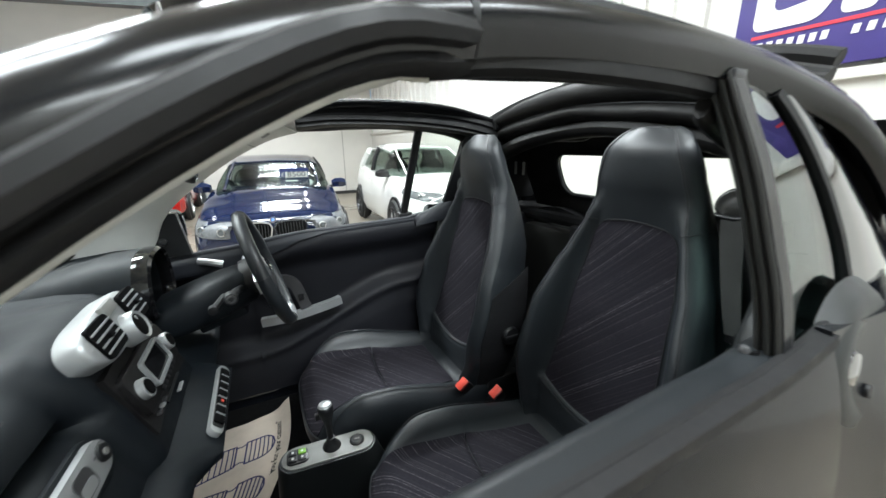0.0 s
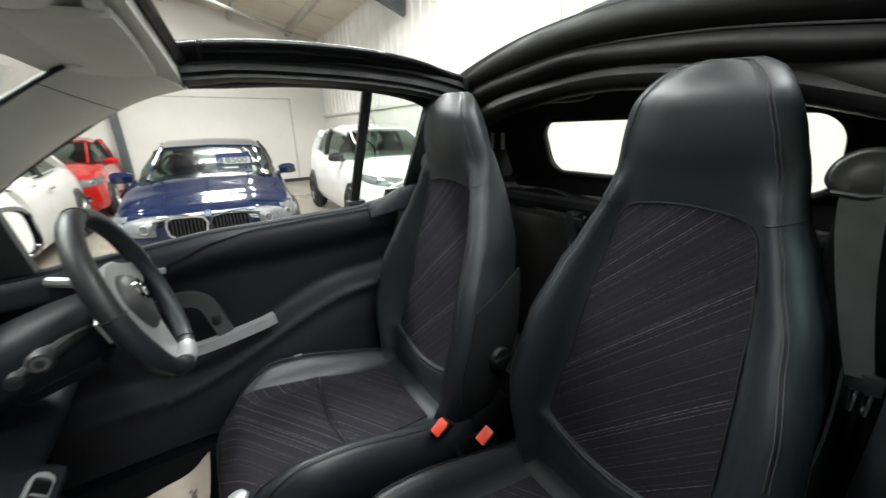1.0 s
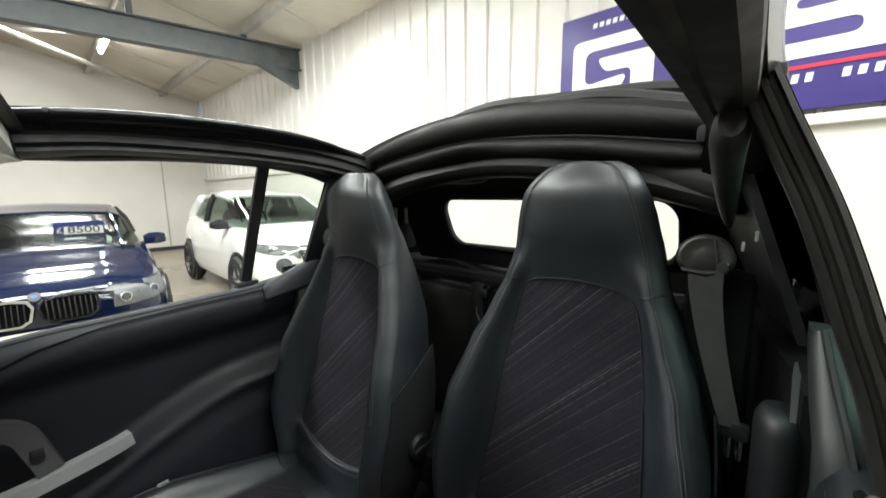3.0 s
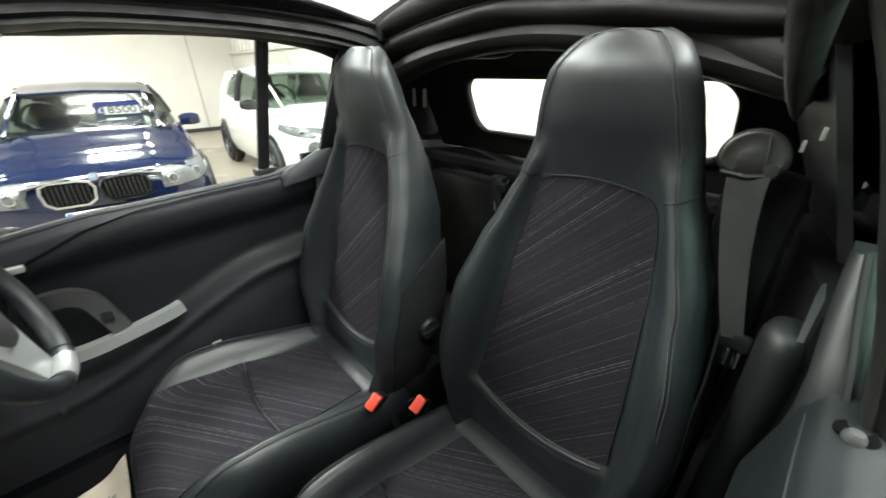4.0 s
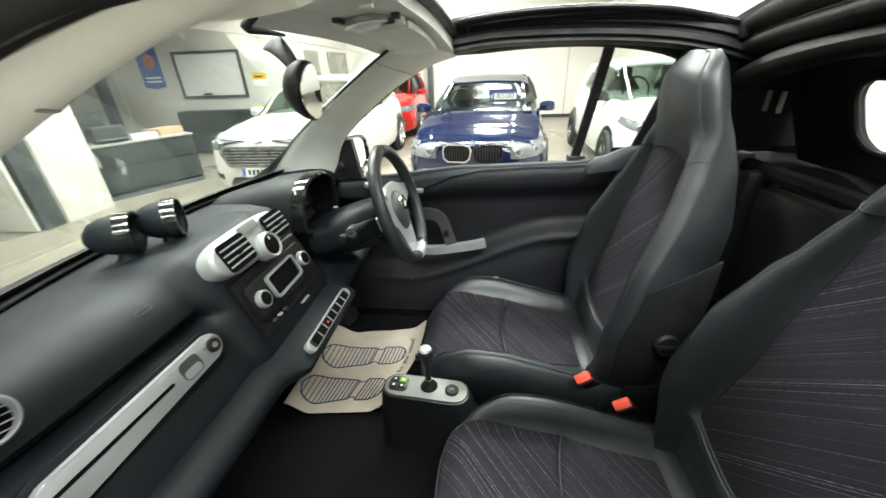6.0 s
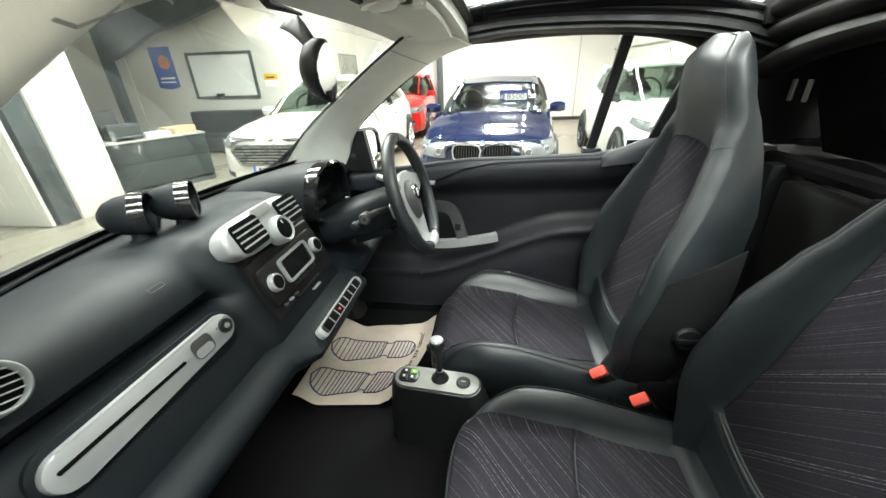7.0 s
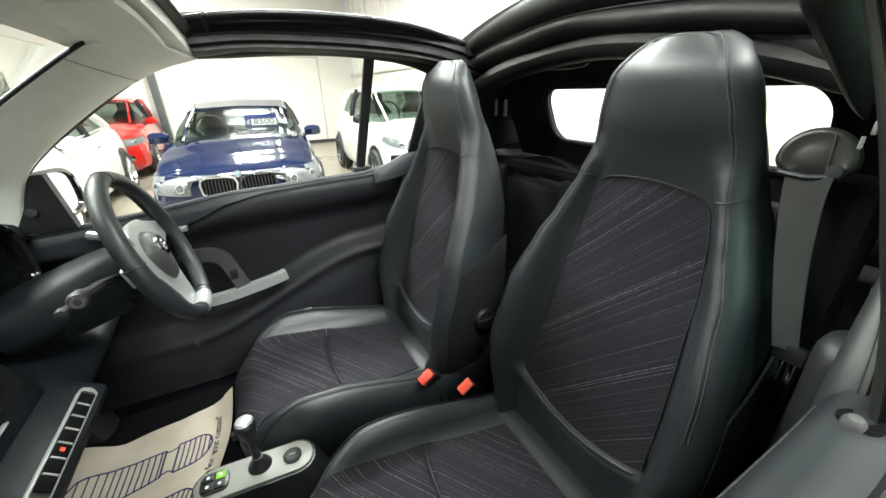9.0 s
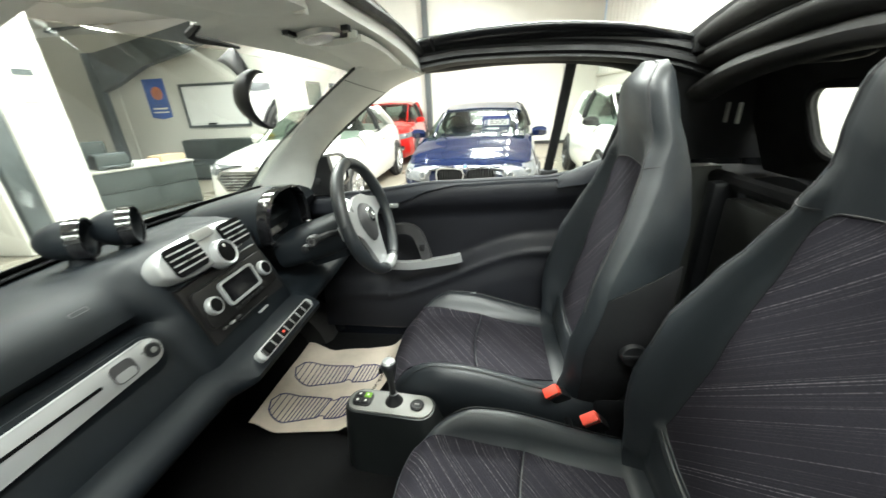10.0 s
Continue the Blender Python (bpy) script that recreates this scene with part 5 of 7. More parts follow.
        part("jamb_edge", loft([[V(0.684, -0.5772, 1.150), V(0.687, -0.5805, 1.151), V(0.690, -0.580, 1.150)], [V(0.690, -0.5775, 1.13), V(0.694, -0.586, 1.13), V(0.698, -0.582, 1.13)], [V(0.698, -0.5815, 1.062), V(0.700, -0.588, 1.062), V(0.704, -0.585, 1.062)]]), SILVER, tub, "bare metal edge")
        part("corner_trim", loft([[V(0.748 + 0.046 * q * math.cos(t), -0.572 + 0.030 * q * math.sin(t) + k, z) for t in [2 * math.pi * i / 18 for i in range(18)]] for z, k, q in ((0.62, -0.008, 1), (0.95, -0.006, 1), (1.02, -0.004, 1), (1.038, -0.003, 0.94), (1.050, -0.003, 0.78), (1.056, -0.003, 0.52), (1.058, -0.003, 0.2))]), TRIM, tub, "dark rounded corner trim", sharp=60)
        for px, py, pz in ((0.701, -0.526, 1.309), (0.735, -0.512, 1.290)):
            part("trim_clip", box((px - 0.0015, py - 0.002, pz - 0.008), (px + 0.0015, py + 0.002, pz + 0.006), 0.001), CONSOLE, tub, "small pale clip")
    # rear side trim from the quarter window to the back
    def side_trim(u, v, s=s):
        x_in = 0.665 + 0.075 * v if s > 0 else 0.835
        x = x_in + (1.165 - x_in) * u
        z = sill_z(x) - 0.02 + (1.452 - 0.10 * u - sill_z(x) + 0.02) * v
        return V(x, Y(s, 0.635 - 0.112 * v - 0.05 * smooth01(0, 0.6, u) - (0.02 if s < 0 else 0)), z)
    part("rear_side_trim", slab(side_trim, 8, 8, (0.0, s * 0.015, 0)), TRIM, tub, "black rear quarter trim")
    def low_trim(u, v, s=s):
        x = (0.64 if s > 0 else 0.72) + 0.40 * u
        return V(x, Y(s, 0.63 - 0.06 * smooth01(0, 0.7, u) + 0.012 * math.sin(v * 5)), 0.36 + (sill_z(x) - 0.40) * v)
    # near side in black: the dimness of that gap is put into the colour
    part("lower_side_trim", slab(low_trim, 6, 8, (0, s * 0.06, 0)), BULK if s > 0 else CARPET, tub)
    # outer quarter panel and sill
    part("quarter_panel", slab(lambda u, v: V(0.63 + (0.66 - 0.1 * abs(v - 0.5)) * u, Y(s, 0.708 + 0.085 * smooth01(0, 0.55, u) * (1 - 0.75 * v) + 0.052 * math.sin(math.pi * min(1, v * 1.1))), 0.35 + (sill_z(0.7) - 0.36) * v), 8, 8, (0, -s * 0.02, 0)), SKINBLACK, tub, "gloss black rear quarter panel")
    part("sill_panel", box((-0.5, min(Y(s, 0.64), Y(s, 0.74)), 0.12), (0.66, max(Y(s, 0.64), Y(s, 0.74)), 0.40), 0.03), GLOSSBLACK, tub)
    part("front_wing", slab(lambda u, v: V(-0.47 - 0.62 * u, Y(s, 0.715 - 0.06 * u * u + 0.03 * math.sin(math.pi * v)), 0.45 + (0.55 - 0.10 * u) * v), 8, 6, (0, -s * 0.03, 0)), GLOSSBLACK, tub)
part("bonnet", slab(lambda u, v: V(-0.74 - 0.42 * u, YC - 0.68 + 1.36 * v, 1.02 - 0.16 * u - 0.10 * (2 * v - 1) ** 2 * u), 8, 12, (0, 0, -0.03)), GLOSSBLACK, tub, "gloss black bonnet")
part("nose_panel", slab(lambda u, v: V(-1.16 - 0.06 * math.sin(math.pi * u), YC - 0.66 + 1.32 * v, 0.25 + 0.58 * u), 6, 10, (0.03, 0, 0)), GLOSSBLACK, tub)
part("tail_panel", slab(lambda u, v: V(1.28 + 0.05 * math.sin(math.pi * u), YC - 0.66 + 1.32 * v, 0.3 + 0.82 * u), 6, 10, (-0.03, 0, 0)), GLOSSBLACK, tub)

# windscreen
part("windscreen", slab(lambda u, v: V(-0.70 + 0.465 * v - 0.05 * (1 - (2 * u - 1) ** 2) * (1 - 0.4 * v) + 0.05 * (2 * u - 1) ** 2, YC + (2 * u - 1) * (0.60 - 0.17 * v), 1.045 + 0.425 * v - 0.02 * (2 * u - 1) ** 2 * v), 14, 10, (-0.004, 0, 0.003)), CLEAR, tub, "clear windscreen").visible_shadow = False
part("frit_band", slab(lambda u, v: V(-0.70 + 0.50 * (0.085 * v) - 0.05 * (1 - (2 * u - 1) ** 2) * (1 - 0.034 * v) + 0.05 * (2 * u - 1) ** 2 + 0.006, YC + (2 * u - 1) * (0.60 - 0.0145 * v), 1.045 + 0.425 * 0.085 * v), 24, 2, (-0.003, 0, 0)), RUBBER, tub, "black band along the windscreen foot")
part("demister_slot", slab(lambda u, v: V(-0.675 - 0.05 * (1 - (2 * u - 1) ** 2) + 0.03 * v + 0.05 * (2 * u - 1) ** 2, YC + (2 * u - 1) * 0.50, 1.063 + 0.006 * v), 24, 2, (0, 0, -0.004)), GRILLE, tub)
part("windscreen_seal", tube(spline([(-0.66, YC - 0.585, 1.05), (-0.735, YC - 0.3, 1.05), (-0.75, YC, 1.05), (-0.735, YC + 0.3, 1.05), (-0.66, YC + 0.585, 1.05)], 24), 0.016, 8), RUBBER, tub)

# header with sun visors and lamp
hd = thing("windscreen_header", "light grey header panel above the windscreen with visors", "header", (0.0, YC, 1.43))


def header(u, v):
    """Two halves: the part behind the mirror hangs lower than the near side."""
    q = 2 * u - 1
    k = smooth01(-0.27, -0.23, q)
    x0 = -0.203 - 0.025 * k + 0.075 * q * q
    x1 = 0.012 + 0.05 * q * q
    z0 = (1.495 - 0.043 * q * q) * (1 - k) + (1.480 - 0.030 * abs(q) ** 3) * k
    z1 = 1.508 - 0.070 * abs(q) ** 3
    return V(x0 + (x1 - x0) * v, YC + q * (0.430 + 0.13 * v), z0 + (z1 - z0) * v + 0.006 * math.sin(v * math.pi))


part("panel", slab(header, 88, 8, lambda u, v: V(0, 0, 0.028 + 0.012 * v)), HEADLINING, hd, "light grey header trim")
part("outer_skin", slab(lambda u, v: header(u, v * 1.0) + V(-0.012, 0, 0.032 + 0.014 * v), 22, 6, (0, 0, 0.03)), GLOSSBLACK, hd, "gloss black header skin")
part("roof_seal", tube([header(i / 20, 1.0) + V(0.006, 0, 0.035 + 0.01 * abs(i / 10 - 1)) for i in range(21)], 0.014, 8), RUBBER, hd)
part("mirror_gasket", tube([V(-0.197, -0.084, 1.494), V(-0.228, -0.078, 1.478), V(-0.236, -0.05, 1.476), V(-0.238, 0.0, 1.477), V(-0.238, 0.07, 1.476)], 0.006, 6, scale=[0.8, 1.2, 1.2, 1.0, 0.5]), RUBBER, hd, "black edge strip")
for s in (-1, 1):
    lift = 0.010 if s < 0 else 0.0
    part("sun_visor", slab(lambda u, v: V(-0.135 + 0.130 * v + 0.02 * u, Y(s, 0.13 + 0.30 * u), 1.486 + lift * (1 - u) - 0.034 * u * u - 0.006 * math.sin(math.pi * v)), 12, 6, (0, 0, 0.013)), HEADLINING, hd, "folded grey sun visor")
    part("visor_clip", box((-0.03, Y(s, 0.12) - 0.008, 1.490), (-0.01, Y(s, 0.12) + 0.008, 1.506), 0.003), HEADLINING, hd)
    part("visor_button", lathe([(0, 0), (0.017, 0), (0.014, 0.006), (0, 0.007)], facing((-0.10, Y(s, 0.40), 1.459 + 0.2 * lift), (0.2, 0, -1)), 14), HEADLINING, hd)
lamp = part("dome_lamp", lathe([(0, -0.006), (0.050, -0.006), (0.046, 0.004), (0.030, 0.006), (0, 0.006)], facing((-0.086, 0.118, 1.494), (0.15, 0, -1)), 22), SILVER, hd, "clear domed reading lamp")
part("lamp_lens", lathe([(0, 0.005), (0.034, 0.005), (0.026, 0.011), (0, 0.013)], facing((-0.086, 0.118, 1.494), (0.15, 0, -1)), 18), SIGNWHITE, lamp)
part("grab_slot", box((-0.026, 0.088, 1.496), (-0.010, 0.108, 1.5125), 0.002), TRIM, hd)
for i in range(8):
    part("vent_rib", box((-0.128, 0.045 + 0.006 * i, 1.489), (-0.114, 0.048 + 0.006 * i, 1.497)), TRIM, hd)

mi = thing("rear_view_mirror", "black oval interior mirror on a short stem", "mirror", (-0.2, 0.03, 1.30))
fin, root_, low_ = V(-0.276, 0.044, 1.452), V(-0.250, 0.066, 1.480), V(-0.204, 0.016, 1.420)
arm = []
for i in range(9):
    t = i / 8
    c = fin.lerp(root_, 0.5).lerp(low_, t) + V(0, 0, 0.006 * math.sin(math.pi * t))
    half = (root_ - fin) * 0.5 * (1 - 0.72 * t) + V(0.004, 0.004, 0.003) * t
    thin = V(0.010, -0.009, 0.0) * (0.8 - 0.2 * t)
    arm.append([c + half * math.cos(a) + thin * math.sin(a) for a in [2 * math.pi * k / 14 for k in range(14)]])
part("stem", loft(arm), TRIM, mi, "broad black mirror arm", sharp=60)
mm = facing((-0.196, 0.034, 1.374), (0.97, 0.03, -0.19))


def mirror_egg(t, k):
    """A tilted egg, blunt above and drawn out to the lower driver's side."""
    a, b = 0.066 * math.cos(t) * (1 + 0.10 * math.cos(t)), 0.043 * math.sin(t) * (1 - 0.22 * math.cos(t))
    c, n_ = math.cos(radians(-46)), math.sin(radians(-46))
    return (k * (a * c - b * n_), k * (a * n_ + b * c))


turns = [2 * math.pi * i / 40 for i in range(40)]
part("housing", loft([[mm @ V(*mirror_egg(t, k), h) for t in turns] for k, h in ((0.45, -0.036), (0.82, -0.028), (1.0, -0.012), (1.03, 0.0), (1.02, 0.006), (0.95, 0.008))]), TRIM, mi, "black mirror housing", sharp=60)
part("glass", prism([mirror_egg(t, 0.93) for t in turns], 0.002, mm @ pose(0, 0, 0.0085)), MIRROR, mi, "mirror glass")

# ---- doors ----
def door(s):

    def inner(u, v):
        x = -0.46 + 1.10 * u
        zs = sill_z(x)
        z = zs - 0.004 - v * (zs - 0.42)
        h = 0.650 - 0.010 * smooth01(0, 0.05, v) + 0.042 * smooth01(0.10, 0.24, v)
        edge = 0.36 + 0.30 * (1 - smooth01(0.25, 0.85, u))
        h -= 0.060 * smooth01(edge - 0.02, edge + 0.085, v) + 0.015 * smooth01(edge + 0.08, edge + 0.25, v)
        h -= 0.012 * smooth01(0.0, 0.25, u) * math.exp(-((v - edge - 0.075) / 0.030) ** 2)
        return V(x, Y(s, h), z)
    d = part("car_door", slab(inner, 40, 44, (0, s * 0.025, 0)), DOORSHADE, tub, "door with a dark blue-black moulded trim panel", sharp=60)
    drop = 0.032 if s > 0 else 0.0
    rim_h = 0.675 if s > 0 else 0.684
    if s > 0:
        part("sill_cap", slab(lambda u, v: V(-0.47 + 1.12 * u, Y(s, 0.640 + (rim_h - 0.640) * v), sill_z(-0.47 + 1.12 * u) + 0.004 - drop * v ** 1.5 - 0.010 * (2 * v - 1) ** 4), 30, 8, (0, 0, -0.02)), DOORCLOTH, d, "padded dark window sill")
    else:
        def near_cap(u, v):
            x = -0.47 + 1.04 * u
            h = curve1([(0.0, 0.604), (0.2, 0.613), (0.4, 0.622), (0.55, 0.634), (0.7, 0.652), (1.0, rim_h)], v)
            return V(x, Y(s, h), sill_z(x) + curve1([(0.0, -0.14), (0.2, -0.085), (0.4, -0.030), (0.55, -0.004), (0.7, 0.004), (1.0, 0.0)], v))
        part("sill_cap", slab(near_cap, 30, 12, (0, 0, -0.02)), SILLTRIM, d, "padded blue-grey window sill")
        part("sill_seam", tube([near_cap(0.3 + 0.68 * i / 20, 0.46) + V(0, 0.0004, 0.0004) for i in range(21)], 0.0014, 5), TRIM, d)
    part("glass_seal", tube([V(-0.46 + 1.12 * i / 24, Y(s, rim_h + 0.005), sill_z(-0.46 + 1.12 * i / 24) + 0.000 - drop * 1.15) for i in range(25)], 0.009, 6), RUBBER, d)
    def on_panel(x, z):
        zs = sill_z(x)
        return inner((x + 0.46) / 1.10, max(0.0, (zs - 0.004 - z) / (zs - 0.42))) + V(0, -s * 0.0005, 0)
    part("seam", tube(spline([on_panel(-0.16, 0.86), on_panel(-0.14, 0.93), on_panel(-0.06, 0.985), on_panel(0.05, 1.028), on_panel(0.16, 1.050), on_panel(0.36, 1.061), on_panel(0.62, 1.068)], 36), 0.0018, 5), GRILLE, d)
    seam_line = [(-0.16, 0.86), (-0.14, 0.93), (-0.06, 0.985), (0.05, 1.028), (0.16, 1.050), (0.36, 1.061), (0.64, 1.068)]

    pad_line = [(-0.46, 0.93), (-0.20, 0.93), (-0.14, 0.935)] + seam_line[2:]

    def upper(u, v):
        x = -0.455 + 1.085 * u
        top, low = sill_z(x) - 0.006, curve1(pad_line, x) + 0.003
        return on_panel(x, top + (low - top) * v) + V(0, -s * 0.0085 * smooth01(0, 0.12, v) * smooth01(1.0, 0.90, v), 0)
    part("upper_pad", slab(upper, 40, 14, (0, s * 0.004, 0)), DOORCLOTH, d, "padded blue-grey upper band", sharp=60)

    # below the seam the tone darkens for the shade in the hollow
    def lower(u, v):
        x = -0.158 + 0.79 * u
        top = curve1(seam_line, x)
        return on_panel(x, top + (0.45 - top) * v) + V(0, -s * 0.0075 * smooth01(0, 0.04, v), 0)
    part("lower_panel", slab(lower, 44, 48, (0, s * 0.004, 0)), DOORSHADE, d, "lower door panel, its hollow's shade put into the dark colour", sharp=60)
    part("skin", slab(lambda u, v: V(-0.47 + 1.10 * u, Y(s, 0.712 + 0.05 * math.sin(math.pi * min(1, v * 1.15)) ** 0.8), sill_z(-0.47 + 1.10 * u) - 0.006 - drop * 1.5 - v * 0.68), 20, 14, (0, -s * 0.012, 0)), SKINBLACK, d, "gloss black outer skin")
    part("outer_sill_strip", sweep([V(-0.46 + 1.10 * i / 20, Y(s, rim_h + 0.017), sill_z(-0.46 + 1.10 * i / 20) + 0.001 - drop * 1.75) for i in range(21)], [(-0.012, -0.012), (0.014, -0.012), (0.012, 0.004), (-0.01, 0.006)]), RUBBER, d)
    # silver pull and its upright
    part("pull_bar", sweep(spline([(-0.14, Y(s, 0.615), 0.725), (-0.04, Y(s, 0.592), 0.735), (0.06, Y(s, 0.590), 0.750), (0.13, Y(s, 0.592), 0.762), (0.165, Y(s, 0.600), 0.768)], 16), [(-0.012, -0.018), (0.012, -0.019), (0.014, 0.014), (-0.010, 0.016)]), SILVER, d, "silver pull bar")
    part("pull_upright", sweep(spline([(-0.115, Y(s, 0.640), 0.870), (-0.075, Y(s, 0.606), 0.888), (-0.035, Y(s, 0.600), 0.886), (-0.006, Y(s, 0.600), 0.862), (0.012, Y(s, 0.598), 0.81), (0.026, Y(s, 0.596), 0.762)], 18), [(-0.020, -0.012), (0.022, -0.012), (0.022, 0.010), (-0.020, 0.010)], up=(0, 1, 0)), HUB, d, "grey handle bracket")
    part("window_switch", box((0.0, Y(s, 0.585) - 0.008, 0.80), (0.022, Y(s, 0.585) + 0.008, 0.826), 0.004), TRIM, d)
    part("inner_latch", box((-0.112, Y(s, 0.610) - 0.012, 0.975), (-0.078, Y(s, 0.610) + 0.010, 0.990), 0.004), SILVER, d, "silver latch lever")
    if s < 0:
        # raised black disc in place of the shade in the pin's well
        part("lock_well", lathe([(0, 0.004), (0.012, 0.005), (0.0145, 0.003), (0.015, -0.004)], Matrix.Translation((0.530, -0.630, sill_z(0.528) - 0.001)), 20), VOID, d)
        part("lock_pin", lathe([(0, 0.010), (0.005, 0.009), (0.0075, 0.005), (0.008, 0.0)], Matrix.Translation((0.520, -0.628, sill_z(0.528) + 0.001)), 18), HUB, d, "round grey lock pin")
    part("door_release", tube(spline([(-0.31, Y(s, 0.625), 1.0), (-0.27, Y(s, 0.605), 0.995), (-0.235, Y(s, 0.60), 0.985)], 8), 0.013, 8), SILVER, d, "silver release lever")
    part("reflector", box((0.20, Y(s, 0.585) - 0.004, 0.605), (0.225, Y(s, 0.585) + 0.004, 0.612)), SILVER, d)
    part("sail", prism([(0, 0), (0.185, 0), (0.160, 0.150), (0.135, 0.148), (0.06, 0.085)], 0.03, Matrix(((1, 0, 0, -0.510), (0, 0, s, Y(s, 0.64) - 0.01 * s), (0, 1, 0, 1.025), (0, 0, 0, 1)))), TRIM, d, "black mirror triangle")
    part("knob", lathe([(0, 0), (0.014, 0), (0.011, 0.012), (0, 0.014)], facing((-0.40, Y(s, 0.630), 1.08), (0.2, -s, 0.1)), 12), TRIM, d)
    if s < 0:
        # outer handle in a scooped cup
        hc = facing((0.765, Y(s, 0.722), 1.045), (0.02, s, 0.16))
        cup = part("handle_cup", loft([[hc @ V(0.120 * k * math.cos(t) * (0.90 + 0.12 * math.sin(t)), 0.105 * k * math.sin(t) - 0.01, h) for t in [2 * math.pi * i / 24 for i in range(24)]] for k, h in ((1.35, -0.030), (1.15, -0.008), (1.0, 0.0), (0.8, 0.002), (0.55, -0.005), (0.2, -0.009))]), GREYTRIM, d, "grey scooped handle cup", sharp=80)
        part("handle_flap", loft([[hc @ V(-0.060 + 0.034 * k * math.cos(t), 0.0 + 0.030 * k * math.sin(t), h + 0.006) for t in [2 * math.pi * i / 20 for i in range(20)]] for k, h in ((1.0, -0.03), (1.0, -0.010), (0.85, -0.004), (0.3, -0.002))]), GLOSSBLACK, d, "gloss black handle flap")
        part("keyhole", lathe([(0, 0), (0.012, 0), (0.011, 0.004), (0, 0.004)], hc @ pose(0, -0.055, 0.002), 12), TRIM, d)
    return d


for s in (-1, 1):
    door(s)


# wing mirrors
def wing_mirror(s):
    w = thing("wing_mirror", "black door mirror seen past the windscreen pillar", "mirror", (-0.52, Y(s, 0.80), 1.0), "wing mirrors")
    m = facing((-0.415, Y(s, 0.815), 1.088), (1, -s * 0.42, 0.06))
    ol = [(0.092 * math.copysign(abs(math.cos(t)) ** 0.6, math.cos(t)), 0.072 * math.copysign(abs(math.sin(t)) ** 0.6, math.sin(t))) for t in [2 * math.pi * i / 28 for i in range(28)]]
    part("housing", loft([[m @ V(x * k, z * k, h) for x, z in ol] for k, h in ((0.35, -0.11), (0.75, -0.09), (1.0, -0.03), (1.04, 0.010), (0.90, 0.014), (0.84, 0.003))]), GLOSSBLACK, w, "black housing")
    part("glass", prism([(x * 0.85, z * 0.85) for x, z in ol], 0.004, m @ pose(0, 0, 0.001)), MIRROR, w, "mirror glass")
    part("arm", tube([V(-0.42, Y(s, 0.655), 1.045), V(-0.445, Y(s, 0.72), 1.05), V(-0.455, Y(s, 0.77), 1.06)], 0.025, 8), TRIM, w)


for s in (-1, 1):
    wing_mirror(s)

# ---- folded roof and rear window ----
fr = thing("folded_roof", "folded black canvas roof stacked above the rear window", "convertible roof", (0.95, YC, 1.2))


def arch_z(y):
    return 1.568 - 0.275 * (y - YC) ** 2


ys = [YC - 0.52 + 1.04 * i / 30 for i in range(31)]
fold = [(0.0, 0.002), (0.03, 0.012), (0.12, 0.014), (0.22, -0.01), (0.23, -0.11), (0.12, -0.122), (0.06, -0.119), (0.030, -0.111), (0.014, -0.101), (0.006, -0.090), (0.006, -0.080), (0.013, -0.071), (0.026, -0.064), (0.018, -0.058), (0.004, -0.052), (-0.006, -0.040), (-0.010, -0.026), (-0.007, -0.010)]


def stack_ring(y):
    k = (y - YC) / 0.52
    out = []
    for i, (a, c) in enumerate(fold):
        low = smooth01(-0.055, -0.085, c)
        wave = low * (0.006 * math.sin(7 * y + 0.6) + 0.003 * math.sin(19 * y))
        out.append(V(0.845 + a - 0.012 * math.cos(3.1 * y) + 0.4 * wave, y, arch_z(y) + c * (1 - 0.25 * abs(k) ** 3) + wave))
    return out


part("canvas_stack", loft([stack_ring(y) for y in ys]), CANVAS, fr, "folded black canvas", sharp=85)
part("canvas_hem", tube([stack_ring(y)[12] + V(-0.008, 0, 0) for y in ys], 0.0022, 6), STITCH, fr)
part("front_bow", loft([[V(0.836 + a, y, arch_z(y) - 0.004 + c) for a, c in ((0, 0.012), (0.02, 0.016), (0.02, -0.012), (0, -0.010))] for y in ys]), TRIM, fr)
roll = [V(0.905 + 0.01 * math.sin(13 * y), y, arch_z(y) - 0.128 - 0.02 * math.sin(2.6 * (y - YC)) ** 2) for y in ys]
part("canvas_roll", sweep(roll, circle(0.045, 12, 0.030), up=(0, 0, 1)), CANVAS, fr, "soft rolled canvas")
for zo, xo_ in ((0.020, 0.03), (0.045, 0.05), (0.068, 0.075)):
    part("canvas_fold", tube([V(0.93 + xo_ + 0.02 * math.sin(4 * y), y, arch_z(y) + zo - 0.02 + 0.008 * math.sin(11 * y + zo * 90)) for y in ys], 0.020, 8), CANVAS, fr)


def back(u, v):
    """The soft back of the roof: u across, v up from the shelf."""
    q = 2 * u - 1
    return V(1.165 - 0.145 * v - 0.03 * q * q, YC + q * (0.60 - 0.07 * v), 1.115 + 0.33 * v)


W2 = 0.372
ring_in, ring_out = [], []
for x, z in rrect(2 * W2, 0.178, 0.062, 10):
    ring_in.append((x, z))
for i in range(len(ring_in)):
    x, z = ring_in[i]
    t = math.atan2(z / 0.16, x / 0.56)
    c, sn = math.cos(t), math.sin(t)
    k = 1 / max(abs(c), abs(sn))
    ring_out.append((0.57 * c * k, 0.158 * sn * k))


def on_back(x, z, off=0.0):
    v = (z + 1.268 - 1.115) / 0.33
    q = (x - 0.045) / (0.60 - 0.07 * v)
    p = back((q + 1) / 2, v)
    return p + V(-off, 0, 0)


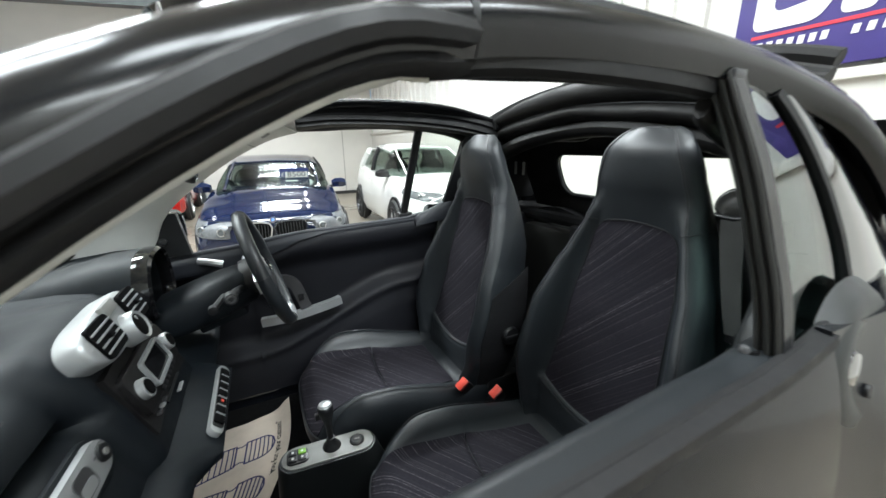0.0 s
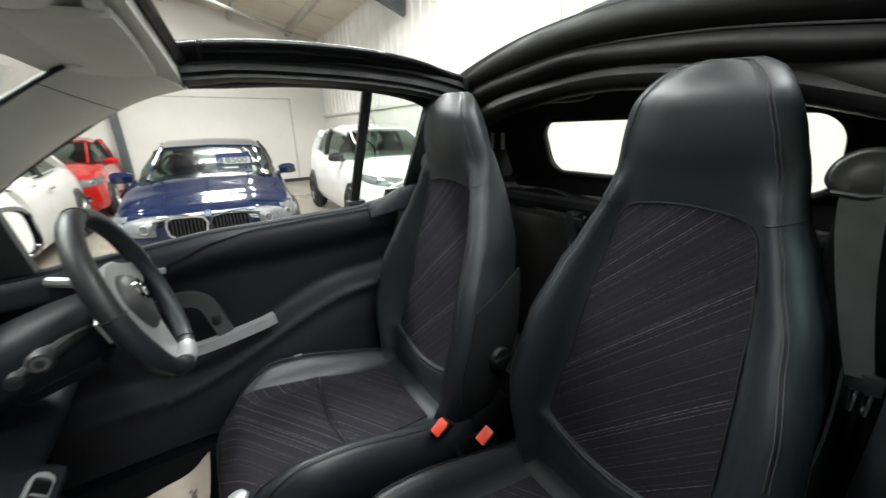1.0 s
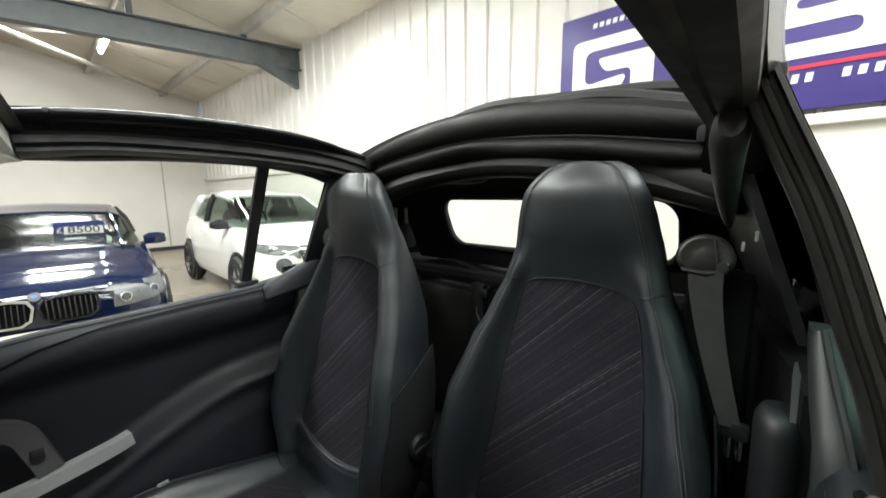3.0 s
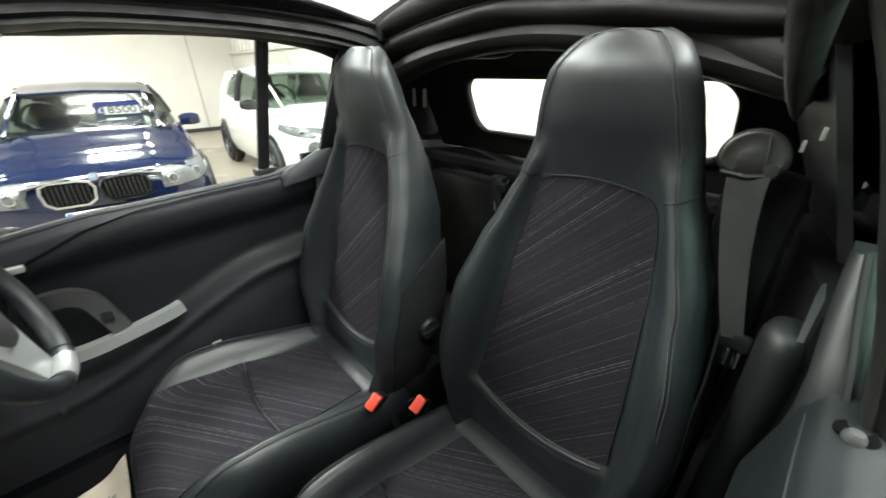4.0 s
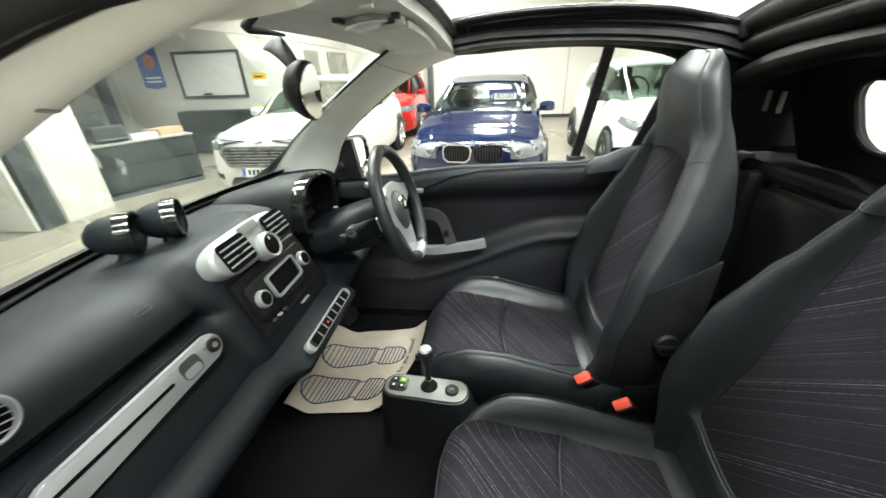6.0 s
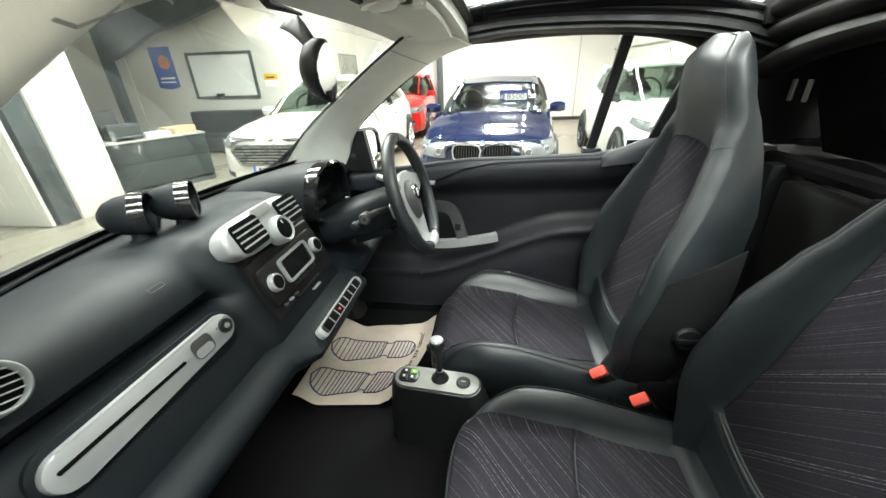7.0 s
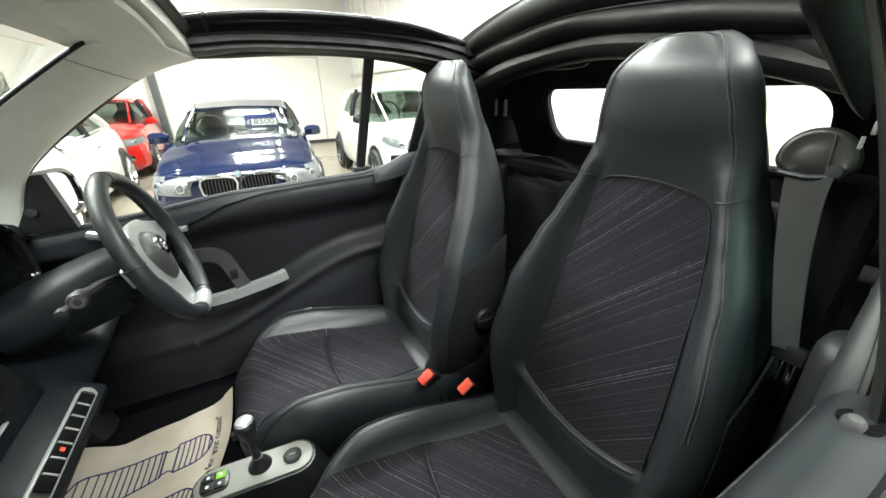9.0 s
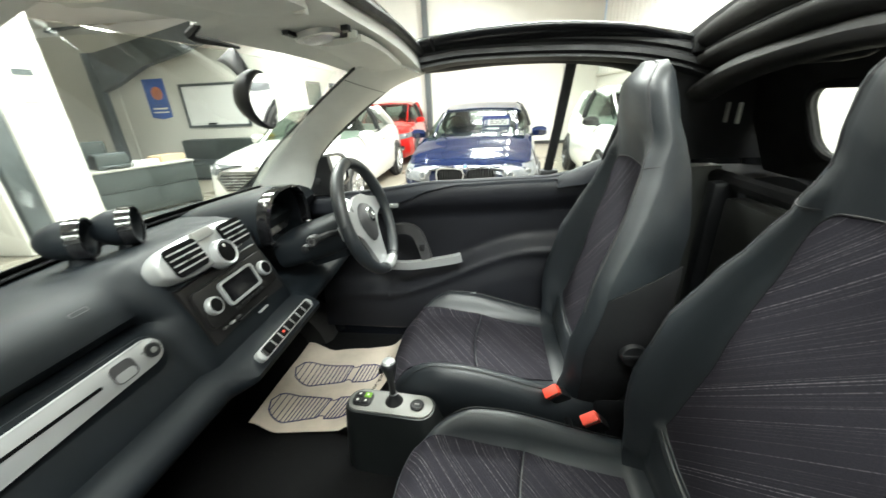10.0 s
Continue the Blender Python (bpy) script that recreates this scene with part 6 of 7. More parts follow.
bmr = bmesh.new()
lays = [[bmr.verts.new(on_back(x, z, o)) for x, z in rr_] for rr_, o in ((ring_out, 0.0), (ring_in, 0.0), (ring_in, -0.02), (ring_out, -0.02))]
k_ = len(ring_in)
for a in range(4):
    for i in range(k_):
        j = (i + 1) % k_
        bmr.faces.new((lays[a][i], lays[a][j], lays[(a + 1) % 4][j], lays[(a + 1) % 4][i]))
part("rear_curtain", bmr, CANVAS, fr, "black canvas around the rear window")
part("window_seal", tube([on_back(x, z, 0.004) for x, z in ring_in], 0.010, 8, up=(1, 0, 0.2), closed=True), RUBBER, fr)
bmw_ = bmesh.new()
bmw_.faces.new([bmw_.verts.new(on_back(x, z, -0.008)) for x, z in ring_in])
bmesh.ops.solidify(bmw_, geom=bmw_.faces[:], thickness=0.004)
rw = part("rear_window", bmw_, CLEAR, fr, "clear rounded rear window")
rw.visible_shadow = False
part("head_cloth", slab(lambda u, v: V(0.92 + 0.125 * v, YC + (2 * u - 1) * 0.54, arch_z(YC + (2 * u - 1) * 0.54) - 0.10 - 0.012 * math.sin(v * 3.1) - (0.02 - 0.05 * (2 * u - 1) ** 2) * v), 24, 6, (0, 0, 0.02)), CANVAS, fr)
for s in (-1, 1):
    part("latch_box", box((0.835, min(Y(s, 0.50), Y(s, 0.455)), 1.452), (0.875, max(Y(s, 0.50), Y(s, 0.455)), 1.495), 0.006), TRIM, fr)
    if s > 0:
        part("cap_roll", loft([[V(0.92 + 0.03 * t, 0.49 - 0.41 * t, 1.414 + 0.012 * math.sin(math.pi * t)) + V(a, 0, c * 0.95) for a, c in circle(0.028 * k, 12)] for t, k in ((0, 0.7), (0.1, 0.95), (0.3, 1.05), (0.6, 1), (0.85, 0.85), (0.95, 0.6), (1, 0.2))]), TRIM, fr, "padded black roof joint cover")
    else:
        part("canvas_droop", sweep(spline([(0.90, -0.10, 1.455), (0.90, -0.25, 1.440), (0.895, -0.35, 1.418), (0.885, -0.42, 1.395), (0.87, -0.475, 1.380)], 18), circle(0.018, 14, 0.030), scale=[0.5 + 0.55 * smooth01(0, 0.7, i / 18) for i in range(19)]), CANVAS, fr, "sagging fold of black canvas")
part("guide_rod", tube([V(0.985, YC - 0.02, 1.452), V(0.97, YC + 0.27, 1.440)], 0.005, 6), CHROME, fr)

# bits on the bulkhead between the seats
bk = thing("seat_back_brace", "black braces and boxes on the bulkhead behind the seats", "brace", (1.0, YC, 0.6))
for yy in (-0.02, 0.10, 0.46, -0.36):
    part("brace", box((0.96, YC + yy - 0.025, 0.62), (1.06, YC + yy + 0.025, 1.09), 0.012), TRIM, bk)
part("panel", box((0.985, YC - 0.30, 0.60), (1.06, YC - 0.06, 1.05), 0.02), BULK, bk)
part("panel", box((0.990, YC + 0.14, 0.60), (1.06, YC + 0.43, 1.05), 0.02), BELTCOVER, bk)
part("crossbar", tube([V(1.03, YC - 0.6, 1.085), V(1.0, YC, 1.10), V(1.03, YC + 0.6, 1.085)], 0.025, 8), CARPET, bk)
part("strap", tube(spline([(1.0, YC + 0.06, 1.10), (0.96, YC + 0.10, 1.0), (0.97, YC + 0.03, 0.88), (0.96, YC + 0.08, 0.74)], 14), 0.004, 6), STITCH, bk)
part("clip", box((0.95, YC + 0.055, 1.05), (0.965, YC + 0.085, 1.075), 0.003), TRIM, bk)

# two thin pale upright strips behind the driver's seat
for yy in (0.452, 0.508):
    part("pale_strip", box((0.968, yy - 0.006, 1.262), (0.976, yy + 0.006, 1.318), 0.002, m=Matrix.Translation((0, 0, 0))), CONSOLE, fr, "thin pale upright strip")

# ---- seats ----
def seat(label):
    """Local frame: x back, y right, z up from the car floor height; the middle of the backrest front is x = 0 near z = 0.5."""
    st = thing("bucket_seat", label, "seat", (0, 0, 0), "bucket seats")
    REC = [(0.14, -0.078), (0.30, -0.045), (0.55, 0.012), (0.75, 0.053), (0.83, 0.061), (0.88, 0.050), (0.95, 0.029), (1.02, 0.021), (1.085, 0.024)]
    widths = [(0.14, 0.195), (0.22, 0.228), (0.32, 0.253), (0.44, 0.263), (0.56, 0.252), (0.68, 0.223), (0.77, 0.188), (0.84, 0.160), (0.90, 0.148), (0.96, 0.136), (1.0, 0.125), (1.022, 0.116), (1.040, 0.105), (1.054, 0.093), (1.065, 0.079), (1.073, 0.061)]
    ridge = [(0.14, 0.135), (0.22, 0.178), (0.32, 0.210), (0.44, 0.222), (0.56, 0.212), (0.68, 0.184), (0.77, 0.152), (0.84, 0.128), (0.90, 0.112), (0.96, 0.100), (1.0, 0.088), (1.025, 0.080), (1.045, 0.068), (1.058, 0.058), (1.067, 0.047), (1.073, 0.036)]
    bol = [(0.14, 0.03), (0.26, 0.062), (0.42, 0.088), (0.56, 0.082), (0.68, 0.060), (0.77, 0.038), (0.84, 0.022), (0.90, 0.010), (1.1, 0.004)]
    turn = [(0.14, 0.05), (0.4, 0.036), (0.6, 0.038), (0.8, 0.048), (0.95, 0.040), (1.05, 0.030), (1.076, 0.016)]
    thk = [(0.14, 0.13), (0.4, 0.135), (0.7, 0.12), (0.85, 0.10), (1.0, 0.092), (1.045, 0.086), (1.063, 0.078), (1.073, 0.066)]
    lining = [(0.26, 0.165), (0.33, 0.168), (0.40, 0.162), (0.54, 0.151), (0.65, 0.142), (0.765, 0.126), (0.81, 0.116), (0.86, 0.104), (0.95, 0.085), (1.076, 0.02)]

    def front(y, z):
        """Depth of the front skin: flat middle, steep inner bolster, soft ridge, rounded outer edge."""
        w, r, h = curve1(widths, z), curve1(ridge, z), curve1(lining, z)
        a, b = abs(y), curve1(bol, z)
        x = curve1(REC, z)
        head = smooth01(0.83, 0.93, z)
        lo = h * (1 - 0.35 * head)
        x -= b * smooth01(lo, r, a) * (1 - head)
        if a > r:
            q = min(1.0, (a - r) / (w - r))
            x += curve1(turn, z) * (1 - math.sqrt(max(0.0, 1 - q * q * 0.98)))
        x += 0.016 * head * min(1.0, a / r) ** 2.2
        x += 0.034 * smooth01(0.985, 1.085, z) ** 2.2
        mid = 1 - smooth01(h * 0.96, h * 1.15, a)
        sill = 0.299 + 0.038 * min(1.0, a / 0.165) ** 2
        x -= 0.020 * mid * smooth01(sill + 0.006, sill - 0.014, z) * smooth01(0.17, 0.25, z)
        return x

    def ring(z):
        w, r, t = curve1(widths, z), curve1(ridge, z), curve1(thk, z)
        cols = [r * i / 15 for i in range(16)] + [r + (w - r) * math.sin(math.pi / 2 * i / 8) for i in range(1, 9)]
        f = [V(front(a, z), -a, z) for a in reversed(cols)] + [V(front(a, z), a, z) for a in cols[1:]]
        rec = curve1(REC, z)
        back_ = [V(rec + t * (1 - 0.22 * abs(q) ** 4), w * (1.0 - 0.06 * abs(q)) * q, z) for q in [1 - 2 * i / 14 for i in range(15)]]
        return f + back_
    zs = [0.14, 0.17, 0.20, 0.23, 0.25, 0.265, 0.275, 0.284, 0.292, 0.300, 0.308, 0.316, 0.325, 0.335, 0.35, 0.38, 0.42, 0.46, 0.5, 0.54, 0.58, 0.62, 0.66, 0.70, 0.74, 0.77, 0.80, 0.825, 0.85, 0.875, 0.9, 0.925, 0.95, 0.975, 1.0, 1.02, 1.036, 1.048, 1.056, 1.063, 1.069, 1.073]
    bo = part("backrest", loft([ring(z) for z in zs]), LEATHER, st, "black leather backrest with fixed headrest", sharp=75)

    # cloth insert: flat, tapering up to rounded shoulders, its lower edge sagging in the middle
    TOPZ, CR = 0.846, 0.040

    def half(z):
        h = curve1(lining, min(z, 0.81)) - 0.001
        if z > TOPZ - CR:
            h = curve1(lining, 0.806) - 0.001 - CR + math.sqrt(max(0.0, CR * CR - (z - TOPZ + CR) ** 2)) - 0.25 * (z - TOPZ + CR)
        return h

    def ins(u, v, off=0.0030):
        q = 2 * u - 1
        low = 0.299 + 0.038 * q * q
        z = low + (TOPZ - low) * (1 - (1 - v) ** 1.7)
        y = half(z) * q
        return V(front(y, z) - off, y, z - 0.006 * q * q * v)
    part("backrest_cloth", slab(ins, 22, 32, (0.012, 0, 0)), CLOTH_BACK, bo, "charcoal cloth insert with thin pale slanting lines", sharp=75)
    edge = [ins(0, i / 24, 0.0026) for i in range(25)] + [ins(i / 12, 1, 0.0026) for i in range(1, 13)] + [ins(1, 1 - i / 24, 0.0026) for i in range(1, 25)]
    part("piping", tube(edge, 0.0016, 6, up=(1, 0, 0)), TRIM, bo)
    lip = [ins(0.02 + 0.96 * i / 18, 0, 0.010) - V(0, 0, 0.007) for i in range(19)]
    part("lower_roll", tube(lip, 0.0065, 8, up=(1, 0, 0), scale=[0.4 + 0.6 * smooth01(0, 0.12, min(i, 18 - i) / 18) for i in range(19)]), LEATHER, bo, "padded leather edge")
    for sgn in (-1, 1):
        def on(z, k, off, sgn=sgn):
            a = curve1(ridge, z) * (1 - k) + curve1(widths, z) * k
            return V(front(a, z) - off, sgn * a, z)
        for k in (0.20, 0.34):
            part("stitch_line", tube([on(0.50 + 0.555 * i / 40, k, 0.0002) for i in range(41)], 0.0009, 5, up=(1, 0, 0)), STITCH, bo)
        part("edge_seam", tube([on(0.50 + 0.555 * i / 40, 0.27, 0.0) for i in range(41)], 0.0013, 5, up=(1, 0, 0)), TRIM, bo)
        part("shoulder_seam", tube([V(front(a, z) - 0.0004, sgn * a, z) for a, z in [(0.112 + 0.046 * i / 10, 0.834 + 0.012 * (i / 10) ** 2) for i in range(11)]], 0.0016, 5), TRIM, bo)
        # lower flank below the leather, ending in a point at the front edge
        def side(u, v, sgn=sgn):
            z = 0.16 + (0.385 + 0.085 * v) * u
            w = curve1(widths, z)
            x0, x1 = front(w, z) + 0.003, curve1(REC, z) + 0.78 * curve1(thk, z)
            return V(x0 + (x1 - x0) * v, sgn * (w + 0.0022), z)
        part("flank", slab(side, 14, 6, (0, -sgn * 0.004, 0)), FLANK, bo, "matt black flank")
    rise_z = [0.99, 1.01, 1.03, 1.045, 1.056, 1.064, 1.070]
    crest = lambda z, sg: V(front(curve1(ridge, z) * 0.73 + curve1(widths, z) * 0.27, z) - 0.0002, sg * (curve1(ridge, z) * 0.73 + curve1(widths, z) * 0.27), z)
    crown = [crest(z, -1) for z in rise_z] + [V(front(0.0, 1.073) + 0.004, 0.0, 1.0742)] + [crest(z, 1) for z in reversed(rise_z)]
    part("crown_seam", tube(spline(crown, 20), 0.0013, 5, up=(1, 0, 0)), TRIM, bo)

    # cushion
    def ctop(x, y):
        q = min(1.0, abs(y) / 0.235)
        rise = (0.072 - 0.040 * smooth01(-0.42, -0.05, x)) * smooth01(-0.72, -0.50, x)
        z = 0.232 - 0.045 * smooth01(-0.5, 0.0, x) + rise * smooth01(0.62, 0.84, q) - 0.050 * smooth01(0.86, 1.0, q) ** 2
        z -= 0.008 * math.exp(-((x + 0.350 + 0.022 * (1 - (y / 0.15) ** 2)) / 0.011) ** 2) * (1 - smooth01(0.58, 0.70, q))
        z += 0.012 * smooth01(-0.125, -0.09, x) * (1 - smooth01(0.60, 0.75, q))
        return z - 0.055 * smooth01(-0.58, -0.70, x) ** 2

    def cw(x):
        return 0.232 + 0.015 * smooth01(-0.66, -0.45, x) - 0.03 * smooth01(-0.1, 0.05, x)

    def bow(x, n_):
        """Rounded front corners in plan."""
        return max(x, -0.30 + (x + 0.30) * 0.88) + 0.060 * abs(n_) ** 4 * smooth01(-0.40, -0.69, x)

    def cring(x, low=0.0):
        w, n = cw(x), 30
        t = []
        for i in range(n + 1):
            q = 2 * i / n - 1
            t.append(V(bow(x, q), w * q, ctop(x, 0.235 * q) - low))
        return t + [V(bow(x, 1), w * 0.99, 0.10), V(bow(x, 0.9), w * 0.8, 0.06), V(bow(x, 0.9), -w * 0.8, 0.06), V(bow(x, 1), -w * 0.99, 0.10)]
    xs = [-0.672, -0.655, -0.63, -0.60, -0.57, -0.535, -0.5, -0.46, -0.42, -0.395, -0.38, -0.37, -0.36, -0.35, -0.34, -0.33, -0.31, -0.27, -0.22, -0.17, -0.13, -0.12, -0.11, -0.10, -0.085, -0.05, 0.0, 0.06]
    cu = part("cushion", loft([cring(-0.690, 0.034), cring(-0.690, 0.014), cring(-0.684, 0.003)] + [cring(x) for x in xs]), LEATHER, st, "black leather seat cushion", sharp=70)
    for k, (x0, x1) in enumerate(((-0.684, -0.352), (-0.348, -0.122))):
        def cl(u, v, x0=x0, x1=x1, k=k):
            y = (0.160 - 0.020 * v * k + 0.024 * (1 - v) ** 2 * (1 - k)) * (2 * u - 1)
            bend = -0.022 * (1 - (2 * u - 1) ** 2)
            x = x0 + (x1 - x0) * v + (bend * v if k == 0 else bend * (1 - v))
            return V(bow(x, y / cw(x)), y, ctop(x, y) + 0.003)
        part("cushion_cloth", slab(cl, 20, 26, (0, 0, -0.012)), CLOTH_SEAT, cu, "charcoal cloth panel with thin pale lines", sharp=70)
    part("front_piping", tube([V(bow(-0.687, q), q * cw(-0.687), ctop(-0.687, 0.235 * q) - 0.004) for q in [-0.98 + 1.96 * i / 24 for i in range(25)]], 0.0028, 6, up=(1, 0, 0)), LEATHER, cu)
    for sgn in (-1, 1):
        rim_ = [V(bow(x, sgn * 0.9), sgn * 0.9 * cw(x), ctop(x, 0.235 * 0.9) + 0.0006) for x in [-0.66 + 0.60 * i / 24 for i in range(25)]]
        part("side_seam", tube(rim_, 0.0014, 5), TRIM, cu)
        part("base_trim", box((-0.50, sgn * 0.225 - 0.012, 0.02), (0.06, sgn * 0.225 + 0.012, 0.15), 0.01), TRIM, st, "black plastic side trim")
        part("rail", box((-0.46, sgn * 0.19 - 0.02, -0.0), (0.10, sgn * 0.19 + 0.02, 0.04), 0.004), TRIM, st)
    part("seat_box", box((-0.44, -0.17, 0.0), (0.04, 0.17, 0.10), 0.02), TRIM, st)
    part("hinge_cover", box((-0.03, -0.235, 0.10), (0.12, 0.235, 0.22), 0.03), TRIM, st)
    return st


passenger = seat("black leather and striped cloth seat, set back beside the driver's")
driver = copy_thing(passenger, pose(0.592, 0.322, 0.352))
tagged(driver, "black leather and striped cloth seat behind the steering wheel")
passenger.matrix_basis = pose(0.699, -0.262, 0.352)
kb = thing("recliner_knob", "round black recliner knob on the side of the seat", "knob", (0.62, 0.06, 0.72))
part("disc", lathe([(0, 0), (0.032, 0), (0.034, 0.01), (0.028, 0.022), (0, 0.024)], facing((0.628, 0.068, 0.752), (0, -1, 0.05)), 22), TRIM, kb)
part("grip", box((0.60, 0.040, 0.745), (0.656, 0.046, 0.759), 0.002), TRIM, kb)
part("clip", box((0.655, 0.060, 0.795), (0.667, 0.066, 0.810), 0.001), SILVER, kb)


def buckle(at, lean, y_foot):
    b = thing("belt_buckle", "black seat belt buckle with a red button", "buckle", (at[0], at[1], 0.40), "belt buckles")
    m = Matrix.Translation(at) @ pose(0, 0, 0, *lean)
    part("body", box((-0.022, -0.014, -0.085), (0.022, 0.014, -0.012), 0.006, m=m), TRIM, b)
    part("button", box((-0.021, -0.013, -0.012), (0.021, 0.013, 0.012), 0.004, m=m), REDBTN, b, "red release button")
    part("slot", box((-0.015, -0.0145, 0.006), (0.015, -0.0125, 0.010), m=m), TRIM, b)
    part("stalk", tube([m @ V(0, 0, -0.07), V(at[0] + 0.06, y_foot, 0.47), V(at[0] + 0.08, y_foot, 0.40)], 0.012, 8, up=(0, 1, 0)), TRIM, b)


buckle((0.445, 0.070, 0.610), (28, -38, 0), 0.07)
buckle((0.525, -0.012, 0.606), (24, -34, 0), -0.01)

# seat belt on the near side
sb = thing("seat_belt", "black seat belt hanging from its guide beside the seat", "seat belt", (0.76, -0.50, 0.95))
g = facing((0.787, -0.464, 1.258), (-0.97, -0.12, 0.16)) @ Matrix.Scale(0.90, 4)
cover = [(0.046 * math.cos(t), 0.046 * math.sin(t) if math.sin(t) > 0 else 0.030 * math.sin(t)) for t in [2 * math.pi * i / 32 for i in range(32)]]
gd = part("guide_cover", loft([[g @ V(x * k, z * k, h) for x, z in cover] for k, h in ((0.95, -0.045), (1.0, -0.012), (1.0, 0.002), (0.95, 0.008), (0.80, 0.011), (0.74, 0.009), (0.4, 0.013), (0.1, 0.014))]), BELTCOVER, sb, "rounded black belt guide", sharp=60)
part("guide_rib", tube([g @ V(0.012, 0.036, 0.0105), g @ V(0.016, 0.012, 0.0128), g @ V(0.018, -0.012, 0.0125)], 0.0016, 6), TRIM, gd)
part("guide_pin", box((0.022, -0.020, 0.010), (0.032, -0.013, 0.015), 0.001, m=g), CHROME, gd)
part("guide_slot", tube([g @ V(-0.034, -0.022, 0.010), g @ V(0.0, -0.026, 0.013), g @ V(0.034, -0.020, 0.010)], 0.0042, 8), TRIM, gd)
part("guide_screw", lathe([(0, 0.0), (0.010, 0.0), (0.009, 0.006), (0, 0.007)], g @ pose(0.026, -0.014, 0.010), 14), TRIM, gd)
part("webbing", slab(lambda u, v: V(0.772 - 0.036 * v + 0.006 * math.sin(3 * v) + 0.010 * u * v, -0.444 - 0.048 * u * (1 - 0.45 * v) - 0.064 * v ** 1.4, 1.240 - 0.235 * v), 4, 16, (0.0025, 0, 0)), WEBBING, sb, "dark grey belt webbing")
part("tongue", box((0.743, -0.545, 0.985), (0.756, -0.508, 1.012), 0.004), TRIM, sb)
for yy in (-0.534, -0.520):
    part("tongue_prong", box((0.746, yy - 0.0045, 0.950), (0.750, yy + 0.0045, 0.985), 0.001), CHROME, sb)
# tower takes carpet black to stand for the shaded gap behind the belt
part("tower", box((0.815, -0.535, 0.40), (0.89, -0.435, 1.235), 0.03), CARPET, sb, "belt tower, blacked for the dark gap behind the belt")
sb2 = thing("seat_belt", "black seat belt running down beside the driver's seat", "seat belt", (0.72, 0.56, 0.95))
part("guide_cover", loft([[facing((0.735, 0.545, 1.222), (-0.92, -0.30, 0.1)) @ V(0.045 * k * math.cos(t), 0.045 * k * math.sin(t), h) for t in [2 * math.pi * i / 20 for i in range(20)]] for k, h in ((0.9, -0.05), (1.0, 0.0), (0.85, 0.02), (0.4, 0.026))]), TRIM, sb2)
part("webbing", slab(lambda u, v: V(0.715 + 0.02 * v, 0.53 + 0.04 * u, 1.21 - 0.5 * v), 3, 8, (0.0025, 0, 0)), WEBBING, sb2)
part("tower", box((0.77, 0.49, 0.40), (0.86, 0.60, 1.21), 0.03), TRIM, sb2)

# ---- dashboard ----
da = thing("dashboard", "dark grey dashboard with silver vents and trims", "dashboard", (-0.5, YC, 0.70))


def dash_section(y):
    k = (y - YC) / 0.62
    c = 0.06 * abs(k) ** 3              # the ends sweep forward
    d = smooth01(0.16, 0.24, y) * 1.0   # driver's side falls back below the instruments
    vp = smooth01(0.20, 0.12, abs(y + 0.03))
    st = smooth01(0.185, 0.150, abs(y + 0.018))
    pts = [(-0.735 + 0.5 * c, 1.035), (-0.70 + 0.3 * c, 1.055), (-0.60, 1.068), (-0.52, 1.074 + 0.008 * vp), (-0.455 - c * 0.3, 1.070 + 0.022 * vp), (-0.418 - c * 0.4, 1.056 + 0.036 * vp), (-0.397 - c * 0.4 + 0.03 * st, 1.035 + 0.01 * st), (-0.388 - 0.02 * d - c * 0.4 + 0.034 * st, 1.010), (-0.400 - 0.02 * d - c * 0.4 + 0.056 * st, 0.994), (-0.416 - 0.02 * d - c * 0.4 + 0.078 * st, 0.982), (-0.384 - 0.04 * d - c * 0.4 + 0.048 * st, 0.978), (-0.366 - 0.06 * d - c * 0.4 + 0.036 * st, 0.966), (-0.352 - 0.08 * d - c * 0.4 + 0.030 * st, 0.945), (-0.330 - 0.10 * d - c * 0.4 + 0.025 * st, 0.905), (-0.314 - 0.10 * d - c * 0.4 + 0.022 * st, 0.876), (-0.310 - 0.06 * d - c * 0.4 + 0.020 * st, 0.862), (-0.284 - 0.03 * d - c * 0.4 + 0.02 * st, 0.860), (-0.264 - c * 0.4 + 0.034 * st, 0.853), (-0.249 - c * 0.4 + 0.042 * st, 0.840), (-0.248 - c * 0.4 + 0.038 * st, 0.825), (-0.258 - c * 0.4 + 0.02 * st, 0.806), (-0.33, 0.775), (-0.46, 0.70), (-0.60, 0.62), (-0.72, 0.62)]
    return [V(x, y, z) for x, z in pts]


ys_d = sorted(set([YC - 0.625 + 1.25 * i / 36 for i in range(37)] + [-0.203, -0.19, -0.168, -0.155, 0.132, 0.145, 0.16, 0.18, 0.24]))
part("dash_body", loft([dash_section(y) for y in ys_d]), DASH, da, "dark grained dashboard skin", sharp=50)
part("centre_panel", slab(lambda u, v: V(-0.349 + 0.052 * v - 0.006 * math.sin(math.pi * u), -0.150 + 0.268 * u, 1.025 - 0.125 * v), 10, 8, (-0.02, 0, 0)), STACK, da, "dark brown-black centre panel")

# centre vents
PM = facing((-0.352, -0.036, 1.080), (0.90, 0.03, 0.42))
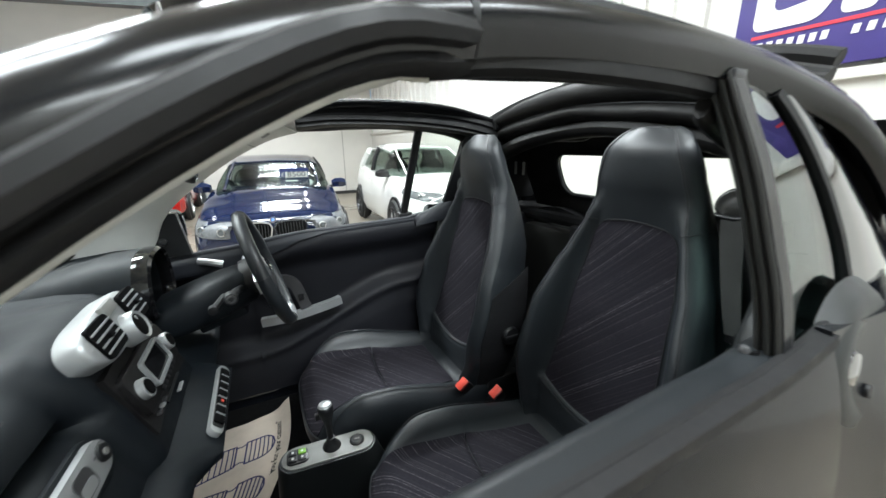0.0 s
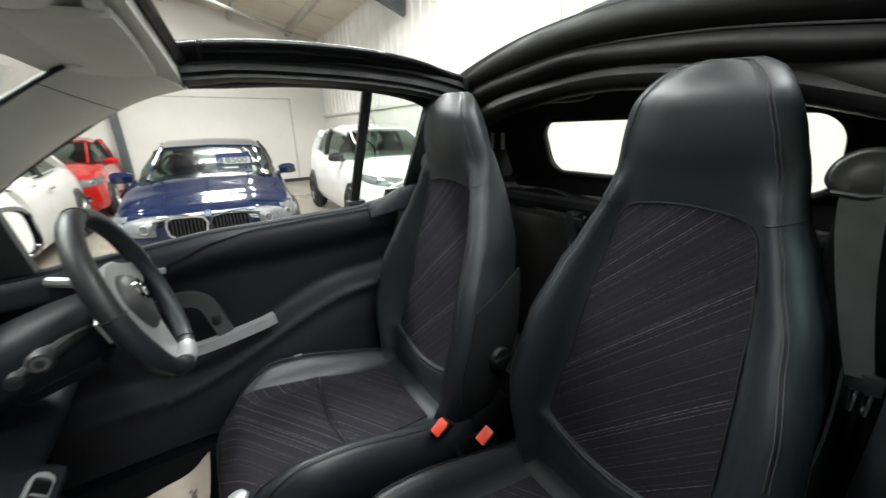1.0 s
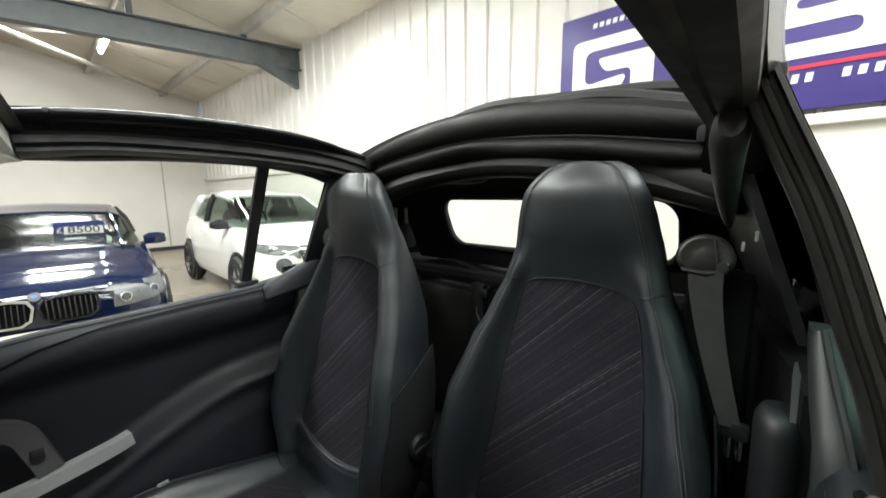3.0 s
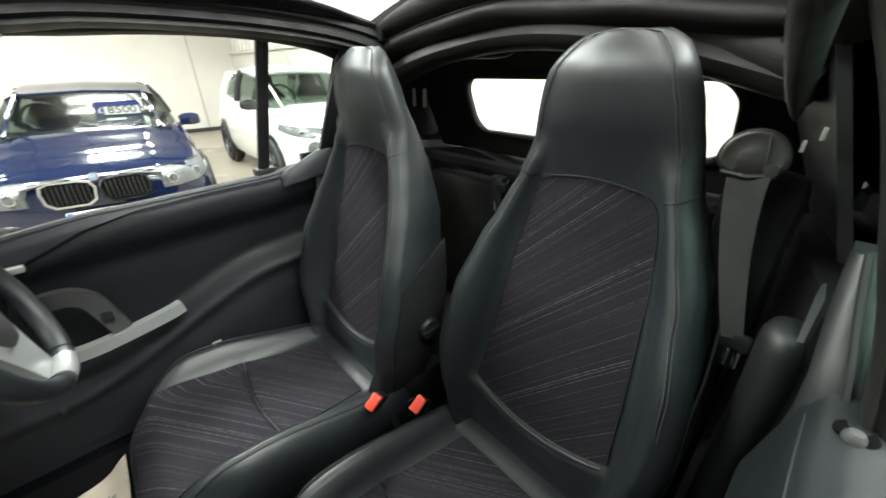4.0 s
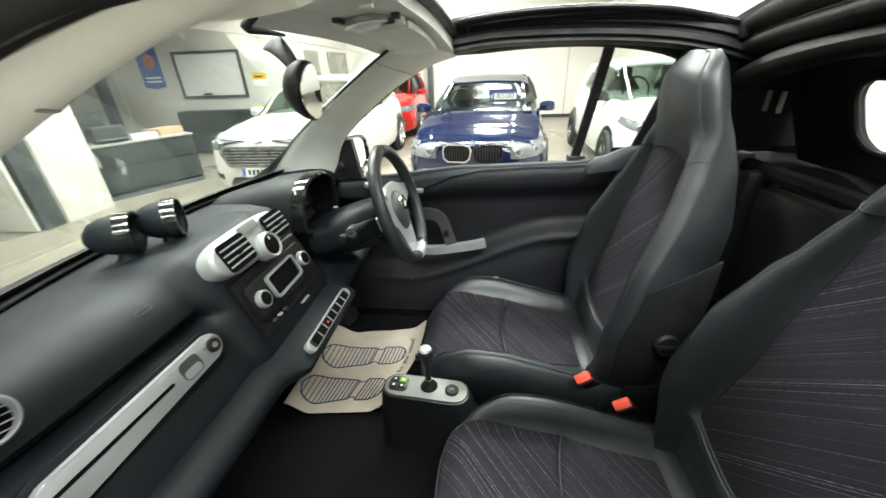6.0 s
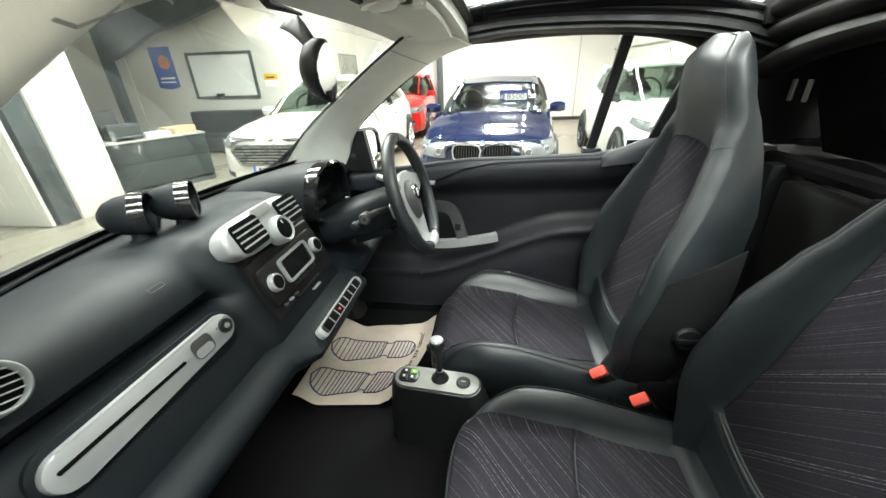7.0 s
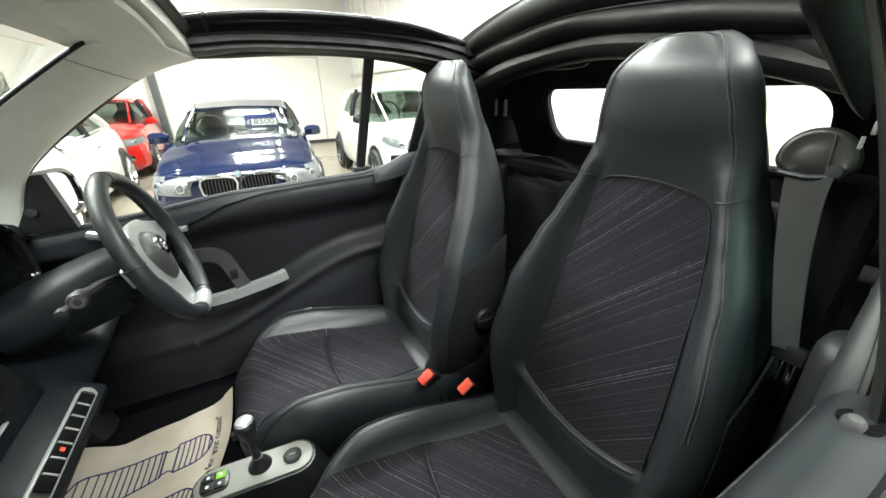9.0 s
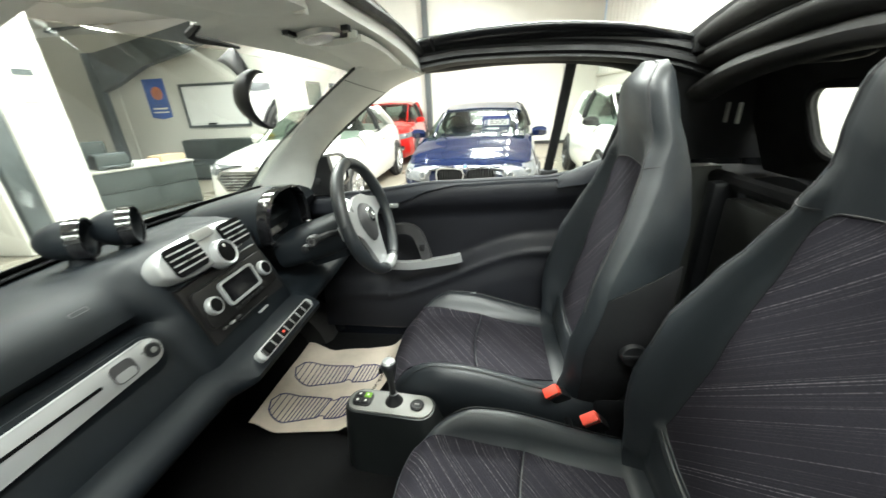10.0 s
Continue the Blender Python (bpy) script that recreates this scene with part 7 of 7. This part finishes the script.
vn = part("vent_pod", loft([[PM @ V(0.130 * k * math.copysign(abs(math.cos(t)) ** 0.55, math.cos(t)), 0.040 * k * math.copysign(abs(math.sin(t)) ** 0.6, math.sin(t)) * (1.0 - 0.25 * abs(math.cos(t)) ** 4), h) for t in [2 * math.pi * i / 44 for i in range(44)]] for k, h in ((1.02, -0.040), (1.02, -0.010), (1.0, -0.003), (0.96, 0.001), (0.6, 0.003), (0.2, 0.003))]), SILVER, da, "silver ventilation pod", sharp=60)


def vent_mouth(y0, y1):
    m = facing((-0.3445, (y0 + y1) / 2, 1.0835), (0.90, 0, 0.42), (0, 0, 1))
    w, h = (y1 - y0), 0.062
    # flat black plate in place of the shaded opening
    vo = part("vent_mouth", prism(rrect(w, h, 0.012, 4), 0.010, m @ pose(0, 0, -0.008)), VOID, vn, "black vent mouth")
    for i in range(4):
        z = -h / 2 + h * (i + 1) / 5
        part("slat", box((-w / 2 + 0.002, z - 0.0017, 0.000), (w / 2 - 0.002, z + 0.0017, 0.0036), 0.0008, m=m), SILVER, vo)
    part("tab", box((-0.007, -0.005, 0.002), (0.007, 0.005, 0.010), 0.002, m=m), VOID, vo)


vent_mouth(-0.146, -0.062)
vent_mouth(0.012, 0.088)
kn = part("vent_knob", lathe([(0.0, -0.02), (0.033, -0.02), (0.031, 0.008), (0.028, 0.013), (0.024, 0.010), (0, 0.006)], facing((-0.332, -0.018, 1.057), (0.93, 0, 0.36)), 26), SILVER, vn, "silver heater dial")
part("dial_face", lathe([(0, 0.006), (0.0235, 0.0085), (0.023, 0.0105), (0.012, 0.0125), (0, 0.0128)], facing((-0.332, -0.018, 1.057), (0.93, 0, 0.36)), 22), VOID, kn, "black dial face")
part("dial_mark", box((-0.0015, 0.010, 0.011), (0.0015, 0.020, 0.0125), m=facing((-0.332, -0.018, 1.057), (0.93, 0, 0.36))), WHITEPRINT, kn)
part("hazard_switch", box((-0.028, 0.018, 0.0), (0.030, 0.040, 0.012), 0.004, m=PM), CONSOLE, vn)

# radio
RM = facing((-0.3150, -0.016, 0.972), (0.925, 0, 0.38))
ra_ = part("radio", prism(rrect(0.245, 0.088, 0.012, 4), 0.010, RM @ pose(0, 0, -0.012), 0.003), STACK, da, "dark radio panel with silver dials")
part("screen_frame", frame_ring(rrect(0.120, 0.059, 0.010, 4), rrect(0.109, 0.048, 0.007, 4), 0.008, RM @ pose(0.0, 0.004, 0)), SILVER, ra_)
part("screen", prism(rrect(0.110, 0.049, 0.006, 4), 0.003, RM @ pose(0, 0.004, 0.0)), SCREEN, ra_)
for x in (-0.094, 0.094):
    kk = part("dial", lathe([(0, 0), (0.0205, 0), (0.0195, 0.010), (0.0175, 0.012), (0, 0.011)], RM @ pose(x, 0.0, -0.002), 24), SILVER, ra_, "ribbed silver dial")
    part("dial_cap", lathe([(0, 0.0105), (0.0155, 0.0115), (0.0140, 0.0135), (0, 0.0140)], RM @ pose(x, 0.0, -0.002), 18), VOID, kk)
for i in range(6):
    part("radio_button", box((-0.052 + 0.0185 * i, -0.040, 0.0), (-0.038 + 0.0185 * i, -0.033, 0.004), 0.001, m=RM), TRIM, ra_)
part("card_slot", box((-0.055, -0.0665, -0.012), (0.06, -0.064, -0.006), m=RM), GRILLE, da)
part("eject_bar", box((0.008, -0.0845, -0.012), (0.042, -0.0805, -0.004), 0.001, m=RM), SILVER, da)
for i in range(3):
    part("warning_lamp", box((-0.10 + 0.022 * i, -0.058, -0.012), (-0.088 + 0.022 * i, -0.053, -0.003), 0.001, m=RM), SILVER if i == 1 else HUB, da)

# switch strip on the lip
SM = facing((-0.220, -0.018, 0.860), (0.72, 0.0, 0.69), (1, 0, 0))
sw = part("switch_strip", prism(rrect(0.244, 0.027, 0.011, 6), 0.012, SM @ pose(0, 0, -0.008), 0.003), SILVER, da, "silver strip of black switches")
part("switch_bed", prism(rrect(0.216, 0.022, 0.006, 4), 0.003, SM @ pose(0.0, 0.0, 0.003)), GRILLE, sw)
for i in range(7):
    x = -0.086 + 0.0288 * i
    part("switch", box((x - 0.0130, -0.0105, 0.005), (x + 0.0130, 0.0105, 0.010), 0.003, m=SM), VOID, sw)
    if i < 6:
        part("switch_divider", box((x + 0.0134, -0.009, 0.005), (x + 0.0152, 0.009, 0.0102), m=SM), SILVER, sw)
    if i == 4:
        part("switch_mark", box((x - 0.004, -0.003, 0.0102), (x + 0.003, 0.003, 0.0106), m=SM), REDBTN, sw)

# passenger tray and side vent
TM = facing((-0.352, -0.380, 0.956), (0.95, -0.05, 0.33))
TH = 0.130
tr = part("tray_trim", prism([(TH + 0.024 * math.cos(a), 0.004 + 0.024 * math.sin(a)) for a in [radians(90 - 15 * i) for i in range(13)]] + [(-TH + 0.027 * math.cos(a), -0.004 + 0.027 * math.sin(a)) for a in [radians(270 - 15 * i) for i in range(13)]], 0.012, TM @ pose(0, 0, -0.002), 0.004), SILVER, da, "long silver tray trim")
# raised black strip drawn for the shade in the slot
part("tray_slot", prism(rrect(0.185, 0.0055, 0.0026, 4), 0.003, TM @ pose(-0.050, 0.001, 0.0085)), VOID, tr, "dark slot")
# plates on the trim: grey paints the cup's shade, silver its lit floor
cup = part("tray_cup", prism(rrect(0.040, 0.034, 0.010, 4), 0.003, TM @ pose(0.080, 0.002, 0.0085)), HUB, tr, "shaded finger recess")
part("cup_lit_floor", prism(rrect(0.034, 0.016, 0.007, 4), 0.002, TM @ pose(0.079, -0.005, 0.0105)), SILVER, cup)
part("lock_ring", lathe([(0, 0.008), (0.0145, 0.008), (0.013, 0.014), (0.007, 0.015), (0, 0.012)], TM @ pose(0.134, 0.004, 0), 20), TRIM, tr, "round black lock")
part("lock_core", lathe([(0, 0.012), (0.0055, 0.012), (0.005, 0.0165), (0, 0.0165)], TM @ pose(0.134, 0.004, 0), 14), CONSOLE, tr)
part("tray_backing", prism(rrect(0.33, 0.074, 0.034, 6), 0.008, TM @ pose(0.0, -0.004, -0.011), 0.003), DASH, da)
part("airbag_mark", frame_ring(rrect(0.030, 0.009, 0.002, 2), rrect(0.028, 0.007, 0.001, 2), 0.0006, facing((-0.415, -0.272, 1.0560), (0.62, 0, 0.78), (1, 0, 0))), TRIM, da)
VM = facing((-0.392, -0.504, 1.072), (0.86, -0.06, 0.50))
sv = part("side_vent", lathe([(0.0262, -0.03), (0.0312, -0.03), (0.0312, 0.004), (0.0290, 0.007), (0.0262, 0.003)], VM, 36), SILVER, da, "round side vent with silver ring")
part("vent_back", lathe([(0, -0.012), (0.0278, -0.012), (0.0278, -0.008), (0, -0.008)], VM, 24), VOID, sv)
for i in range(5):
    z = -0.018 + 0.009 * i
    w = math.sqrt(max(0, 0.0275 ** 2 - z * z))
    part("slat", box((-w, z - 0.0008, -0.004), (w, z + 0.0008, -0.001), m=VM @ pose(0, 0, 0, 0, 0, -14)), SILVER, sv)
# two round pods on the dash top
for yy, xx in ((-0.110, -0.578), (-0.026, -0.548)):
    pd = thing("dash_pod", "round black gauge pod on the dashboard top", "gauge", (xx, yy, 1.07), "gauge pods")
    m = facing((xx - 0.006, yy, 1.124), (0.86, 0.50, 0.02)) @ Matrix.Scale(1.04, 4)
    part("shell", lathe([(0.0, -0.060), (0.016, -0.057), (0.029, -0.045), (0.038, -0.022), (0.041, 0.0), (0.041, 0.022), (0.038, 0.024), (0.035, 0.018), (0.031, -0.018), (0, -0.022)], m, 30), DASH, pd, "dark rounded shell")
    part("bezel", lathe([(0.0365, 0.021), (0.0425, 0.021), (0.043, 0.002), (0.0415, 0.0265), (0.037, 0.0265)], m, 30), PIANO, pd, "gloss black bezel")
    part("dial", lathe([(0, -0.0215), (0.0305, -0.0175), (0.0305, -0.016), (0, -0.018)], m, 24), SCREEN, pd)
    part("foot", lathe([(0.030, 0.0), (0.022, 0.008), (0.018, 0.03)], Matrix.Translation((xx - 0.008, yy, 1.066)), 20), DASH, pd)

# instrument hood
ins_ = thing("instrument_pod", "gloss black rimmed instrument hood behind the steering wheel", "instrument", (-0.45, 0.32, 1.0))


def hood_ring(k, x, zk):
    return [V(x, 0.318 + 0.120 * k * math.copysign(abs(math.cos(t)) ** 0.7, math.cos(t)), 1.005 + (0.135 if math.sin(t) > 0 else 0.045) * zk * math.copysign(abs(math.sin(t)) ** 0.8, math.sin(t))) for t in [2 * math.pi * i / 36 for i in range(36)]]


part("hood", loft([hood_ring(0.70, -0.70, 0.40), hood_ring(0.92, -0.63, 0.56), hood_ring(1.02, -0.54, 0.74), hood_ring(1.07, -0.45, 0.90), hood_ring(1.07, -0.375, 0.95), hood_ring(0.98, -0.372, 0.87), hood_ring(0.92, -0.44, 0.78), hood_ring(0.85, -0.50, 0.62)]), DASH, ins_, "dark grained hood", sharp=60)
part("rim", loft([hood_ring(1.075, -0.384, 0.955), hood_ring(1.085, -0.374, 0.962), hood_ring(1.08, -0.352, 0.955), hood_ring(1.02, -0.346, 0.905), hood_ring(0.97, -0.352, 0.865), hood_ring(0.97, -0.380, 0.865)], caps=False), PIANO, ins_, "gloss black rim")
part("display", prism(rrect(0.19, 0.115, 0.03, 5), 0.006, facing((-0.435, 0.318, 1.035), (0.93, 0, 0.36))), SCREEN, ins_, "dark instrument glass")
for yy in (0.275, 0.355):
    part("gauge_ring", lathe([(0.026, 0), (0.030, 0), (0.030, 0.003), (0.026, 0.003)], facing((-0.428, yy, 1.038), (0.93, 0, 0.36)), 20), CONSOLE, ins_)
part("chrome_edge", tube([V(-0.350, 0.205, 0.996), V(-0.344, 0.222, 0.980), V(-0.342, 0.26, 0.968)], 0.0035, 6), CHROME, ins_)

# steering column and wheel
WC, TILT_W = V(-0.096, 0.318, 1.038), 17.5
WM = facing(WC, (math.cos(radians(TILT_W)), 0, math.sin(radians(TILT_W))))
co_ = thing("steering_column", "dark steering column shroud with stalks", "steering column", (-0.25, 0.305, 0.92))
part("shroud", loft([[WM @ V(w * math.copysign(abs(math.cos(t)) ** 0.6, math.cos(t)), hh * math.copysign(abs(math.sin(t)) ** 0.6, math.sin(t)) - 0.016, h) for t in [2 * math.pi * i / 28 for i in range(28)]] for w, hh, h in ((0.048, 0.046, -0.045), (0.056, 0.054, -0.055), (0.062, 0.058, -0.085), (0.085, 0.058, -0.13), (0.100, 0.055, -0.19), (0.105, 0.05, -0.28))]), DASH, co_, "dark grained shroud", sharp=60)
part("collar", lathe([(0.040, -0.06), (0.058, -0.06), (0.060, -0.035), (0.050, -0.028), (0.040, -0.03)], WM @ pose(0, -0.008, 0), 28), TRIM, co_)
LS = V(-0.180, 0.112, 1.036)
stk = part("stalk", tube([WM @ V(-0.06, -0.008, -0.075), LS.lerp(WM @ V(-0.06, -0.008, -0.075), 0.5) + V(0, 0, 0.004), LS], 0.010, 8), TRIM, co_, "black stalk")
part("stalk_end", lathe([(0, -0.022), (0.013, -0.022), (0.0165, 0.006), (0.013, 0.014), (0, 0.015)], facing(LS, (0.15, -1, 0.1)), 16), TRIM, stk)
part("stalk_tip", lathe([(0.006, 0.013), (0.010, 0.013), (0.010, 0.017), (0.006, 0.017)], facing(LS, (0.15, -1, 0.1)), 14), HUB, stk)
LL = V(-0.226, 0.150, 0.998)
part("low_stalk", tube([LL + V(0.02, 0.08, 0.005), LL], 0.008, 8), TRIM, co_)
part("low_stalk_end", lathe([(0, -0.012), (0.010, -0.012), (0.011, 0.008), (0, 0.011)], facing(LL, (0.1, -1, 0)), 14), TRIM, co_)
part("stalk", tube([WM @ V(0.06, -0.010, -0.075), WM @ V(0.13, -0.006, -0.070), WM @ V(0.185, 0.0, -0.060)], 0.010, 8, up=(0, 0, 1)), TRIM, co_)
part("stalk_end", lathe([(0, -0.02), (0.013, -0.02), (0.017, 0.012), (0.010, 0.018), (0, 0.018)], facing(WM @ V(0.19, 0.0, -0.06), WM.to_3x3() @ V(1, 0.05, 0.15)), 14), SILVER, co_)
part("ignition_cover", box((-0.05, -0.092, -0.22), (0.06, -0.055, -0.09), 0.012, m=WM), DASH, co_)

wh = thing("steering_wheel", "three-spoke black leather steering wheel with silver spokes", "steering wheel", (-0.1, 0.305, 0.87))
R = 0.168
rimp = [(0.0165 * math.cos(a), 0.0185 * math.sin(a)) for a in [2 * math.pi * i / 12 for i in range(12)]]
rim_rings = []
for i in range(56):
    t = 2 * math.pi * i / 56
    grow = 1.0 + 0.10 * math.exp(-((abs((t % math.pi) - 0.35)) / 0.25) ** 2)
    rim_rings.append([WM @ V((R + a * grow) * math.cos(t), (R + a * grow) * math.sin(t), c * grow) for a, c in rimp])
rim_rings.append(rim_rings[0])
clip_rings = [[WM @ V((R + a * k) * math.cos(t), (R + a * k) * math.sin(t), c * k) for a, c in rimp] for t, k in [(radians(270 + 2.6 * i), 1.10 - 0.012 * abs(i)) for i in range(-5, 6)]]
part("rim_clip", loft(clip_rings), SILVER, wh, "silver lower spoke end", sharp=60)
part("rim", loft(rim_rings, caps=False), LEATHER, wh, "worn black leather rim", sharp=80)
def egg(t, k):
    return (0.053 * k * math.cos(t) * (1.0 - 0.22 * max(0.0, -math.sin(t))), (0.050 if math.sin(t) > 0 else 0.078) * k * math.sin(t) - 0.004)


part("hub", loft([[WM @ V(*egg(t, k), h) for t in [2 * math.pi * i / 32 for i in range(32)]] for k, h in ((0.9, -0.04), (1.0, -0.02), (0.97, -0.006), (0.85, 0.004), (0.5, 0.010), (0.15, 0.011))]), HUB, wh, "dark grey hub with airbag cover", sharp=60)
yoke = [(-R, 0.026), (-0.10, 0.040), (-0.05, 0.066), (0.0, 0.070), (0.05, 0.066), (0.10, 0.040), (R, 0.026), (R, -0.012), (0.10, -0.018), (0.070, -0.045), (0.048, -0.10), (0.036, -R), (-0.036, -R), (-0.048, -0.10), (-0.070, -0.045), (-0.10, -0.018), (-R, -0.012)]
part("yoke", prism(yoke, 0.014, WM @ pose(0, 0, -0.024), 0.004), SILVER, wh, "silver three-spoke yoke")
for a0 in (8, 172, 90, 250, 290):
    t = radians(a0)
    part("rim_seam", tube([WM @ V((R + 0.0172 * math.cos(q)) * math.cos(t), (R + 0.0172 * math.cos(q)) * math.sin(t), 0.0192 * math.sin(q)) for q in [2 * math.pi * i / 14 for i in range(14)]], 0.0014, 5, closed=True), TRIM, wh)
part("emblem", lathe([(0.014, 0.006), (0.024, 0.006), (0.024, 0.014), (0.016, 0.0145)], WM @ pose(0, 0.004, 0.0), 24), CHROME, wh, "small round chrome emblem")

# ---- console, gear lever, mat ----
CM = Matrix.Translation((-0.003, 0.040, 0.0)) @ pose(0, 0, 0, 0, 0, -5)
gc = thing("gear_console", "dark gear console with a grey top plate", "console", (0, 0.04, 0.352))


def cons_ring(z, k, dx=0.0):
    return [CM @ V(x * k + dx, y_ * k, z) for x, y_ in rrect(0.262, 0.092, 0.042, 6)]


part("console_body", loft([cons_ring(0.352, 1.35, 0.03), cons_ring(0.42, 1.25, 0.02), cons_ring(0.50, 1.12, 0.008), cons_ring(0.556, 1.02), cons_ring(0.566, 0.98)]), GREYTRIM, gc, "black console body", sharp=60)
part("top_plate", prism(rrect(0.246, 0.078, 0.036, 7), 0.008, CM @ pose(0, 0, 0.563), 0.003), CONSOLE, gc, "satin grey top plate")
sp_ = part("switch_pad", prism(rrect(0.056, 0.050, 0.014, 5), 0.005, CM @ pose(-0.082, 0, 0.571), 0.002), GRILLE, gc, "black switch pad")
for i, (x, y_) in enumerate(((-0.094, -0.011), (-0.070, -0.011), (-0.094, 0.011), (-0.070, 0.011))):
    part("green_switch" if i == 3 else "switch", box((x - 0.010, y_ - 0.009, 0.576), (x + 0.010, y_ + 0.009, 0.580), 0.002, m=CM), GREENBTN if i == 3 else TRIM, sp_)
    part("switch_mark", box((x - 0.003, y_ - 0.003, 0.5802), (x + 0.003, y_ + 0.003, 0.5806), m=CM), WHITEPRINT, sp_)
so_ = part("power_socket", lathe([(0, 0), (0.020, 0), (0.020, 0.006), (0.016, 0.009), (0.011, 0.006), (0, 0.006)], CM @ pose(0.078, 0, 0.570), 24), TRIM, gc, "round black power socket cover")
part("socket_cap", box((-0.007, -0.002, 0.006), (0.007, 0.002, 0.009), 0.001, m=CM @ pose(0.078, 0, 0.570)), CONSOLE, so_)
gl_ = thing("gear_lever", "black gear lever with a silver-topped knob", "gear lever", (0.006, 0.045, 0.565))
part("gaiter", lathe([(0.026, 0.0), (0.024, 0.006), (0.014, 0.016), (0.012, 0.03), (0, 0.032)], Matrix.Translation((0.006, 0.046, 0.570)), 22), TRIM, gl_)
LM = Matrix.Translation((0.006, 0.046, 0.590)) @ pose(0, 0, 0, -4, -3, 0)
part("stick", lathe([(0.0085, 0), (0.0085, 0.045), (0.011, 0.065), (0, 0.066)], LM, 14), TRIM, gl_)
part("knob", lathe([(0.010, 0.055), (0.014, 0.07), (0.018, 0.086), (0.0215, 0.098), (0.0212, 0.108), (0.016, 0.115), (0, 0.117)], LM, 24), TRIM, gl_, "black gear knob")
part("knob_cap", lathe([(0.0150, 0.110), (0.0190, 0.1125), (0.0160, 0.1180), (0.008, 0.1205), (0, 0.1210)], LM, 24), SILVER, gl_, "silver cap")
part("trigger", box((-0.030, -0.006, 0.078), (-0.018, 0.006, 0.096), 0.003, m=LM), TRIM, gl_)

MZ = 0.358


def mat_p(u, v, off=0.0):
    a = V(-0.505, 0.08, 0).lerp(V(-0.185, 0.115, 0), u)
    b = V(-0.49, 0.50, 0).lerp(V(-0.085, 0.565, 0), u)
    p = a.lerp(b, v)
    p.x += 0.03 * math.sin(math.pi * v) * u
    curl = 0.026 * smooth01(0.80, 1.0, u) * smooth01(0.55, 1.0, v) + 0.02 * smooth01(0.88, 1.0, u) + 0.05 * smooth01(0.25, 0.0, u)
    wave = 0.004 * math.sin(9 * u + 4 * v) * v
    return V(p.x, p.y, MZ + 0.004 + curl + abs(wave) + off)


fm = thing("paper_floor_mat", "cream paper floor mat printed with two blue shoe soles", "floor mat", (-0.3, 0.3, MZ))
part("sheet", slab(mat_p, 20, 20, (0, 0, -0.001)), PAPER, fm, "creased cream paper")


def ink_line(pts, w=0.0022):
    return tube([mat_p(u, v, 0.0016) for u, v in pts], w, 4)


def sole(v0):
    for a, b, w0, w1 in ((0.05, 0.55, 0.168, 0.120), (0.63, 0.86, 0.112, 0.112)):
        ed = []
        n = 16
        for i in range(n + 1):
            t = i / n
            u = a + (b - a) * t
            w = (w0 + (w1 - w0) * t)
            if a < 0.3:
                w *= math.sqrt(max(0, 1 - (1 - min(1, t / 0.45)) ** 2)) * (1 - 0.16 * t)
            else:
                w *= math.sqrt(max(0, 1 - max(0, (t - 0.45) / 0.55) ** 2))
            ed.append((u, w))
        loop = [(u, v0 + w) for u, w in ed] + [(u, v0 - w) for u, w in reversed(ed)]
        part("sole_outline", ink_line(loop + loop[:1], 0.0026), INK, fm)
        k = 12 if a < 0.3 else 6
        for i in range(1, k + 1):
            t = i / (k + 0.6)
            u = a + (b - a) * t
            w = curve1([(e[0], e[1]) for e in ed], u) * 0.96
            part("sole_stripe", ink_line([(u, v0 - w), (u, v0), (u, v0 + w)], 0.0020), INK, fm)
    part("sole_outline", ink_line([(0.54, v0 + 0.088), (0.59, v0 + 0.080), (0.63, v0 + 0.096)]), INK, fm)
    part("sole_outline", ink_line([(0.54, v0 - 0.088), (0.59, v0 - 0.080), (0.63, v0 - 0.096)]), INK, fm)


sole(0.23)
sole(0.63)
words = text_mesh("you for your custom”", 0.027, Matrix.Identity(4), 0.0003, 0.0003)
for q in words.verts:
    q.co = mat_p(0.890 - q.co.y / 0.37, 0.57 + q.co.x / 0.445, 0.0016 + q.co.z)
part("lettering", words, BLACKINK, fm, "dark printed words")
